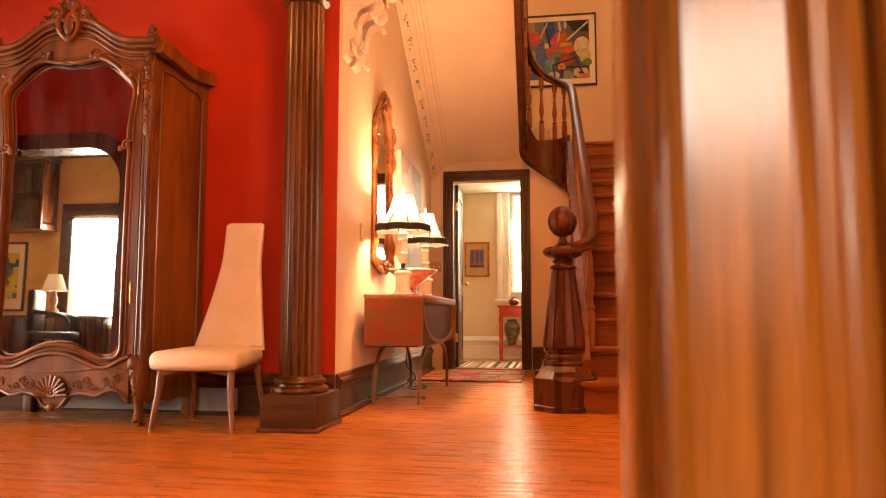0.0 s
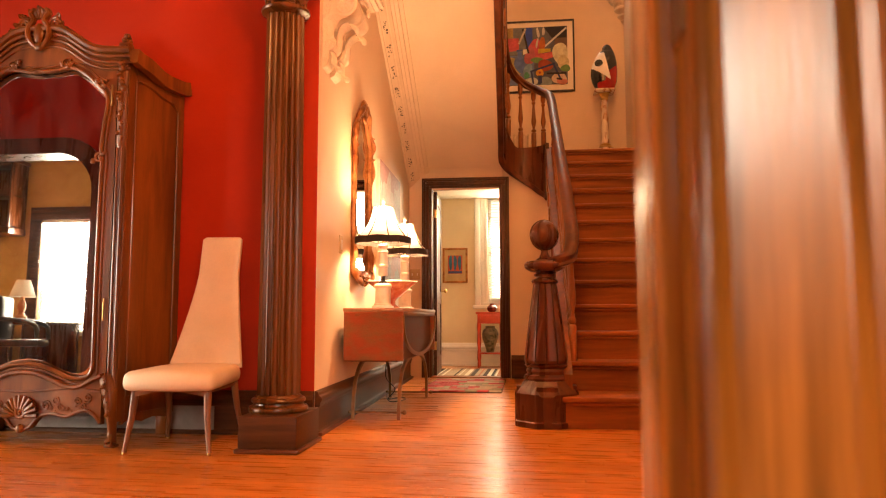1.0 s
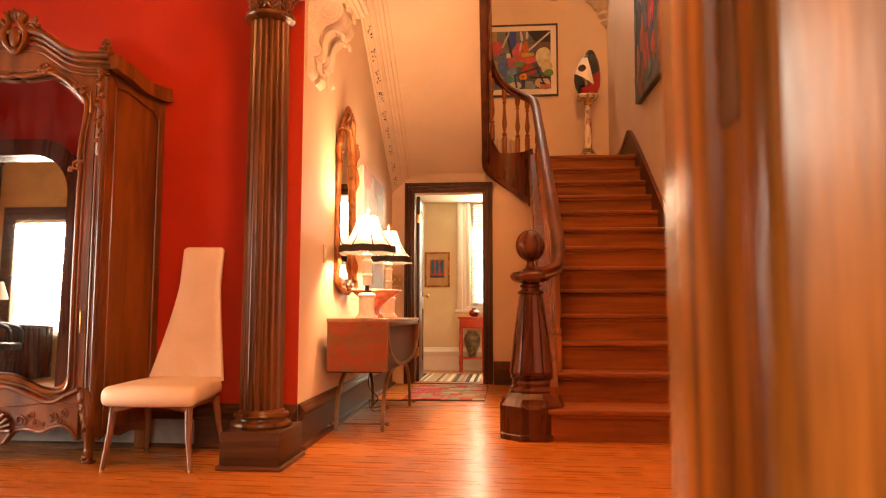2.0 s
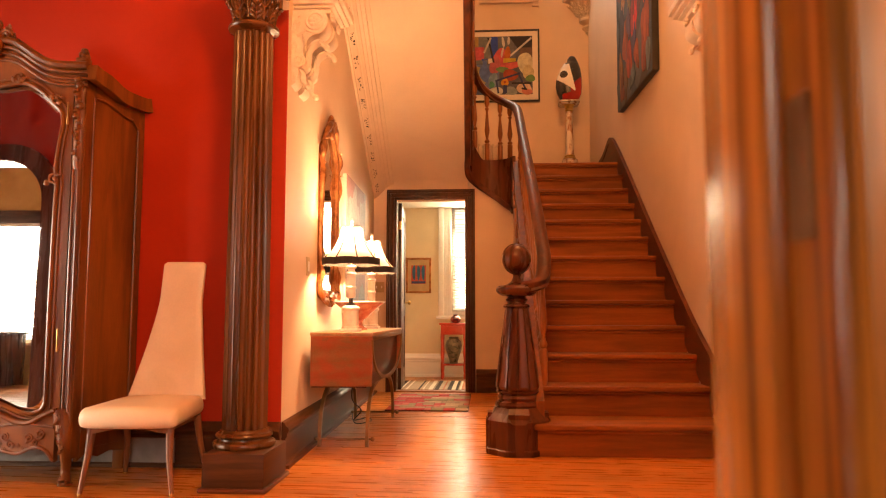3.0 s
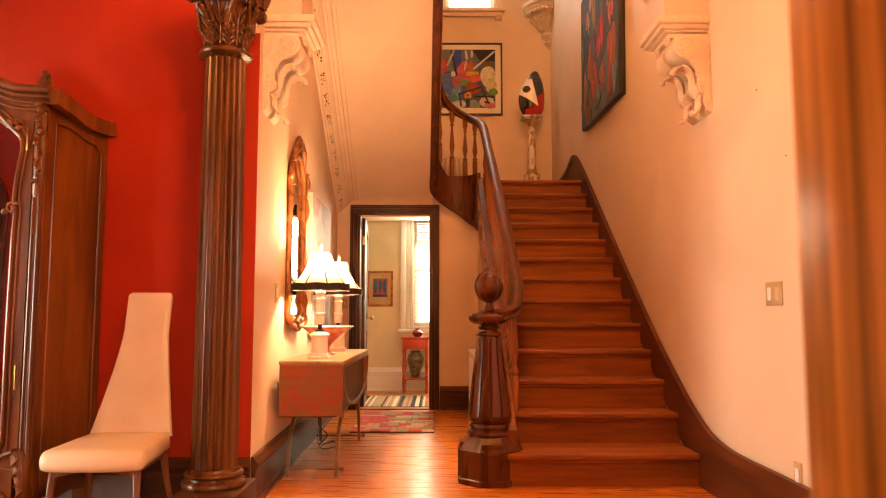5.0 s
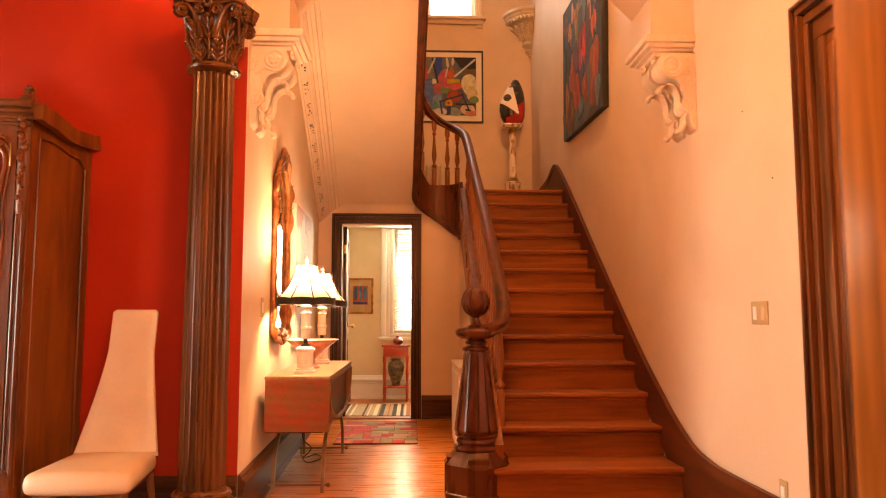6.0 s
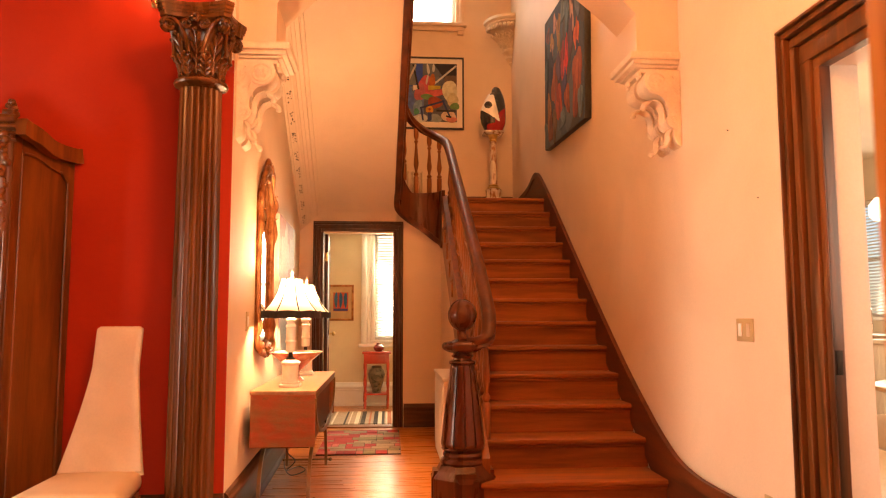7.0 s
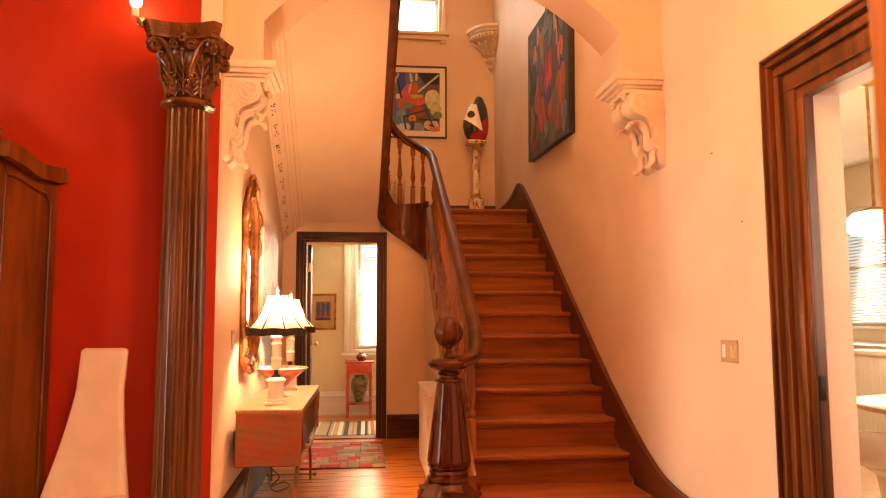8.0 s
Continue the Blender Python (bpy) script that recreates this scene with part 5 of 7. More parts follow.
for sx in (-1, 1):
    side = smooth_path([(AX + sx * (HW + 0.004), AYF - 0.012, 2.000), (AX + sx * (HW + 0.004), AYF + 0.10, 1.985), (AX + sx * (HW - 0.012), AYF + 0.24, 1.955), (AX + sx * (HW - 0.018), AYB - 0.05, 1.958), (AX + sx * (HW - 0.012), AYB - 0.001, 1.965)], 5)
    bm = bmesh.new()
    add_sweep(bm, side, [(-0.055, -0.065), (-0.014, -0.065), (-0.012, -0.045), (-0.004, -0.030), (-0.002, -0.012), (0.012, -0.002), (0.010, 0.010), (-0.055, 0.010)] if sx < 0 else [(0.055, -0.065), (0.055, 0.010), (-0.010, 0.010), (-0.012, -0.002), (0.002, -0.012), (0.004, -0.030), (0.012, -0.045), (0.014, -0.065)])
    A("side_cornice", bm)
A("top_board", P([(AX - HW + 0.02, AYF + 0.05), (AX + HW - 0.02, AYF + 0.05), (AX + HW - 0.02, AYB), (AX - HW + 0.02, AYB)], "z", 1.935, 1.955))
# crest: leafy cartouche between scrolls
rr = random.Random(11)
for sx in (-1, 1):
    A("crest_scroll", tube(smooth_path([(AX + sx * 0.012, AYF - 0.014, 2.035), (AX + sx * 0.052, AYF - 0.022, 2.085), (AX + sx * 0.058, AYF - 0.026, 2.14), (AX + sx * 0.030, AYF - 0.026, 2.185), (AX + sx * 0.050, AYF - 0.022, 2.225), (AX + sx * 0.030, AYF - 0.018, 2.250)], 6), 0.013, 8, up=(0, 1, 0), taper=lambda t: 0.75 + 0.4 * math.sin(math.pi * t)))
    A("crest_volute", tube(spiral((AX + sx * 0.082, AYF - 0.014, 2.165), 0.034, 0.007, 1.6 * sx, "xz", 1.57 - 1.57 * sx, 36), 0.010, 7, up=(0, 1, 0)))
    for bx, bz, ux2, uz, w in ((0.03, 2.20, 0.035, 0.055, 0.020), (0.07, 2.19, 0.055, 0.035, 0.020), (0.09, 2.16, 0.065, 0.010, 0.018), (0.11, 2.14, 0.070, -0.010, 0.016), (0.15, 2.12, 0.060, -0.016, 0.014), (0.19, 2.09, 0.050, -0.020, 0.012), (0.05, 2.10, 0.045, 0.03, 0.016), (0.10, 2.135, 0.02, 0.04, 0.013), (0.145, 2.12, 0.018, 0.032, 0.011)):
        bm = bmesh.new()
        add_leaf(bm, (AX + sx * bx, AYF - 0.006, bz), (sx * ux2, 0, uz), (0, -0.022, 0.0), w)
        A("crest_leaf", bm)
for bx, uz, w in ((-0.018, 0.065, 0.018), (0.0, 0.080, 0.022), (0.020, 0.062, 0.018)):
    bm = bmesh.new()
    add_leaf(bm, (AX + bx * 0.6, AYF - 0.012, 2.195), (bx, 0, uz), (0, -0.024, 0.0), w)
    A("crest_leaf", bm)
bm = bmesh.new()
add_ball(bm, (AX, AYF - 0.02, 2.115), 0.035, 0.85, 0.5, 1.6, 14)
add_ball(bm, (AX, AYF - 0.016, 2.045), 0.026, 1.1, 0.5, 0.9, 12)
A("cartouche", bm)
for sx in (-1, 1):
    for cx, cz2 in ((0.15, 1.955), (0.35, 1.84), (0.352, 1.45)):
        bm = bmesh.new()
        for j in range(9):
            add_ball(bm, (AX + sx * (cx + rr.uniform(-0.035, 0.035)), AYF - 0.002, cz2 + rr.uniform(-0.022, 0.022)), rr.uniform(0.006, 0.012), 1.3, 0.8, 1, 7)
        add_sweep(bm, spiral((AX + sx * cx, AYF - 0.002, cz2), 0.028, 0.005, 1.3, "xz", 0.5, 24), circle(0.006, 6), up=(0, 1, 0))
        A("mirror_ornament", bm)

# apron: scalloped, with a shell and scrolls
ap_half = [(0.0, 0.075), (0.045, 0.085), (0.09, 0.135), (0.16, 0.155), (0.24, 0.142), (0.30, 0.165), (0.35, 0.172), (0.39, 0.15), (0.42, 0.11)]
ah = [(v.x, v.z) for v in smooth_path([(a, 0, b) for a, b in ap_half], 4)]
top_h = [(v.x, v.z) for v in smooth_path([(0, 0, 0.375), (0.08, 0, 0.365), (0.16, 0, 0.335), (0.235, 0, 0.305), (0.30, 0, 0.305), (0.36, 0, 0.335), (0.42, 0, 0.36)], 4)]
A("apron", P(sym(ah) + sym(top_h)[::-1], "y", AYF - 0.006, AYF + 0.03))
A("apron_bead", tube([(x, AYF - 0.008, z + 0.006) for x, z in sym(ah)], 0.009, 7, up=(0, 1, 0)))
A("apron_moulding", tube([(x, AYF - 0.010, z - 0.012) for x, z in sym(top_h)], 0.012, 7, up=(0, 1, 0)))
A("apron_moulding", tube([(x, AYF - 0.008, 0.285 - 0.25 * (z - 0.305)) for x, z in sym(top_h)], 0.007, 7, up=(0, 1, 0)))
bm = bmesh.new()
for j in range(11):
    a = math.pi * (j / 10) - 0.0
    p0 = (AX, AYF - 0.012, 0.15)
    p1 = (AX + 0.092 * math.cos(a), AYF - 0.018, 0.15 + 0.10 * math.sin(a))
    add_sweep(bm, [p0, ((p0[0] + p1[0]) / 2, AYF - 0.026, (p0[2] + p1[2]) / 2), p1], circle(0.012, 7), up=(0, 1, 0), taper=lambda t: 0.5 + 0.6 * t)
add_sweep(bm, spiral((AX + 0.01, AYF - 0.022, 0.165), 0.035, 0.006, 1.7, "xz", 0.3, 36), circle(0.010, 7), up=(0, 1, 0))
add_ball(bm, (AX, AYF - 0.016, 0.085), 0.024, 1, 0.6, 1, 10)
A("carved_shell", bm)
for sx in (-1, 1):
    bm = bmesh.new()
    for j, (cx, cz2, r) in enumerate(((0.13, 0.20, 0.026), (0.18, 0.225, 0.02), (0.21, 0.19, 0.018), (0.30, 0.22, 0.02), (0.35, 0.24, 0.024), (0.33, 0.20, 0.016))):
        add_sweep(bm, spiral((AX + sx * cx, AYF - 0.008, cz2), r, r * 0.2, 1.4 * (-1) ** j, "xz", j, 24), circle(0.005, 6), up=(0, 1, 0))
    for j in range(12):
        add_leaf(bm, (AX + sx * (0.11 + 0.022 * j), AYF - 0.006, 0.185 + 0.012 * math.sin(j * 1.7)), (sx * 0.014, 0, 0.024 * (-1) ** j), (0.0, -0.010, 0), 0.009)
    A("carved_sprig", bm)
    # cabriole leg
    leg = smooth_path([(AX + sx * 0.43, AYF + 0.03, 0.34), (AX + sx * 0.455, AYF + 0.010, 0.26), (AX + sx * 0.468, AYF + 0.0, 0.19), (AX + sx * 0.470, AYF + 0.015, 0.11), (AX + sx * 0.468, AYF + 0.018, 0.06), (AX + sx * 0.475, AYF - 0.002, 0.018)], 5)
    bm = bmesh.new()
    add_sweep(bm, leg, circle(0.046, 10), up=(0, 1, 0), taper=lambda t: 1.0 - 0.52 * math.sin(min(1, t * 1.25) * 1.57) + 0.25 * max(0, t - 0.8) * 5 * 0.6)
    add_sweep(bm, spiral((AX + sx * 0.475, AYF - 0.012, 0.026), 0.020, 0.006, 1.2, "xz", 2, 20), circle(0.008, 6), up=(0, 1, 0))
    add_box(bm, AX + sx * 0.475 - 0.025, AX + sx * 0.475 + 0.025, AYF - 0.015, AYF + 0.035, 0.0, 0.012, bev=0.004)
    A("cabriole_leg", bm)
    bm = bmesh.new()
    for j in range(8):
        add_leaf(bm, (AX + sx * (0.44 + 0.004 * j), AYF - 0.02, 0.33 - 0.022 * j), (sx * 0.012 * (-1) ** j, 0, -0.03), (0, -0.016, 0), 0.013)
    A("leg_carving", bm)
    A("back_leg", B((AX + sx * 0.455 - 0.03, AX + sx * 0.455 + 0.03, AYB - 0.06, AYB, 0.0, 0.16), bev=0.008))
    sd = [(AYF + 0.06, 0.16), (AYF + 0.06, 0.10), (AYF + 0.11, 0.125), (AYF + 0.2, 0.10), (AYF + 0.28, 0.115), (AYB - 0.06, 0.10), (AYB - 0.06, 0.16)]
    A("side_apron", P(sd, "x", AX + sx * (HW - 0.012) - 0.008, AX + sx * (HW - 0.012) + 0.008))
for z in (0.62, 1.72):
    A("hinge", B((AX + 0.405, AX + 0.413, AYF - 0.004, AYF + 0.004, z, z + 0.11), bev=0.002), BRASS, "brass hinge")
# the case widens a little towards the wall
for o in arm.children:
    for v in o.data.vertices:
        if v.co.x > AX + 0.40 and v.co.y > AYF + 0.05:
            v.co.x += 0.082 * (v.co.y - AYF - 0.05) / 0.40
structure("hearth_slab", B((-0.85, 0.40, -3.745, -3.722, 0.02, 0.155)), STONE, "pale grey stone slab along the wall foot", "trim")


# ---- high-backed chair ----
chair = thing("chair", "cream vinyl high-backed chair with slim tapered wooden legs", "chair", (0, 0, 0))
# seat: trapezoid cushion with a soft edge
bm = bmesh.new()
add_prism(bm, [(-0.235, -0.235), (0.235, -0.235), (0.205, 0.215), (-0.205, 0.215)], "z", 0.302, 0.388)
bmesh.ops.bevel(bm, geom=list(bm.edges), offset=0.036, segments=5, affect="EDGES", profile=0.5)
for i in range(-6, 7):
    bmesh.ops.bisect_plane(bm, geom=list(bm.verts) + list(bm.edges) + list(bm.faces), plane_co=(i * 0.03, 0, 0), plane_no=(1, 0, 0))
for v in bm.verts:
    if v.co.y < -0.15:
        v.co.z -= 0.012 * ((-v.co.y - 0.15) / 0.08)
    v.co.z += 0.012 * (1 - (v.co.x / 0.24) ** 2) if v.co.z > 0.36 else 0
    v.co.x *= 0.96
    if v.co.y < 0:
        v.co.y *= 1 + 0.16 * (1 - (v.co.x / 0.23) ** 2)
part("seat", bm, VINYL, chair)
bm = bmesh.new()
rows = []
for i in range(65):
    t = i / 64
    z = 0.375 + 0.695 * t
    w = 0.110 + 0.088 * max(0, 1 - t / 0.72) ** 1.25
    if t > 0.97:
        w -= 0.016 * (1 - math.sqrt(max(0.0, 1 - ((t - 0.97) / 0.03) ** 2)))
    y = 0.195 + 0.115 * t + 0.02 * math.sin(math.pi * t)
    th = 0.030 * (1 - 0.35 * t) * (1 if 0.02 < t < 0.985 else 0.6)
    ring = []
    for j in range(16):
        a = 2 * math.pi * j / 16
        ca, sa = math.cos(a), math.sin(a)
        ring.append(bm.verts.new((0.006 + 0.034 * t + w * math.copysign(abs(ca) ** 0.35, ca), y + th * math.copysign(abs(sa) ** 0.6, sa), z)))
    rows.append(ring)
for p, q in zip(rows, rows[1:]):
    for j in range(16):
        k = (j + 1) % 16
        bm.faces.new((p[j], p[k], q[k], q[j]))
bm.faces.new(rows[0][::-1]); bm.faces.new(rows[-1])
part("backrest", bm, VINYL, chair)
part("seat_frame", P([(-0.195, -0.19), (0.195, -0.19), (0.18, 0.18), (-0.18, 0.18)], "z", 0.285, 0.322), CHAIRWOOD, chair)
for sx in (-1, 1):
    part("front_rail", P([(sx * 0.0, 0.300), (sx * 0.19, 0.262), (sx * 0.19, 0.318), (0.0, 0.318)], "y", -0.20, -0.175), CHAIRWOOD, chair)
    for y0, y1 in ((-0.18, -0.215), (0.16, 0.235)):
        part("leg", tube([(sx * 0.175, y0, 0.305), (sx * 0.182, (y0 + y1) / 2, 0.17), (sx * 0.203, y1, 0.012)], 0.017, 10, up=(0, 1, 0), taper=lambda t: 1.15 - 0.5 * t), CHAIRWOOD, chair)
        part("glide", L([(0.009, 0.0), (0.011, 0.004), (0.010, 0.014)], 10, (sx * 0.2035, y1, 0)), BRASS, chair, "small metal glide")
chair.matrix_world = pose(0.432, -4.13, 0, 0, 0, 2.5)


# ---- console table ----
TX0, TX1, TY0, TY1 = 0.985, 1.355, -3.22, -1.70
con = thing("console_table", "painted wicker console table on arched bronze legs", "table", ((TX0 + TX1) / 2, (TY0 + TY1) / 2, 0))
def C(name, bm, m, label="", smooth=True):
    o = under(part(name, bm, m, None, "", smooth), con)
    if label:
        o["label"] = label
    return o
C("tabletop", B((TX0 - 0.004, TX1 + 0.004, TY0 - 0.004, TY1 + 0.004, 0.668, 0.690), bev=0.004), TABLETOP, "waxed flat top")
for y0, y1 in ((TY0, TY0 + 0.022), (TY1 - 0.022, TY1)):
    C("end_panel", B((TX0, TX1, y0, y1, 0.370, 0.668), bev=0.003), WICKER, "woven red and brown wicker panel")
bm = bmesh.new()
rr = random.Random(3)
for j in range(46):
    z = 0.374 + j * 0.00635
    add_sweep(bm, [(TX0 + 0.004 + (TX1 - TX0 - 0.008) * i / 30, TY0 - 0.001 - 0.0018 * (1 if (i + j) % 2 else -1), z) for i in range(31)], circle(0.0030, 4), up=(0, 0, 1))
C("woven_face", bm, WICKER, "woven red and brown wicker", False)["kind"] = "stuff"
bm = bmesh.new()
for cx in (TX0 + 0.09, TX1 - 0.10):
    for j in range(3):
        add_sweep(bm, [(cx - 0.02 + 0.012 * j, TY0 - 0.006, 0.640), (cx - 0.008 + 0.012 * j, TY0 - 0.007, 0.655)], circle(0.0022, 5), up=(0, 1, 0))
C("stitch", bm, BRONZE)
C("side_panel", B((TX1 - 0.05, TX1 - 0.035, TY0 + 0.022, TY1 - 0.022, 0.372, 0.668)), MAHOG_Y, "dark recessed side panel")
C("side_panel", B((TX0 + 0.01, TX0 + 0.02, TY0 + 0.022, TY1 - 0.022, 0.372, 0.668)), MAHOG_Y)
C("top_rail", B((TX1 - 0.018, TX1, TY0 + 0.022, TY1 - 0.022, 0.640, 0.668), bev=0.003), BRONZE)
C("bottom_board", B((TX0, TX1 - 0.035, TY0 + 0.022, TY1 - 0.022, 0.362, 0.374)), MAHOG_Y)
ym, hy = (TY0 + TY1) / 2, (TY1 - TY0) / 2
FLAT = [(-0.011, -0.006), (0.011, -0.006), (0.011, 0.006), (-0.011, 0.006)]
bm = bmesh.new()
add_sweep(bm, [(TX1 + 0.002, ym + (hy - 0.01) * math.sin(a), 0.640 - 0.262 * math.cos(a) ** 0.8 if abs(a) < 1.56 else 0.645) for a in [(-1.57 + 3.14 * i / 32) for i in range(33)]], FLAT, up=(1, 0, 0))
C("curved_brace", bm, BRONZE)
for x in (TX0 + 0.035, TX1 - 0.045):
    bm = bmesh.new()
    pts = []
    for i in range(41):
        a = math.pi * i / 40
        c, s = math.cos(a), math.sin(a)
        pts.append((x, ym - 0.02 + 0.62 * math.copysign(abs(c) ** 0.62, c), 0.0 + 0.368 * s ** 0.75))
    add_sweep(bm, pts, [(-0.012, -0.010), (0.012, -0.010), (0.012, 0.010), (-0.012, 0.010)], up=(1, 0, 0))
    C("arched_leg", bm, BRONZE)
for y in (ym - 0.635, ym + 0.595):
    bm = tube([(TX0 + 0.01, y, 0.045), (TX1 - 0.02, y, 0.045)], 0.006, 8)
    add_ball(bm, (TX1 - 0.012, y, 0.045), 0.014, seg=12)
    add_ball(bm, (TX0 + 0.012, y, 0.045), 0.012, seg=12)
    C("stretcher", bm, BRONZE)
cord = smooth_path([(1.10, -2.4, 0.36), (1.08, -2.35, 0.2), (1.12, -2.2, 0.10), (1.05, -2.1, 0.015), (1.12, -1.95, 0.012), (1.18, -2.1, 0.012), (1.10, -2.25, 0.012), (1.02, -2.0, 0.02), (0.98, -1.7, 0.06)], 8)
tagged(part("lamp_cord", tube(cord, 0.004, 6), IRON), "dark tangled lamp cord under the table", "cord")


# ---- table lamps ----
def table_lamp(x, y):
    e = thing("table_lamp", "lit alabaster table lamp with a ribbed cream shade and black fringe", "lamp", (x, y, 0.69), "pair of table lamps")
    part("foot", B((-0.062, 0.062, -0.062, 0.062, 0.0, 0.018), bev=0.004), ALABASTER, e)
    part("body", L([(0.056, 0.018), (0.058, 0.026), (0.050, 0.034), (0.050, 0.130), (0.058, 0.138), (0.060, 0.148), (0.050, 0.158), (0.034, 0.165)], 24), ALABASTER, e)
    part("black_collar", L([(0.030, 0.163), (0.030, 0.172), (0.014, 0.180), (0.013, 0.205), (0.020, 0.212)], 18), IRON, e, "black collar")
    part("stem", L([(0.026, 0.210), (0.030, 0.216), (0.030, 0.265), (0.034, 0.270), (0.034, 0.280), (0.029, 0.286), (0.029, 0.360), (0.034, 0.366), (0.030, 0.376), (0.022, 0.384), (0.024, 0.395), (0.034, 0.402), (0.034, 0.412), (0.020, 0.420)], 20), ALABASTER, e)
    part("rod", tube([(0, 0, 0.415), (0, 0, 0.562)], 0.006, 8), BRASS, e)
    bm = bmesh.new()
    add_ball(bm, (0, 0, 0.590), 0.024, 1, 1, 1.3, 12)
    part("bulb", bm, BULB, e).visible_shadow = False
    # harp and finial
    part("harp", tube([(0.05 * math.sin(math.pi * i / 20), 0, 0.465 + 0.205 * i / 20) for i in range(21)], 0.002, 5), BRASS, e)
    part("finial", L([(0.004, 0.668), (0.010, 0.676), (0.006, 0.688), (0.011, 0.698), (0.007, 0.712), (0.003, 0.722)], 12), ALABASTER, e)
    # bell shade of eight panels
    n = 8
    prof = [(0.064, 0.662), (0.070, 0.635), (0.083, 0.595), (0.103, 0.550), (0.132, 0.505), (0.170, 0.462), (0.186, 0.448)]
    bm = bmesh.new()
    rings = []
    for r, z in prof:
        ring = []
        for i in range(n * 4):
            a = 2 * math.pi * i / (n * 4) + math.pi / 8
            f = (i % 4) / 4
            rr = r * (1 - 0.045 * math.sin(math.pi * f))
            ring.append(bm.verts.new((rr * math.cos(a), rr * math.sin(a), z + (0.006 * math.sin(math.pi * f) if r > 0.16 else 0))))
        rings.append(ring)
    for p, q in zip(rings, rings[1:]):
        for i in range(n * 4):
            j = (i + 1) % (n * 4)
            bm.faces.new((p[i], p[j], q[j], q[i]))
    part("shade", bm, SHADE, e, "cream silk shade")
    for i in range(n):
        a = 2 * math.pi * i / n + math.pi / 8
        part("shade_rib", tube([(r * 1.004 * math.cos(a), r * 1.004 * math.sin(a), z) for r, z in prof], 0.0042, 6), FRINGE, e)
    def hoop(r, z, h, t, nm):
        bm = bmesh.new()
        va = []
        for i in range(n * 4):
            a = 2 * math.pi * i / (n * 4) + math.pi / 8
            f = (i % 4) / 4
            rr = r * (1 - 0.045 * math.sin(math.pi * f))
            zz = z + (0.006 * math.sin(math.pi * f) if r > 0.1 else 0)
            va.append([bm.verts.new((q * math.cos(a), q * math.sin(a), w)) for q, w in ((rr, zz), (rr + t, zz), (rr + t, zz - h), (rr, zz - h))])
        for i in range(n * 4):
            p, q = va[i], va[(i + 1) % (n * 4)]
            for j in range(4):
                k = (j + 1) % 4
                bm.faces.new((p[j], p[k], q[k], q[j]))
        part(nm, bm, FRINGE, e, "black fringed braid")
    hoop(0.186, 0.460, 0.044, 0.003, "fringe")
    hoop(0.064, 0.666, 0.006, 0.002, "top_braid")
    return e


lamp1 = table_lamp(1.175, -2.95)
copy_thing(lamp1, Matrix.Translation((1.165, -2.05, 0.69)))

bowl = thing("footed_bowl", "wide red glazed bowl on a small foot", "bowl", (1.155, -2.52, 0.69))
part("bowl", L([(0.030, 0.070), (0.050, 0.080), (0.110, 0.135), (0.172, 0.185), (0.180, 0.192), (0.174, 0.193), (0.105, 0.143), (0.040, 0.092), (0.0, 0.085)], 40), BOWL, bowl)
part("rim", tube([(0.177 * math.cos(a), 0.177 * math.sin(a), 0.192) for a in [2 * math.pi * i / 40 for i in range(40)]], 0.0045, 6, closed=True), GLOSSWHT, bowl, "pale glazed rim")
part("foot", L([(0.055, 0.0), (0.055, 0.010), (0.025, 0.030), (0.022, 0.055), (0.034, 0.072)], 24), BOWL, bowl)

# ---- gilt wall mirror ----
wm = thing("wall_mirror", "tall gilt carved wall mirror with a scrolled crest", "mirror", (lx(-2.6), -2.6, 1.45))
def WM(name, bm, m, label=""):
    o = under(part(name, bm, m), wm)
    if label:
        o["label"] = label
    return o
wx = lx(-2.6) + 0.012
half = [(0.0, 2.06), (0.06, 2.07), (0.12, 2.02), (0.19, 1.95), (0.235, 1.90), (0.245, 1.82), (0.225, 1.70), (0.240, 1.60), (0.245, 1.30), (0.240, 1.10), (0.260, 1.02), (0.245, 0.95), (0.18, 0.92), (0.10, 0.94), (0.0, 0.90)]
hh = [(v.x, v.z) for v in smooth_path([(a, 0, b) for a, b in half], 4)]
loop = [(-2.6 - a, b) for a, b in reversed(hh)] + [(-2.6 + a, b) for a, b in hh if a > 1e-6]
loop = loop[:-1]
bm = bmesh.new()
add_prism(bm, [(-2.6 + (a + 2.6) * 0.98, 1.47 + (b - 1.47) * 0.98) for a, b in loop], "x", wx - 0.006, wx + 0.002)
WM("mirror_glass", bm, MIRROR, "old mirror glass")
WM("gilt_frame", tube([(wx + 0.008, a, b) for a, b in loop], 0.024, 8, up=(1, 0, 0), closed=True), GOLD)
WM("inner_bead", tube([(wx + 0.006, -2.6 + (a + 2.6) * 0.90, 1.47 + (b - 1.47) * 0.965) for a, b in loop], 0.008, 6, up=(1, 0, 0), closed=True), GOLD)
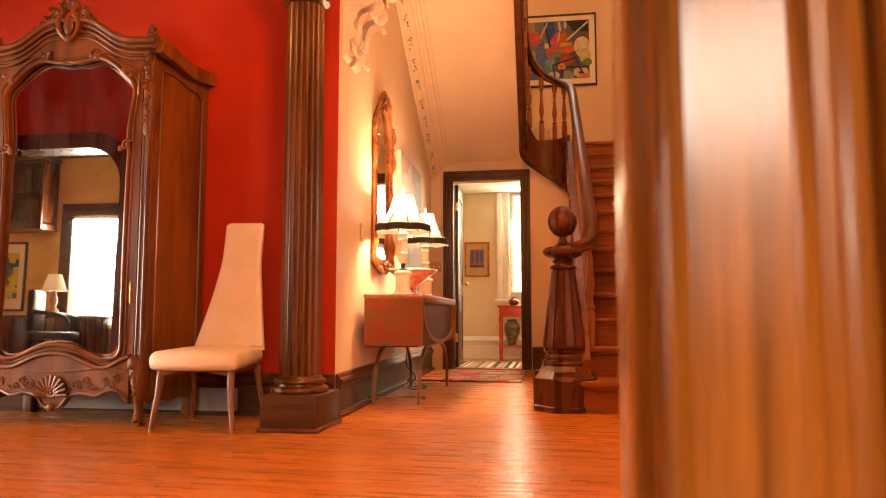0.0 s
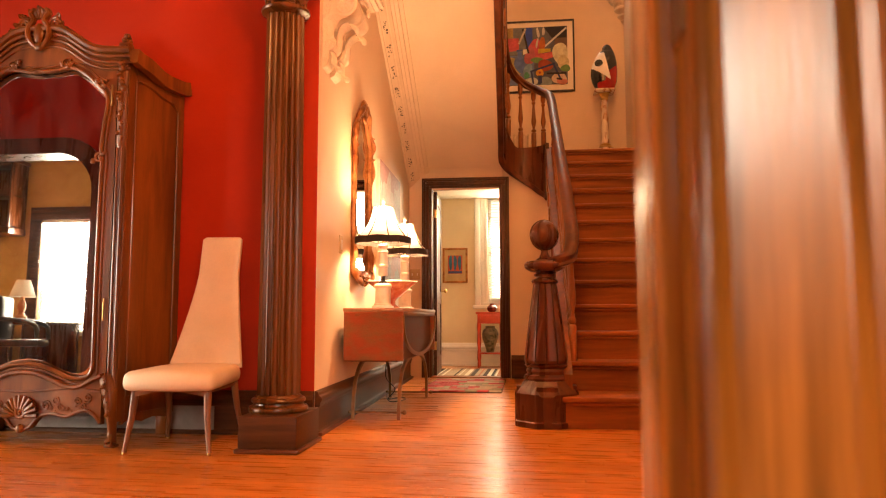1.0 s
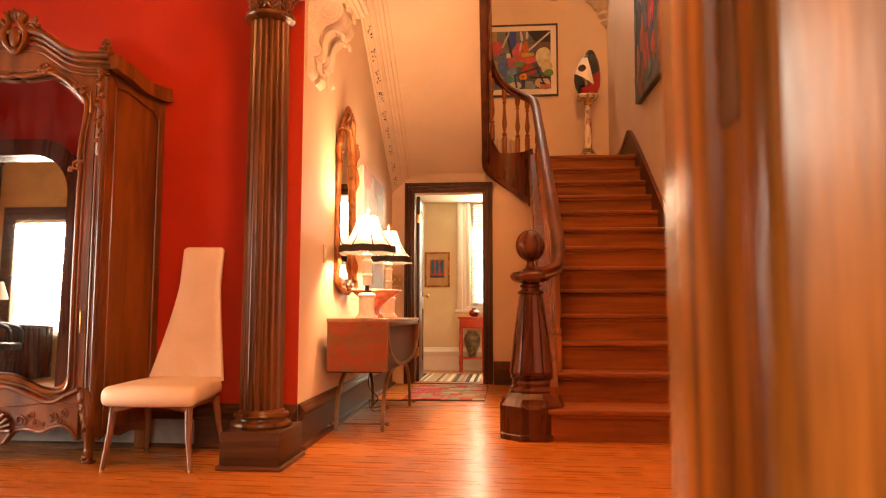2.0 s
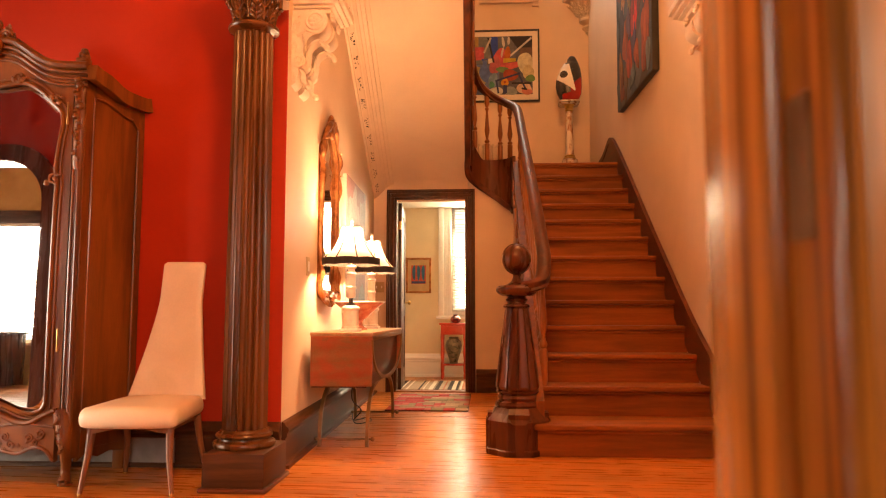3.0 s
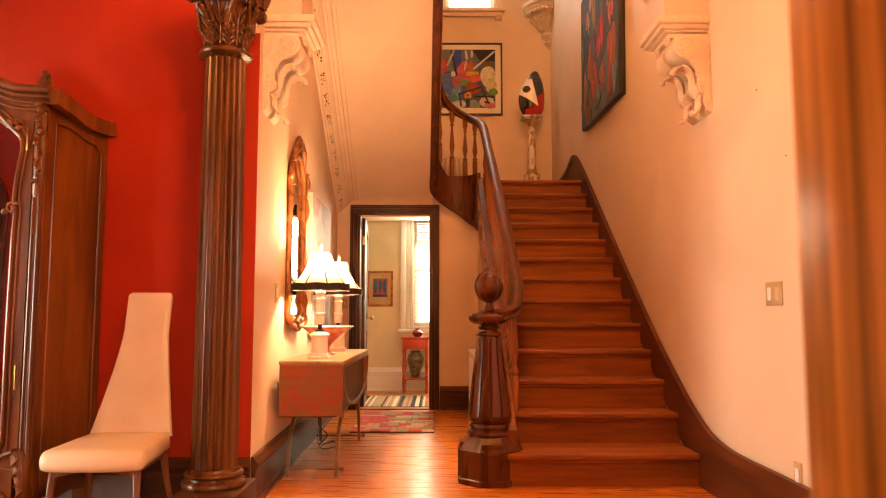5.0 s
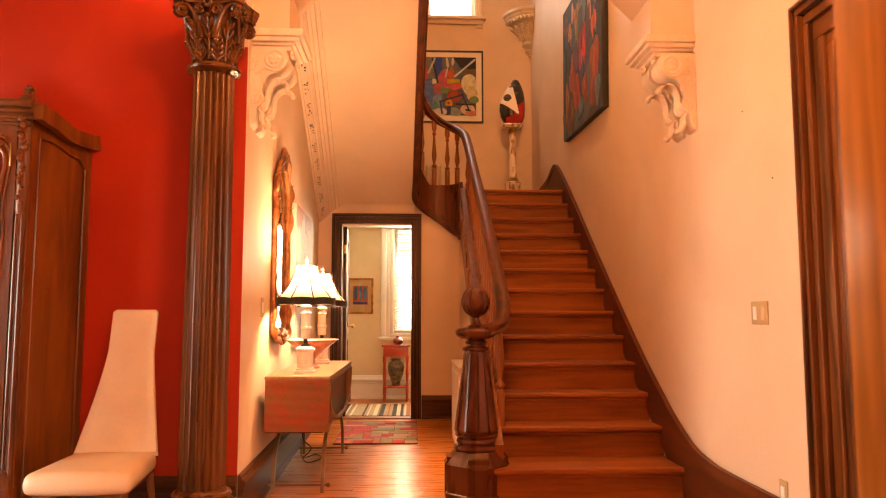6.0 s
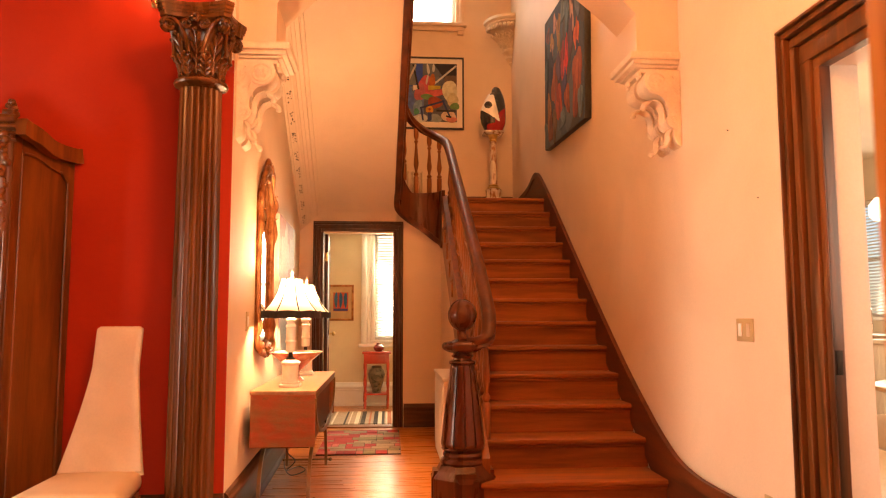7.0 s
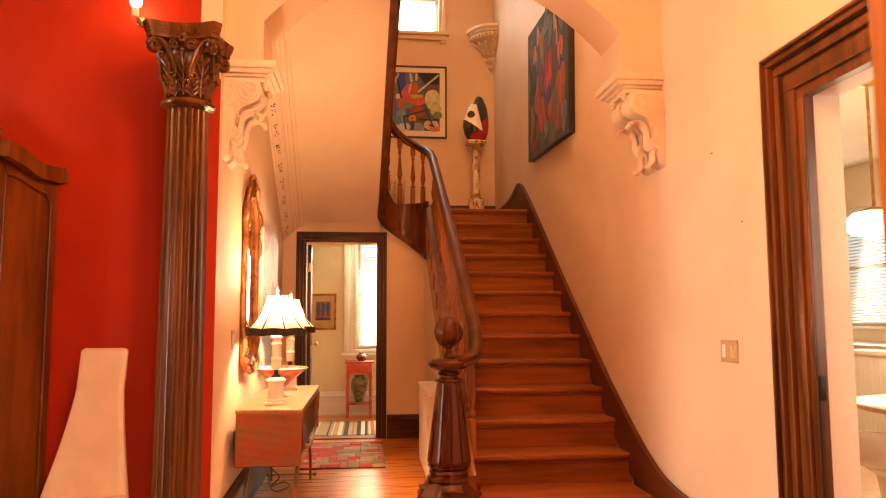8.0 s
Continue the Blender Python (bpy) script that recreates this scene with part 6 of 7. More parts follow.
for sy in (-1, 1):
    bm = bmesh.new()
    add_sweep(bm, smooth_path([(wx + 0.012, -2.6 + sy * 0.255, 1.60), (wx + 0.025, -2.6 + sy * 0.268, 1.70), (wx + 0.02, -2.6 + sy * 0.25, 1.82), (wx + 0.03, -2.6 + sy * 0.265, 1.90), (wx + 0.02, -2.6 + sy * 0.20, 1.99), (wx + 0.03, -2.6 + sy * 0.10, 2.09), (wx + 0.02, -2.6, 2.14)], 6), circle(0.020, 8), up=(1, 0, 0), taper=lambda t: 0.7 + 0.5 * math.sin(3 * math.pi * t) ** 2)
    WM("scroll", bm, GOLD)
    bm = bmesh.new()
    add_sweep(bm, smooth_path([(wx + 0.012, -2.6 + sy * 0.25, 1.15), (wx + 0.025, -2.6 + sy * 0.262, 1.05), (wx + 0.02, -2.6 + sy * 0.285, 0.97), (wx + 0.03, -2.6 + sy * 0.24, 0.90), (wx + 0.02, -2.6 + sy * 0.12, 0.89), (wx + 0.03, -2.6 + sy * 0.03, 0.86)], 6), circle(0.020, 8), up=(1, 0, 0), taper=lambda t: 0.7 + 0.5 * math.sin(3 * math.pi * t) ** 2)
    WM("scroll", bm, GOLD)
    for z, k in ((1.92, 1), (1.76, 1), (1.0, -1), (2.08, 1)):
        bm = bmesh.new()
        for j in range(3):
            add_leaf(bm, (wx + 0.012, -2.6 + sy * (0.25 if z < 2 else 0.08), z), (0, sy * 0.018 * (j - 1), 0.06 * k), (0.03, 0, 0), 0.02)
        WM("gilt_leaf", bm, GOLD)
bm = bmesh.new()
for j in range(7):
    a = math.pi * j / 6
    add_leaf(bm, (wx + 0.015, -2.6, 2.08), (0, 0.075 * math.cos(a), 0.09 * math.sin(a) + 0.005), (0.03, 0, 0), 0.018)
    add_leaf(bm, (wx + 0.015, -2.6, 0.91), (0, 0.075 * math.cos(a), -0.06 * math.sin(a) - 0.005), (0.035, 0, 0), 0.018)
add_ball(bm, (wx + 0.020, -2.6, 2.115), 0.060, 0.45, 1.0, 1.25, 16)
add_ball(bm, (wx + 0.024, -2.6, 2.045), 0.040, 0.5, 1.1, 0.8, 14)
add_sweep(bm, spiral((wx + 0.040, -2.64, 2.11), 0.034, 0.008, 1.5, "yz", 0.4, 28), circle(0.009, 7), up=(1, 0, 0))
add_sweep(bm, spiral((wx + 0.040, -2.56, 2.11), 0.034, 0.008, -1.5, "yz", 2.7, 28), circle(0.009, 7), up=(1, 0, 0))
WM("crest_shell", bm, GOLD)


# ---- pictures ----
def blob(cx, cz, rx, rz, turn=0.0, n=20, wob=0.0, seed=0):
    r = random.Random(seed)
    ph = r.uniform(0, 6)
    out = []
    for i in range(n):
        a = 2 * math.pi * i / n
        k = 1 + wob * math.sin(3 * a + ph)
        u, v = rx * k * math.cos(a), rz * k * math.sin(a)
        c, s = math.cos(turn), math.sin(turn)
        out.append((cx + u * c - v * s, cz + u * s + v * c))
    return out


PAINT = {}
def paint(c):
    if c not in PAINT:
        PAINT[c] = surface("picture_paint", tuple(v * 0.85 for v in c), tuple(min(1, v * 1.25) for v in c), 0.75, 14, fine=70, bump=0.2, spots=0.18)
    return PAINT[c]


def frame_parts(e, axis, a0, a1, z0, z1, plane, sign, w, depth, m):
    """Four frame bars round a picture that hangs on a wall."""
    for lo, hi, zl, zh in ((a0, a0 + w, z0, z1), (a1 - w, a1, z0, z1), (a0 + w, a1 - w, z1 - w, z1), (a0 + w, a1 - w, z0, z0 + w)):
        q = sorted((plane, plane + sign * depth))
        b = (lo, hi, q[0], q[1], zl, zh) if axis == "x" else (q[0], q[1], lo, hi, zl, zh)
        part("frame_bar", B(b, bev=0.003), m, e)


# cubist still life on the landing
pic = thing("framed_picture", "framed cubist still life print in bright patches with a cream mount", "picture")
X0, X1, Z0, Z1 = 1.66, 2.765, 3.585, 4.565
frame_parts(pic, "x", X0, X1, Z0, Z1, 1.868, -1, 0.022, 0.035, BLACK)
part("mount", B((X0 + 0.02, X1 - 0.02, 1.850, 1.860, Z0 + 0.02, Z1 - 0.02)), MATBOARD, pic)
W0, W1, H0, H1 = X0 + 0.10, X1 - 0.095, Z0 + 0.10, Z1 - 0.09
part("ground_patch", B((W0, W1, 1.846, 1.8495, H0, H1)), paint((0.07, 0.08, 0.10)), pic)
NAVY, INK, PINK, BRICK, LEAF, PALE = (0.015, 0.03, 0.10), (0.012, 0.012, 0.018), (0.42, 0.07, 0.08), (0.26, 0.045, 0.025), (0.10, 0.22, 0.07), (0.50, 0.50, 0.34)
PAT = [("r", 0.0, 0.0, 0.52, 0.52, (0.09, 0.14, 0.26)), ("r", 0.0, 0.52, 0.40, 1.0, (0.13, 0.15, 0.15)), ("r", 0.0, 0.80, 0.22, 1.0, (0.30, 0.20, 0.06)), ("r", 0.40, 0.62, 0.50, 0.99, (0.02, 0.06, 0.34)), ("r", 0.50, 0.60, 0.74, 1.0, (0.10, 0.11, 0.12)),
       ("t", 0.66, 0.45, 1.0, 1.0, INK), ("r", 0.82, 0.55, 1.0, 0.80, (0.11, 0.07, 0.05)), ("l", 0.64, 0.62, 0.99, 0.97, (0.45, 0.45, 0.42)), ("r", 0.05, 0.58, 0.30, 0.82, PINK), ("e", 0.20, 0.30, 0.13, 0.18, (0.30, 0.26, 0.10)),
       ("e", 0.54, 0.60, 0.11, 0.19, PINK), ("e", 0.46, 0.50, 0.08, 0.15, (0.34, 0.09, 0.10)), ("e", 0.64, 0.70, 0.045, 0.12, (0.36, 0.10, 0.02)), ("r", 0.58, 0.54, 0.76, 0.62, (0.42, 0.32, 0.03)), ("e", 0.72, 0.50, 0.15, 0.055, (0.48, 0.09, 0.08)),
       ("e", 0.90, 0.52, 0.11, 0.20, PALE), ("e", 0.94, 0.38, 0.08, 0.12, (0.46, 0.42, 0.24)), ("e", 0.58, 0.42, 0.11, 0.05, LEAF), ("e", 0.68, 0.33, 0.11, 0.10, BRICK), ("e", 0.97, 0.27, 0.07, 0.06, LEAF),
       ("e", 0.31, 0.36, 0.075, 0.15, (0.07, 0.13, 0.36)), ("r", 0.28, 0.46, 0.34, 0.58, (0.07, 0.13, 0.36)), ("r", 0.265, 0.575, 0.355, 0.62, (0.04, 0.08, 0.26)), ("r", 0.36, 0.53, 0.43, 0.62, (0.55, 0.52, 0.42)),
       ("e", 0.43, 0.25, 0.065, 0.12, (0.14, 0.24, 0.34)), ("e", 0.41, 0.17, 0.04, 0.055, (0.05, 0.22, 0.13)), ("e", 0.45, 0.05, 0.13, 0.07, (0.44, 0.47, 0.44)), ("e", 0.60, 0.21, 0.055, 0.065, (0.50, 0.24, 0.02)), ("e", 0.60, 0.21, 0.018, 0.022, BRICK),
       ("e", 0.68, 0.06, 0.10, 0.07, (0.20, 0.26, 0.26)), ("e", 0.88, 0.10, 0.11, 0.10, (0.50, 0.40, 0.30)), ("e", 0.92, 0.04, 0.08, 0.05, (0.42, 0.16, 0.12)), ("r", 0.575, 0.0, 0.63, 0.16, NAVY),
       ("l", 0.46, 0.23, 0.82, 0.36, NAVY), ("l", 0.79, 0.37, 0.90, 0.08, NAVY), ("l", 0.475, 0.25, 0.505, 0.02, NAVY), ("l", 0.70, 0.19, 0.98, 0.185, INK), ("l", 0.84, 0.10, 0.92, 0.08, INK), ("l", 0.36, 0.98, 0.44, 0.55, INK),
       ("l", 0.30, 0.72, 0.40, 0.98, (0.40, 0.38, 0.30)), ("e", 0.58, 0.90, 0.02, 0.09, (0.44, 0.44, 0.40)), ("e", 0.66, 0.92, 0.02, 0.07, (0.44, 0.44, 0.40)), ("e", 0.565, 0.72, 0.015, 0.09, (0.40, 0.40, 0.36))]
for i, (kind, a, b, c, d, colr) in enumerate(PAT):
    Wd, Hd = W1 - W0, H1 - H0
    if kind == "r":
        pts = [(W0 + a * Wd, H0 + b * Hd), (W0 + c * Wd, H0 + b * Hd + 0.02), (W0 + c * Wd, H0 + d * Hd), (W0 + a * Wd, H0 + d * Hd)]
    elif kind == "t":
        pts = [(W0 + a * Wd, H0 + d * Hd), (W0 + c * Wd, H0 + b * Hd), (W0 + c * Wd, H0 + d * Hd)]
    elif kind == "l":
        p, q = Vector((W0 + a * Wd, H0 + b * Hd)), Vector((W0 + c * Wd, H0 + d * Hd))
        nn = (q - p).orthogonal().normalized() * 0.012
        pts = [tuple(p + nn), tuple(q + nn), tuple(q - nn), tuple(p - nn)]
    else:
        pts = blob(W0 + a * Wd, H0 + b * Hd, c * Wd, d * Hd, 0.2 * math.sin(i), 20, 0.07, i)
    part("colour_patch", P(pts, "y", 1.8455 - 0.00012 * (i + 1), 1.8465), paint(colr), pic, "", False)

# large dark figure painting on the right wall becomes loose colour patches
pnt = thing("canvas_painting", "large unframed abstract painting in blue, orange and red with black edges", "picture", (RX, -1.18, 3.4))
lean = Matrix.Rotation(radians(2.8), 4, "X")
PY, PH = 0.74, 0.65
def PN(nm, bm, m):
    bmesh.ops.transform(bm, matrix=lean, verts=bm.verts)
    return part(nm, bm, m, pnt)
PN("stretcher", B((-0.056, -0.003, -PY, PY, -PH, PH), bev=0.003), BLACK)
PN("canvas", B((-0.060, -0.0565, -PY + 0.005, PY - 0.005, -PH + 0.005, PH - 0.005)), canvas("blue_grey_canvas", [(0.030, 0.045, 0.055), (0.055, 0.080, 0.10), (0.018, 0.024, 0.030), (0.085, 0.105, 0.11), (0.050, 0.040, 0.028), (0.035, 0.055, 0.080)], 4.0, 0.2, rough=0.8))
OCHRE, RUST, CRIMSON, DUSK, FLESH = (0.16, 0.075, 0.018), (0.15, 0.035, 0.010), (0.30, 0.012, 0.010), (0.014, 0.016, 0.026), (0.20, 0.10, 0.065)
# (along from the far edge, up from the foot, half width, half height, turn, colour)
BRUSH = [(0.10, 0.86, 0.06, 0.06, 0.0, (0.08, 0.028, 0.018)), (0.30, 0.88, 0.05, 0.07, 0.3, FLESH), (0.22, 0.76, 0.055, 0.08, 0.2, OCHRE), (0.22, 0.70, 0.04, 0.05, 0.0, FLESH), (0.20, 0.58, 0.08, 0.13, 0.1, DUSK), (0.40, 0.80, 0.05, 0.11, -0.1, OCHRE), (0.42, 0.66, 0.035, 0.09, 0.1, (0.10, 0.075, 0.02)),
         (0.73, 0.76, 0.040, 0.15, 0.1, FLESH), (0.70, 0.62, 0.055, 0.14, -0.1, (0.05, 0.02, 0.022)), (0.60, 0.55, 0.045, 0.15, 0.12, CRIMSON), (0.54, 0.45, 0.060, 0.09, 0.5, (0.26, 0.018, 0.012)), (0.50, 0.55, 0.045, 0.12, 0.0, (0.12, 0.016, 0.018)), (0.84, 0.58, 0.06, 0.10, 0.0, (0.30, 0.055, 0.010)), (0.86, 0.50, 0.03, 0.05, 0.0, DUSK),
         (0.86, 0.33, 0.10, 0.18, 0.1, RUST), (0.80, 0.18, 0.05, 0.15, 0.2, (0.11, 0.022, 0.010)), (0.30, 0.42, 0.09, 0.15, -0.2, RUST), (0.36, 0.30, 0.06, 0.12, 0.1, (0.09, 0.035, 0.025)), (0.42, 0.24, 0.08, 0.15, 0.1, (0.20, 0.030, 0.012)), (0.14, 0.26, 0.05, 0.15, 0.15, OCHRE), (0.18, 0.12, 0.06, 0.10, 0.0, (0.09, 0.030, 0.014)),
         (0.55, 0.32, 0.060, 0.12, -0.3, (0.02, 0.025, 0.060)), (0.62, 0.24, 0.06, 0.10, 0.2, RUST), (0.30, 0.14, 0.05, 0.12, -0.2, (0.07, 0.045, 0.020)), (0.40, 0.52, 0.05, 0.10, 0.3, (0.045, 0.030, 0.050)), (0.52, 0.90, 0.05, 0.10, 0.0, (0.07, 0.09, 0.085)), (0.62, 0.82, 0.05, 0.12, 0.2, (0.04, 0.06, 0.065)),
         (0.88, 0.82, 0.06, 0.12, 0.0, (0.05, 0.06, 0.07)), (0.92, 0.14, 0.05, 0.10, 0.0, (0.06, 0.09, 0.10)), (0.50, 0.12, 0.10, 0.06, 0.4, (0.045, 0.07, 0.075)), (0.06, 0.55, 0.04, 0.14, 0.0, (0.03, 0.045, 0.055)), (0.06, 0.12, 0.04, 0.10, 0.1, (0.04, 0.065, 0.075))]
rr = random.Random(21)
layer = 0
for u, v, a, b, turn, colr in BRUSH:
    # each patch is a few overlapping strokes that differ in tone
    for k in range(4):
        f = 1.0 if k == 0 else rr.uniform(0.45, 0.72)
        cy, cz2 = PY - 2 * PY * (u + (0 if k == 0 else rr.uniform(-0.6, 0.6) * a)), -PH + 2 * PH * (v + (0 if k == 0 else rr.uniform(-0.7, 0.7) * b))
        tone = rr.choice((0.6, 0.8, 1.35)) if k else 1.0
        layer += 1
        PN("brush_patch", P(blob(cy, cz2, f * a * 1.4 * (1 if k == 0 else 0.6), f * b * 1.25, -turn + rr.uniform(-0.25, 0.25), 18, 0.22, layer), "x", -0.0602 - 0.00005 * layer, -0.0600), paint(tuple(round(min(0.6, q * 1.6 * tone), 3) for q in colr)))

# pale abstract canvas on the left wall
lp = thing("abstract_canvas", "tall pale grey and rose abstract canvas with bare white edges", "picture", (lx(-1.4), -1.40, 1.36))
part("stretcher", B((-0.02, 0.030, -0.53, 0.53, -0.55, 0.55), bev=0.003), MATBOARD, lp)
part("canvas", B((0.0305, 0.034, -0.525, 0.525, -0.545, 0.545)), canvas("misty_canvas", [(0.30, 0.30, 0.30), (0.42, 0.40, 0.38), (0.40, 0.22, 0.20), (0.26, 0.30, 0.32), (0.48, 0.44, 0.40), (0.34, 0.24, 0.24)], 4.0, 0.2), lp)
lp.rotation_euler = (0, 0, math.atan(-SKEW))


# ---- switches, sockets, nail marks ----
def plate(x0, y0, z0, w, h, wall, s, label, gangs):
    """A wall plate with its rocker switches."""
    if wall == "x":
        e = thing("switch_plate", label, "switch", (x0, y0, z0))
        part("plate", B((min(0, s * 0.006), max(0, s * 0.006), -w / 2, w / 2, -h / 2, h / 2), bev=0.002), PLATEIVORY, e)
        for g in range(gangs):
            yy = (g - (gangs - 1) / 2) * w / gangs
            part("rocker", B((min(s * 0.004, s * 0.011), max(s * 0.004, s * 0.011), yy - 0.014, yy + 0.014, -0.03, 0.03), bev=0.002), WHITE if g == gangs - 1 else SWITCH, e)
    else:
        e = thing("switch_plate", label, "switch", (x0, y0, z0))
        part("plate", B((-w / 2, w / 2, min(0, s * 0.006), max(0, s * 0.006), -h / 2, h / 2), bev=0.002), PLATEIVORY, e)
        for g in range(gangs):
            xx = (g - (gangs - 1) / 2) * w / gangs
            part("toggle", B((xx - 0.005, xx + 0.005, min(s * 0.004, s * 0.016), max(s * 0.004, s * 0.016), -0.012, 0.012), bev=0.002), WHITE, e)
    return e


plate(RX - 0.0005, -4.295, 1.052, 0.155, 0.105, "x", -1, "ivory double light switch plate on the wall", 2)
plate(RX - 0.0005, -4.445, 0.293, 0.065, 0.11, "x", -1, "ivory wall socket above the baseboard", 1)
plate(lx(-3.15) + 0.0005, -3.15, 1.09, 0.07, 0.115, "x", 1, "ivory light switch plate beside the mirror", 1)
plate(0.925, -0.0005, 1.08, 0.11, 0.11, "y", -1, "cream double switch plate beside the door", 2)
for y, z in ((-4.20, 2.01), (-4.46, 1.638)):
    tagged(part("wall_nail", tube([(RX + 0.004, y, z), (RX - 0.006, y, z + 0.002)], 0.0025, 6), IRON), "small dark iron nail driven into the plaster", "nail")


# ---- patchwork rug and the back room ----
rug = thing("patchwork_rug", "wool rug of red, taupe and black rectangles", "rug", (1.54, -0.86, 0))
part("backing", B((-0.345, 0.345, -0.62, 0.62, 0.0, 0.007)), RUGS[3], rug)
rr = random.Random(5)
y = -0.62
while y < 0.60:
    h = min(rr.choice((0.07, 0.10, 0.13)), 0.62 - y)
    x = -0.345
    while x < 0.33:
        w = min(rr.choice((0.06, 0.10, 0.16, 0.22)), 0.345 - x)
        if w > 0.02:
            m = rr.choice((RUGS[0], RUGS[0], RUGS[1], RUGS[1], RUGS[2], RUGS[4], RUGS[5], RUGS[0]))
            part("wool_patch", B((x + 0.003, x + w - 0.003, y + 0.004, y + h - 0.004, 0.007, 0.012 + rr.uniform(0, 0.002))), m, rug, "", False)
        x += w
    y += h
rug2 = thing("striped_rug", "flat-woven ivory rug with black, rust and tan stripes", "rug", (1.50, 0.72, 0))
x = -0.62
while x < 0.60:
    w = rr.choice((0.012, 0.02, 0.03, 0.045))
    m = rr.choice((RUGS[6], RUGS[6], RUGS[6], RUGS[2], RUGS[3], RUGS[7], RUGS[1]))
    part("stripe", B((x, min(x + w, 0.62) - 0.001, -0.50, 0.50, 0.0, 0.008 + rr.uniform(0, 0.001))), m, rug2, "", False)
    x += w
for i in range(60):
    part("tassel", B((-0.61 + i * 0.0205, -0.605 + i * 0.0205, -0.53, -0.50, 0.001, 0.005)), RUGS[6], rug2, "", False)

door = thing("panelled_door", "dark panelled door standing wide open into the back room", "door", (DX0 + 0.015, 0.13, 0))
part("stile", B((0.0, 0.035, 0.0, 0.09, 0.01, 1.985), bev=0.003), TRIMV, door)
part("stile", B((0.0, 0.035, 0.62, 0.71, 0.01, 1.985), bev=0.003), TRIMV, door)
for z0, z1 in ((0.01, 0.20), (0.78, 0.92), (1.86, 1.985)):
    part("rail", B((0.0, 0.035, 0.09, 0.62, z0, z1), bev=0.003), TRIMV, door)
for z0, z1 in ((0.20, 0.78), (0.92, 1.86)):
    part("panel", B((0.010, 0.025, 0.09, 0.62, z0, z1)), TRIMV, door)
    part("panel_bead", B((0.004, 0.031, 0.14, 0.57, z0 + 0.05, z1 - 0.05), bev=0.008), TRIMV, door)
for z in (0.28, 1.70):
    part("hinge", B((-0.004, 0.030, -0.012, 0.004, z, z + 0.09), bev=0.002), BRASS, door, "brass butt hinge")
bm = tube([(0.035, 0.66, 0.93), (0.075, 0.66, 0.93)], 0.008, 10)
add_ball(bm, (0.085, 0.66, 0.93), 0.025, 0.8, 1, 1, 16)
part("knob", bm, BRASS, door, "round metal door knob")
door.rotation_euler = (0, 0, radians(3.0))

sp = thing("small_picture", "small print of blue shapes on red in gilt frame", "picture")
frame_parts(sp, "x", 1.005, 1.335, 1.07, 1.53, 1.849, -1, 0.028, 0.022, GOLD)
part("mount", B((1.03, 1.31, 1.836, 1.842, 1.095, 1.505)), surface("gold_mount", (0.42, 0.28, 0.12), (0.50, 0.34, 0.16), 0.6, 8), sp)
part("ground_patch", B((1.075, 1.265, 1.832, 1.8355, 1.19, 1.43)), paint((0.40, 0.06, 0.03)), sp)
for i in range(3):
    part("colour_patch", P(blob(1.11 + 0.06 * i, 1.335, 0.022, 0.10, 0, 14, 0.1, i), "y", 1.8295, 1.8325), paint((0.02, 0.10, 0.20)), sp, "", False)
part("colour_patch", B((1.08, 1.26, 1.8300, 1.8325, 1.195, 1.225)), paint((0.04, 0.05, 0.16)), sp)

tab = thing("side_table", "small red lacquered side table with a drawer and low shelf", "table", (1.635, 1.62, 0))
part("tabletop", B((-0.175, 0.175, -0.14, 0.14, 0.665, 0.690), bev=0.005), LACQUER, tab)
part("drawer_box", B((-0.155, 0.155, -0.12, 0.12, 0.545, 0.665), bev=0.003), LACQUER, tab)
part("drawer_front", B((-0.115, 0.115, -0.128, -0.118, 0.560, 0.650), bev=0.004), LACQUER, tab)
part("shelf", B((-0.155, 0.155, -0.12, 0.12, 0.165, 0.185), bev=0.004), LACQUER, tab)
for sx in (-1, 1):
    for sy in (-1, 1):
        part("leg", L([(0.014, 0.0), (0.018, 0.05), (0.012, 0.07), (0.018, 0.10), (0.018, 0.20), (0.012, 0.22), (0.020, 0.30), (0.015, 0.45), (0.020, 0.49), (0.020, 0.55)], 12, (sx * 0.14, sy * 0.105, 0)), LACQUER, tab)
tagged(part("vase", L([(0.050, 0.0), (0.052, 0.03), (0.060, 0.06), (0.098, 0.17), (0.104, 0.23), (0.090, 0.28), (0.058, 0.305), (0.062, 0.325), (0.056, 0.330), (0.04, 0.30)], 32, (1.635, 1.60, 0.185)), POTTERY), "mottled green-brown pottery vase on the table shelf", "vase")
tagged(part("small_pot", L([(0.035, 0.0), (0.06, 0.02), (0.068, 0.05), (0.050, 0.078), (0.026, 0.090), (0.030, 0.105), (0.024, 0.106), (0.020, 0.09)], 28, (1.66, 1.60, 0.690)), REDGLASS), "small squat dark red pot on the side table", "pot")

# ---- white box beside the stair ----
rc = thing("radiator_cover", "low white painted cabinet standing against the stair wall", "cabinet", (2.25, -1.9, 0))
part("body", B((-0.065, 0.067, -0.22, 0.75, 0.0, 0.64), bev=0.006), WHITE, rc)
part("top_board", B((-0.075, 0.067, -0.24, 0.77, 0.64, 0.665), bev=0.006), WHITE, rc)
part("door_panel", B((-0.072, -0.064, -0.17, 0.70, 0.06, 0.60), bev=0.004), WHITE, rc)

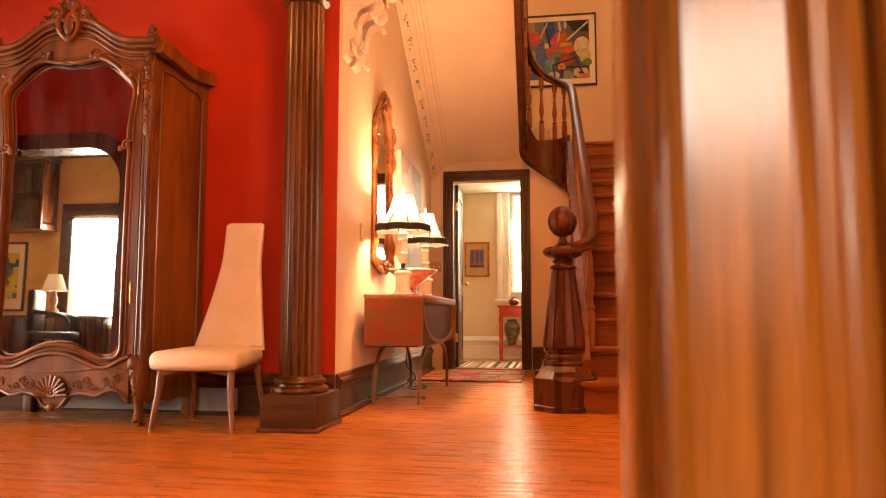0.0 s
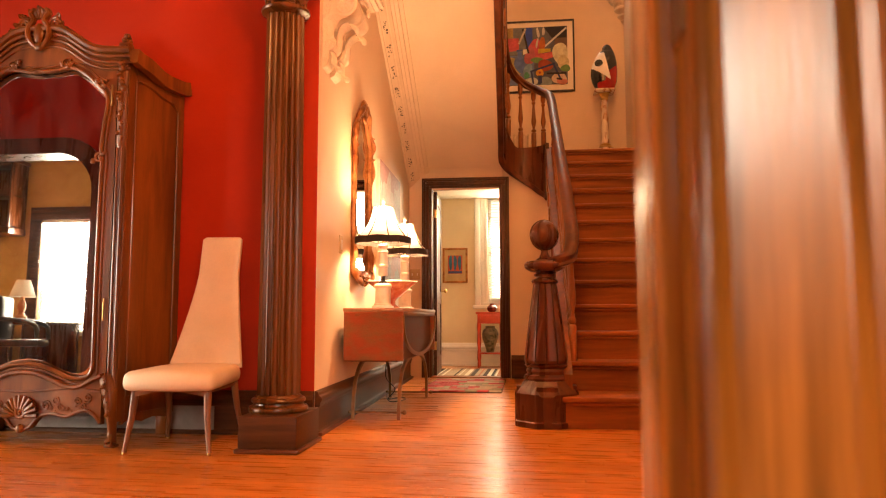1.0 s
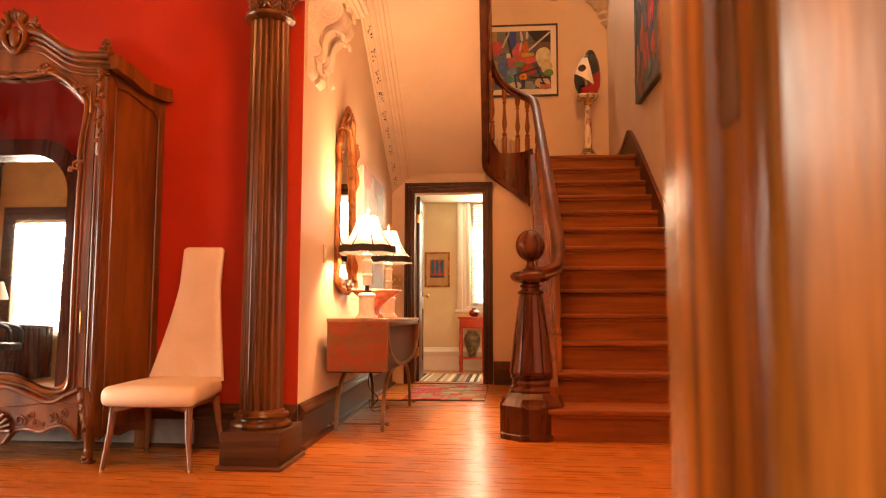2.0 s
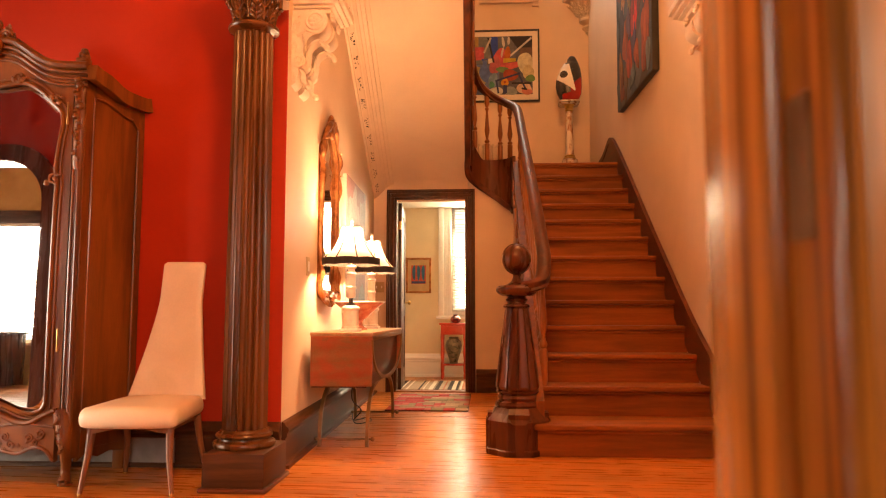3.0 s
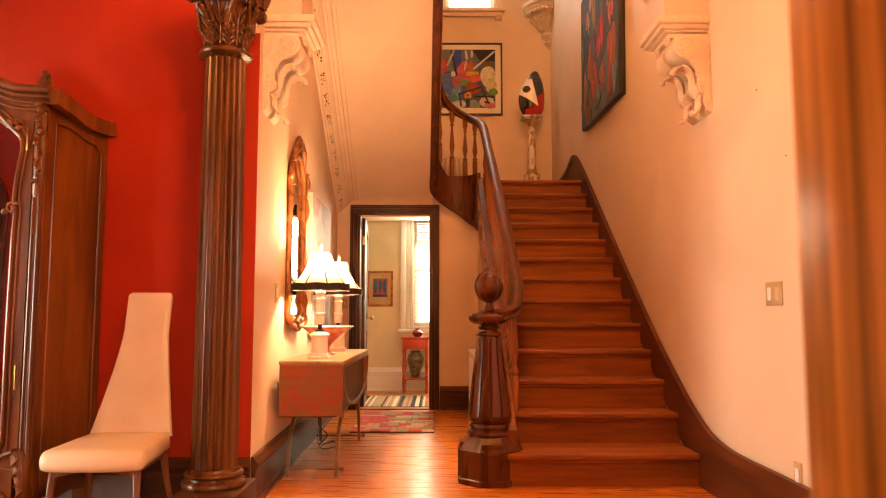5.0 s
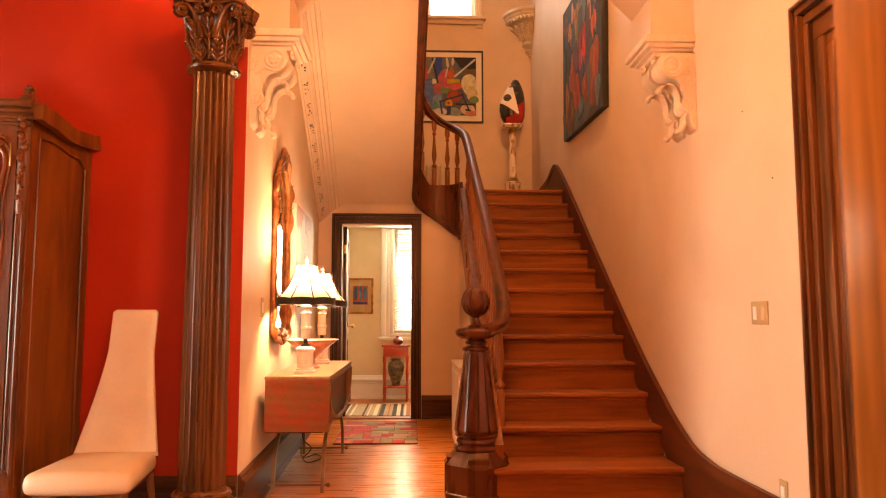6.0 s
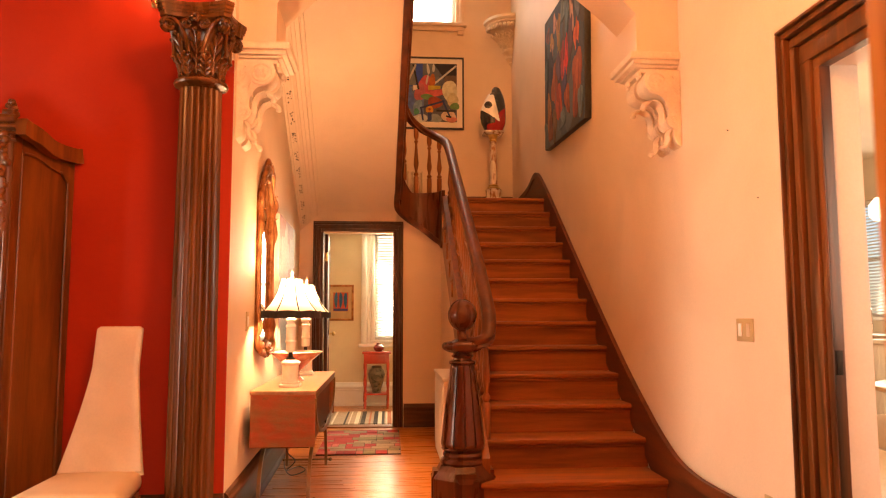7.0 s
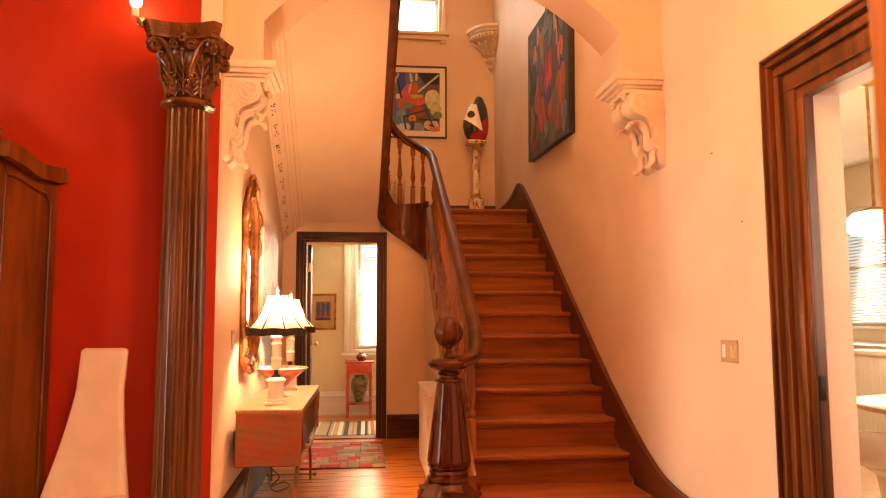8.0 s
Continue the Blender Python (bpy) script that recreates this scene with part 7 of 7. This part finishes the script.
# ---- landing ----
ped = thing("pedestal", "slender veined marble pedestal with gilt collars", "pedestal", (3.10, 1.50, LAND))
part("base", octagon([(0.115, 0.0), (0.115, 0.09), (0.100, 0.12), (0.100, 0.36), (0.108, 0.375), (0.075, 0.395)]), MARBLE, ped)
part("lower_collar", L([(0.075, 0.393), (0.080, 0.405), (0.058, 0.418), (0.066, 0.432), (0.045, 0.450)], 24), BRASS, ped)
part("shaft", L([(0.048, 0.448), (0.046, 0.70), (0.042, 1.00)], 28), MARBLE, ped)
part("upper_collar", L([(0.040, 0.998), (0.052, 1.01), (0.045, 1.03), (0.060, 1.07), (0.075, 1.10)], 24), BRASS, ped)
part("top_slab", B((-0.125, 0.125, -0.125, 0.125, 1.10, 1.125), (-0.105, 0.105, -0.105, 0.105, 1.085, 1.10), bev=0.006), MARBLE, ped)
scu = thing("sculpture", "glossy abstract sculpture in red, black and white lacquer", "sculpture", (3.10, 1.50, LAND + 1.125))
def drop(u, v):
    """Which lacquer covers the rounded form at u across and v up."""
    if (u + 0.42) ** 2 / 0.085 + (v - 0.565) ** 2 / 0.0068 < 1:
        return "black_spot"
    if u < 0.62 - 0.77 * v - 0.24 * (v > 0.80) and v > 0.285 - 0.19 * u:
        return "white_lobe"
    if (u > 0.10 and v < 0.30 + 0.24 * u) or (u > -0.52 and v < 0.17 + 0.05 * u):
        return "red_lobe"
    return "black_lobe" if v > 0.40 and u > -0.3 else "dark_lobe"


lobes = {n: bmesh.new() for n in ("white_lobe", "black_lobe", "red_lobe", "dark_lobe", "black_spot")}
NV, NA = 110, 96
LEFT = [(0.0, -0.075), (0.06, -0.115), (0.18, -0.150), (0.32, -0.165), (0.46, -0.160), (0.60, -0.130), (0.72, -0.098), (0.82, -0.060), (0.86, -0.020), (0.93, -0.010), (0.98, 0.010), (1.0, 0.040)]
RIGHT = [(0.0, 0.085), (0.06, 0.130), (0.18, 0.158), (0.32, 0.165), (0.46, 0.166), (0.60, 0.160), (0.72, 0.148), (0.82, 0.128), (0.90, 0.108), (0.95, 0.092), (0.98, 0.078), (1.0, 0.042)]


def side_at(table, v):
    for (a, p), (b, q) in zip(table, table[1:]):
        if v <= b:
            return p + (q - p) * (v - a) / (b - a)
    return table[-1][1]


def skin(iv, ia):
    v, a = iv / NV, 2 * math.pi * ia / NA
    lo, hi = side_at(LEFT, v), side_at(RIGHT, v)
    r = (hi - lo) / 2
    return ((hi + lo) / 2 + r * math.cos(a), 0.60 * r * math.sin(a), 0.600 * v)
for iv in range(NV):
    for ia in range(NA):
        v, a = (iv + 0.5) / NV, 2 * math.pi * (ia + 0.5) / NA
        u = (skin(iv, ia)[0] + skin(iv + 1, ia + 1)[0]) / 2 / 0.165
        q = [skin(iv, ia), skin(iv, ia + 1), skin(iv + 1, ia + 1), skin(iv + 1, ia)]
        if iv == 0:
            q = [q[0], q[2], q[3]]
        elif iv == NV - 1:
            q = q[:3]
        bm = lobes[drop(u, v)]
        bm.faces.new([bm.verts.new(p) for p in q])
for n, m in (("white_lobe", GLOSSWHT), ("black_lobe", GLOSSBLK), ("red_lobe", GLOSSRED), ("dark_lobe", GLOSSBLK), ("black_spot", GLOSSBLK)):
    bmesh.ops.remove_doubles(lobes[n], verts=list(lobes[n].verts), dist=0.0001)
    bmesh.ops.recalc_face_normals(lobes[n], faces=list(lobes[n].faces))
    part(n, lobes[n], m, scu)

rad = thing("radiator", "cream cast-iron column radiator on the landing", "radiator", (1.72, 1.74, LAND))
for i in range(9):
    x = i * 0.06
    bm = bmesh.new()
    for yy in (-0.05, 0.0, 0.05):
        add_sweep(bm, [(x, yy, 0.05), (x, yy, 0.62)], circle(0.012, 8))
    add_sweep(bm, [(x, -0.06, 0.63), (x, 0.06, 0.63)], circle(0.017, 8))
    add_sweep(bm, [(x, -0.06, 0.06), (x, 0.06, 0.06)], circle(0.017, 8))
    if i in (0, 8):
        add_sweep(bm, [(x, 0, 0.0), (x, 0, 0.06)], circle(0.02, 8))
    part("radiator_section", bm, SWITCH, rad)
brk = thing("wall_bracket", "carved cream plaster corner shelf bracket", "bracket", (RX - 0.001, 1.869, 4.46))
def quarter(prof, n=14):
    bm = bmesh.new()
    rows = []
    for r, z in prof:
        rows.append([bm.verts.new((-r * math.cos(a), -r * math.sin(a), z)) for a in [math.pi / 2 * i / n for i in range(n + 1)]] + [bm.verts.new((0, 0, z))])
    for p, q in zip(rows, rows[1:]):
        for i in range(n + 2):
            j = (i + 1) % (n + 2)
            bm.faces.new((p[i], p[j], q[j], q[i]))
    bm.faces.new(rows[0][::-1]); bm.faces.new(rows[-1])
    return bm
part("shelf_moulding", quarter([(0.315, 0.505), (0.340, 0.512), (0.348, 0.530), (0.335, 0.540), (0.352, 0.552), (0.372, 0.566), (0.376, 0.600), (0.360, 0.606)]), PLASTER, brk)
part("bell", quarter([(0.105, 0.225), (0.120, 0.29), (0.170, 0.37), (0.235, 0.43), (0.265, 0.455), (0.300, 0.462), (0.315, 0.505)]), PLASTER, brk)
part("drop", quarter([(0.004, 0.0), (0.022, 0.030), (0.040, 0.045), (0.030, 0.060), (0.062, 0.078), (0.080, 0.105), (0.076, 0.125), (0.056, 0.135), (0.060, 0.146), (0.098, 0.165), (0.118, 0.190), (0.118, 0.215), (0.105, 0.225)]), PLASTER, brk)
for i in range(4):
    a = math.pi / 2 * (i + 0.5) / 4
    bm = bmesh.new()
    add_frond(bm, (-0.118 * math.cos(a), -0.118 * math.sin(a), 0.25), (-0.62 * math.cos(a), -0.62 * math.sin(a), 1), (-math.sin(a), math.cos(a), 0), (-math.cos(a), -math.sin(a), -0.4), 0.21, 0.052, 0.05)
    part("leaf", bm, PLASTER, brk)
for i in range(9):
    a = math.pi / 2 * (i + 0.5) / 9
    bm = bmesh.new()
    add_ball(bm, (-0.318 * math.cos(a), -0.318 * math.sin(a), 0.482), 0.026, 1, 1, 1.15, 8)
    part("egg", bm, PLASTER, brk)

# ---- lamps of the hall ----
cl = thing("ceiling_light", "opal glass globe light hanging on a brass rod", "lamp", (1.9, -5.9, 3.6))
part("canopy", L([(0.07, 0.0), (0.06, -0.03), (0.015, -0.04)], 24), BRASS, cl)
part("rod", tube([(0, 0, -0.03), (0, 0, -0.56)], 0.010, 8), BRASS, cl)
bm = bmesh.new()
add_ball(bm, (0, 0, -0.65), 0.11, 1, 1, 1, 28)
part("opal_glass", bm, OPAL, cl).visible_shadow = False
sc = thing("wall_sconce", "small brass wall sconce with a bare lit bulb", "lamp", (0.54, -3.72, 2.71))
part("backplate", L([(0.022, 0.0), (0.025, 0.008), (0.012, 0.016)], 20, (0, -0.001, 0.055), turn=Matrix.Rotation(math.pi / 2, 4, "X")), BRASS, sc)
part("arm", tube(smooth_path([(0, -0.01, 0.055), (0, -0.06, 0.048), (0, -0.09, 0.045), (0, -0.10, 0.055)], 6), 0.007, 8), BRASS, sc)
part("socket", L([(0.014, 0.04), (0.018, 0.045), (0.018, 0.085), (0.012, 0.09)], 16, (0, -0.10, 0)), ALABASTER, sc)
bm = bmesh.new()
add_ball(bm, (0, -0.10, 0.125), 0.030, 1, 1, 1.2, 16)
part("bulb", bm, BULB, sc).visible_shadow = False


# made-up pendant out of view, a body for the stairwell fill
sl = thing("stairwell_pendant", "small opal globe pendant added out of view high in the stairwell", "lamp", (2.75, -2.9, 6.6))
part("canopy", L([(0.06, 0.0), (0.05, -0.03), (0.015, -0.04)], 20), BRASS, sl)
part("rod", tube([(0, 0, -0.03), (0, 0, -1.62)], 0.008, 8), BRASS, sl)
bm = bmesh.new()
add_ball(bm, (0, 0, -1.70), 0.10, 1, 1, 1, 24)
part("opal_glass", bm, OPAL, sl).visible_shadow = False

# ---- kitchen ----
pl = thing("pendant_lamp", "lit opal glass pendant lamp on a brass rod", "lamp", (5.52, -2.5, 3.0))
part("rod", tube([(0, 0, 0), (0, 0, -0.98)], 0.012, 8), BRASS, pl)
part("canopy", L([(0.06, 0.0), (0.05, -0.03), (0.015, -0.04)], 20), BRASS, pl)
part("holder", L([(0.02, -0.96), (0.07, -0.98), (0.075, -0.995)], 24), BRASS, pl)
part("glass_bowl", L([(0.07, -0.995), (0.15, -1.01), (0.19, -1.06), (0.19, -1.14), (0.16, -1.17), (0.0, -1.18)], 32), OPAL, pl, "glowing opal glass bowl").visible_shadow = False
kt = thing("kitchen_table", "pale round kitchen table", "table", (4.95, -4.0, 0))
part("tabletop", L([(0.60, 0.715), (0.62, 0.725), (0.62, 0.740), (0.61, 0.745)], 48), MAPLE, kt)
part("pedestal", L([(0.30, 0.0), (0.28, 0.02), (0.07, 0.06), (0.05, 0.40), (0.09, 0.70), (0.20, 0.715)], 32), WHITE, kt)
def tulip(x, y, rz):
    e = thing("kitchen_chair", "white moulded shell chair with a red seat cushion", "chair", (x, y, 0), "kitchen chairs")
    part("base", L([(0.24, 0.0), (0.22, 0.012), (0.05, 0.05), (0.035, 0.20), (0.06, 0.36), (0.12, 0.40)], 32), GLOSSWHT, e)
    bm = bmesh.new()
    rows = []
    for i in range(9):
        t = i / 8
        ring = []
        for j in range(24):
            a = 2 * math.pi * j / 24
            back = 0.5 + 0.5 * math.sin(a)
            r = 0.12 + 0.13 * math.sin(t * 1.57)
            z = 0.40 + 0.05 * t + t ** 2 * (0.05 + 0.12 * back ** 1.5)
            ring.append(bm.verts.new((r * math.cos(a), r * math.sin(a) + 0.04 * t * back, z)))
        rows.append(ring)
    for p, q in zip(rows, rows[1:]):
        for j in range(24):
            k = (j + 1) % 24
            bm.faces.new((p[j], p[k], q[k], q[j]))
    bm.faces.new(rows[0])
    sh = part("shell", bm, GLOSSWHT, e)
    sh.modifiers.new("thickness", "SOLIDIFY").thickness = 0.012
    bm = bmesh.new()
    add_ball(bm, (0, 0.0, 0.490), 1, 0.215, 0.215, 0.050, 24)
    part("cushion", bm, surface("red_cushion_cloth", (0.40, 0.02, 0.015), (0.50, 0.035, 0.02), 0.8, 8, fine=90, bump=0.2), e, "red seat cushion")
    e.rotation_euler = (0, 0, rz)
    return e
tulip(4.53, -3.81, 2.4)
kc = thing("kitchen_cabinet", "pale maple kitchen base cabinet with a panelled door", "cabinet", (7.15, 0.2, 0))
part("body", B((-0.30, 0.345, -1.3, 1.6, 0.10, 0.88), bev=0.004), MAPLE, kc)
part("plinth", B((-0.24, 0.345, -1.3, 1.6, 0.0, 0.10)), BLACK, kc)
for i in range(5):
    part("door", B((-0.318, -0.301, -1.28 + i * 0.57, -0.75 + i * 0.57, 0.13, 0.70), bev=0.005), MAPLE, kc)
    part("drawer", B((-0.318, -0.301, -1.28 + i * 0.57, -0.75 + i * 0.57, 0.72, 0.86), bev=0.005), MAPLE, kc)
tagged(part("worktop", B((6.82, 7.497, -1.12, 1.82, 0.882, 0.92), bev=0.006), surface("pale_worktop", (0.5, 0.42, 0.33), (0.6, 0.52, 0.42), 0.3, 20)), "pale kitchen worktop on the cabinets", "worktop")
tagged(part("tap", tube(smooth_path([(7.35, 0.5, 0.92), (7.35, 0.5, 1.12), (7.30, 0.45, 1.20), (7.18, 0.40, 1.19), (7.15, 0.39, 1.12)], 6), 0.012, 10), glassy("chrome", (0.8, 0.8, 0.8), 0.12, 0, 1.0)), "curved chrome kitchen tap", "tap")
wp = thing("beadboard_panel", "white beadboard peninsula panel", "panel", (6.3, -0.9, 0))
for i in range(14):
    part("board", B((-0.012, 0.0, -0.7 + i * 0.05, -0.653 + i * 0.05, 0.0, 0.86), bev=0.003), WHITE, wp)
part("cap", B((-0.03, 0.30, -0.72, 0.02, 0.86, 0.90), bev=0.006), WHITE, wp)

# ---- study, seen in the wardrobe mirror and behind the camera ----
desk = thing("desk", "dark wooden writing desk below the study window", "desk", (-5.2, -10.45, 0))
part("desktop", B((-0.75, 0.75, -0.38, 0.38, 0.725, 0.755), bev=0.006), MAHOG_X, desk)
for sx in (-1, 1):
    part("pedestal", B((sx * 0.52 - 0.21, sx * 0.52 + 0.21, -0.34, 0.34, 0.02, 0.725), bev=0.006), MAHOG, desk)
    for i in range(3):
        part("drawer", B((sx * 0.52 - 0.18, sx * 0.52 + 0.18, 0.338, 0.352, 0.08 + i * 0.21, 0.27 + i * 0.21), bev=0.005), MAHOG, desk)
dl = thing("desk_lamp", "amber desk lamp with a pleated cream shade", "lamp", (-5.05, -10.30, 0.755))
part("base", L([(0.075, 0.0), (0.075, 0.09), (0.05, 0.10), (0.035, 0.14), (0.055, 0.20), (0.055, 0.25), (0.03, 0.31), (0.02, 0.36)], 24), surface("amber_ceramic", (0.42, 0.16, 0.04), (0.55, 0.24, 0.07), 0.3, 8, coat=0.4), dl)
part("shade", L([(0.17, 0.36), (0.165, 0.37), (0.09, 0.60), (0.085, 0.60)], 32), SHADE, dl)
oc = thing("desk_chair", "black leather swivel armchair at the desk", "chair", (-4.55, -9.7, 0))
part("seat", B((-0.26, 0.26, -0.26, 0.26, 0.42, 0.52), bev=0.04), LEATHER, oc)
part("backrest", B((-0.25, 0.25, 0.20, 0.30, 0.52, 1.08), bev=0.04), LEATHER, oc)
for sx in (-1, 1):
    part("armrest", tube(smooth_path([(sx * 0.28, 0.22, 0.78), (sx * 0.29, 0.0, 0.76), (sx * 0.29, -0.2, 0.70), (sx * 0.27, -0.24, 0.52)], 5), 0.03, 8), LEATHER, oc)
part("column", L([(0.03, 0.06), (0.03, 0.42)], 12), IRON, oc)
for i in range(5):
    a = 2 * math.pi * i / 5
    part("foot", tube([(0, 0, 0.08), (0.30 * math.cos(a), 0.30 * math.sin(a), 0.03)], 0.03, 8), IRON, oc)
oc.rotation_euler = (0, 0, 1.2)
wc = thing("wall_cabinet", "dark glazed wall cabinet high on the study wall", "cabinet", (-6.2, -10.86, 2.2))
part("back", B((-0.55, 0.55, -0.185, -0.17, 0, 1.0)), MAHOG, wc)
for i in range(3):
    part("shelf", B((-0.55, 0.55, -0.17, 0.15, 0.0 + i * 0.48, 0.03 + i * 0.48), bev=0.003), MAHOG_X, wc)
for x in (-0.55, -0.02, 0.51):
    part("stile", B((x, x + 0.04, 0.13, 0.17, 0.0, 1.0), bev=0.004), MAHOG, wc)
for x in (-0.55, 0.53):
    part("side_panel", B((x, x + 0.02, -0.17, 0.13, 0.0, 1.0)), MAHOG, wc)
part("cornice", B((-0.58, 0.58, -0.185, 0.20, 1.0, 1.06), bev=0.01), MAHOG_X, wc)
part("lower_rail", B((-0.57, 0.57, -0.185, 0.19, -0.10, 0.0), bev=0.01), MAHOG_X, wc)
yp = thing("study_picture", "framed yellow and blue abstract print", "picture")
frame_parts(yp, "x", -6.75, -6.12, 0.85, 1.95, -11.049, 1, 0.03, 0.03, BLACK)
part("mount", B((-6.73, -6.14, -11.045, -11.035, 0.87, 1.93)), MATBOARD, yp)
part("print", B((-6.62, -6.25, -11.034, -11.030, 1.05, 1.78)), canvas("yellow_print", [(0.60, 0.50, 0.03), (0.55, 0.50, 0.06), (0.10, 0.20, 0.10), (0.05, 0.08, 0.25), (0.60, 0.52, 0.05)], 6, 0), yp)
structure("study_beam", B((-7.2, -4.0, -11.05, -10.2, 3.3, 3.6)), MAHOG_X, "dark wooden study ceiling beam", "beam")


# ---- floor boards, laid across the hall ----
BW = 0.058
rr = random.Random(9)
floor_ob = bpy.data.objects["floor"]
shapes = {}


def board_mesh(w):
    key = round(w, 2)
    if key not in shapes:
        bm = B((-w / 2 + 0.0004, w / 2 - 0.0004, -BW / 2 + 0.0005, BW / 2 - 0.0005, -0.012, 0.0), bev=0.0005)
        me = bpy.data.meshes.new("floor_board")
        bm.to_mesh(me)
        bm.free()
        me.materials.append(OAK)
        shapes[key] = me
    return shapes[key]


rest_v, rest_f = [], []
count = 0
y = -6.9
while y < -0.03:
    x0, x1 = (-3.6, RX) if y < -3.72 else (0.9, 2.36 if y > -3.3 else RX)
    x = x0 - rr.uniform(0, 1.4)
    while x < x1:
        w = rr.choice((0.6, 0.8, 1.0, 1.2, 1.5))
        a, b = max(x, x0), min(x + w, x1)
        if b - a > 0.05:
            near = -5.45 < y < -2.4 and b > 0.0
            if near and count < 300:
                ob = new("floor_board", board_mesh(b - a))
                ob.location = ((a + b) / 2, y + BW / 2, rr.uniform(-0.0004, 0.0))
                ob.parent = floor_ob
                count += 1
            else:
                k = len(rest_v)
                g = 0.0006
                zz = rr.uniform(-0.0004, 0.0)
                for zt in (-0.011, zz):
                    rest_v += [(a + g, y + g, zt), (b - g, y + g, zt), (b - g, y + BW - g, zt), (a + g, y + BW - g, zt)]
                rest_f += [(k + 4, k + 5, k + 6, k + 7), (k, k + 1, k + 5, k + 4), (k + 1, k + 2, k + 6, k + 5), (k + 2, k + 3, k + 7, k + 6), (k + 3, k, k + 4, k + 7)]
        x += w
    y += BW
y = -11.0
while y < -6.95:
    k = len(rest_v)
    for zt in (-0.011, 0.0):
        rest_v += [(-7.2, y + 0.0003, zt), (3.7, y + 0.0003, zt), (3.7, y + BW - 0.0003, zt), (-7.2, y + BW - 0.0003, zt)]
    rest_f += [(k + 4, k + 5, k + 6, k + 7), (k, k + 1, k + 5, k + 4), (k + 1, k + 2, k + 6, k + 5), (k + 2, k + 3, k + 7, k + 6), (k + 3, k, k + 4, k + 7)]
    y += BW
me = bpy.data.meshes.new("floor_boards")
me.from_pydata(rest_v, [], rest_f)
me.materials.append(OAK)
fb = new("floor_boards", me)
fb.parent = floor_ob
fb["kind"] = "stuff"
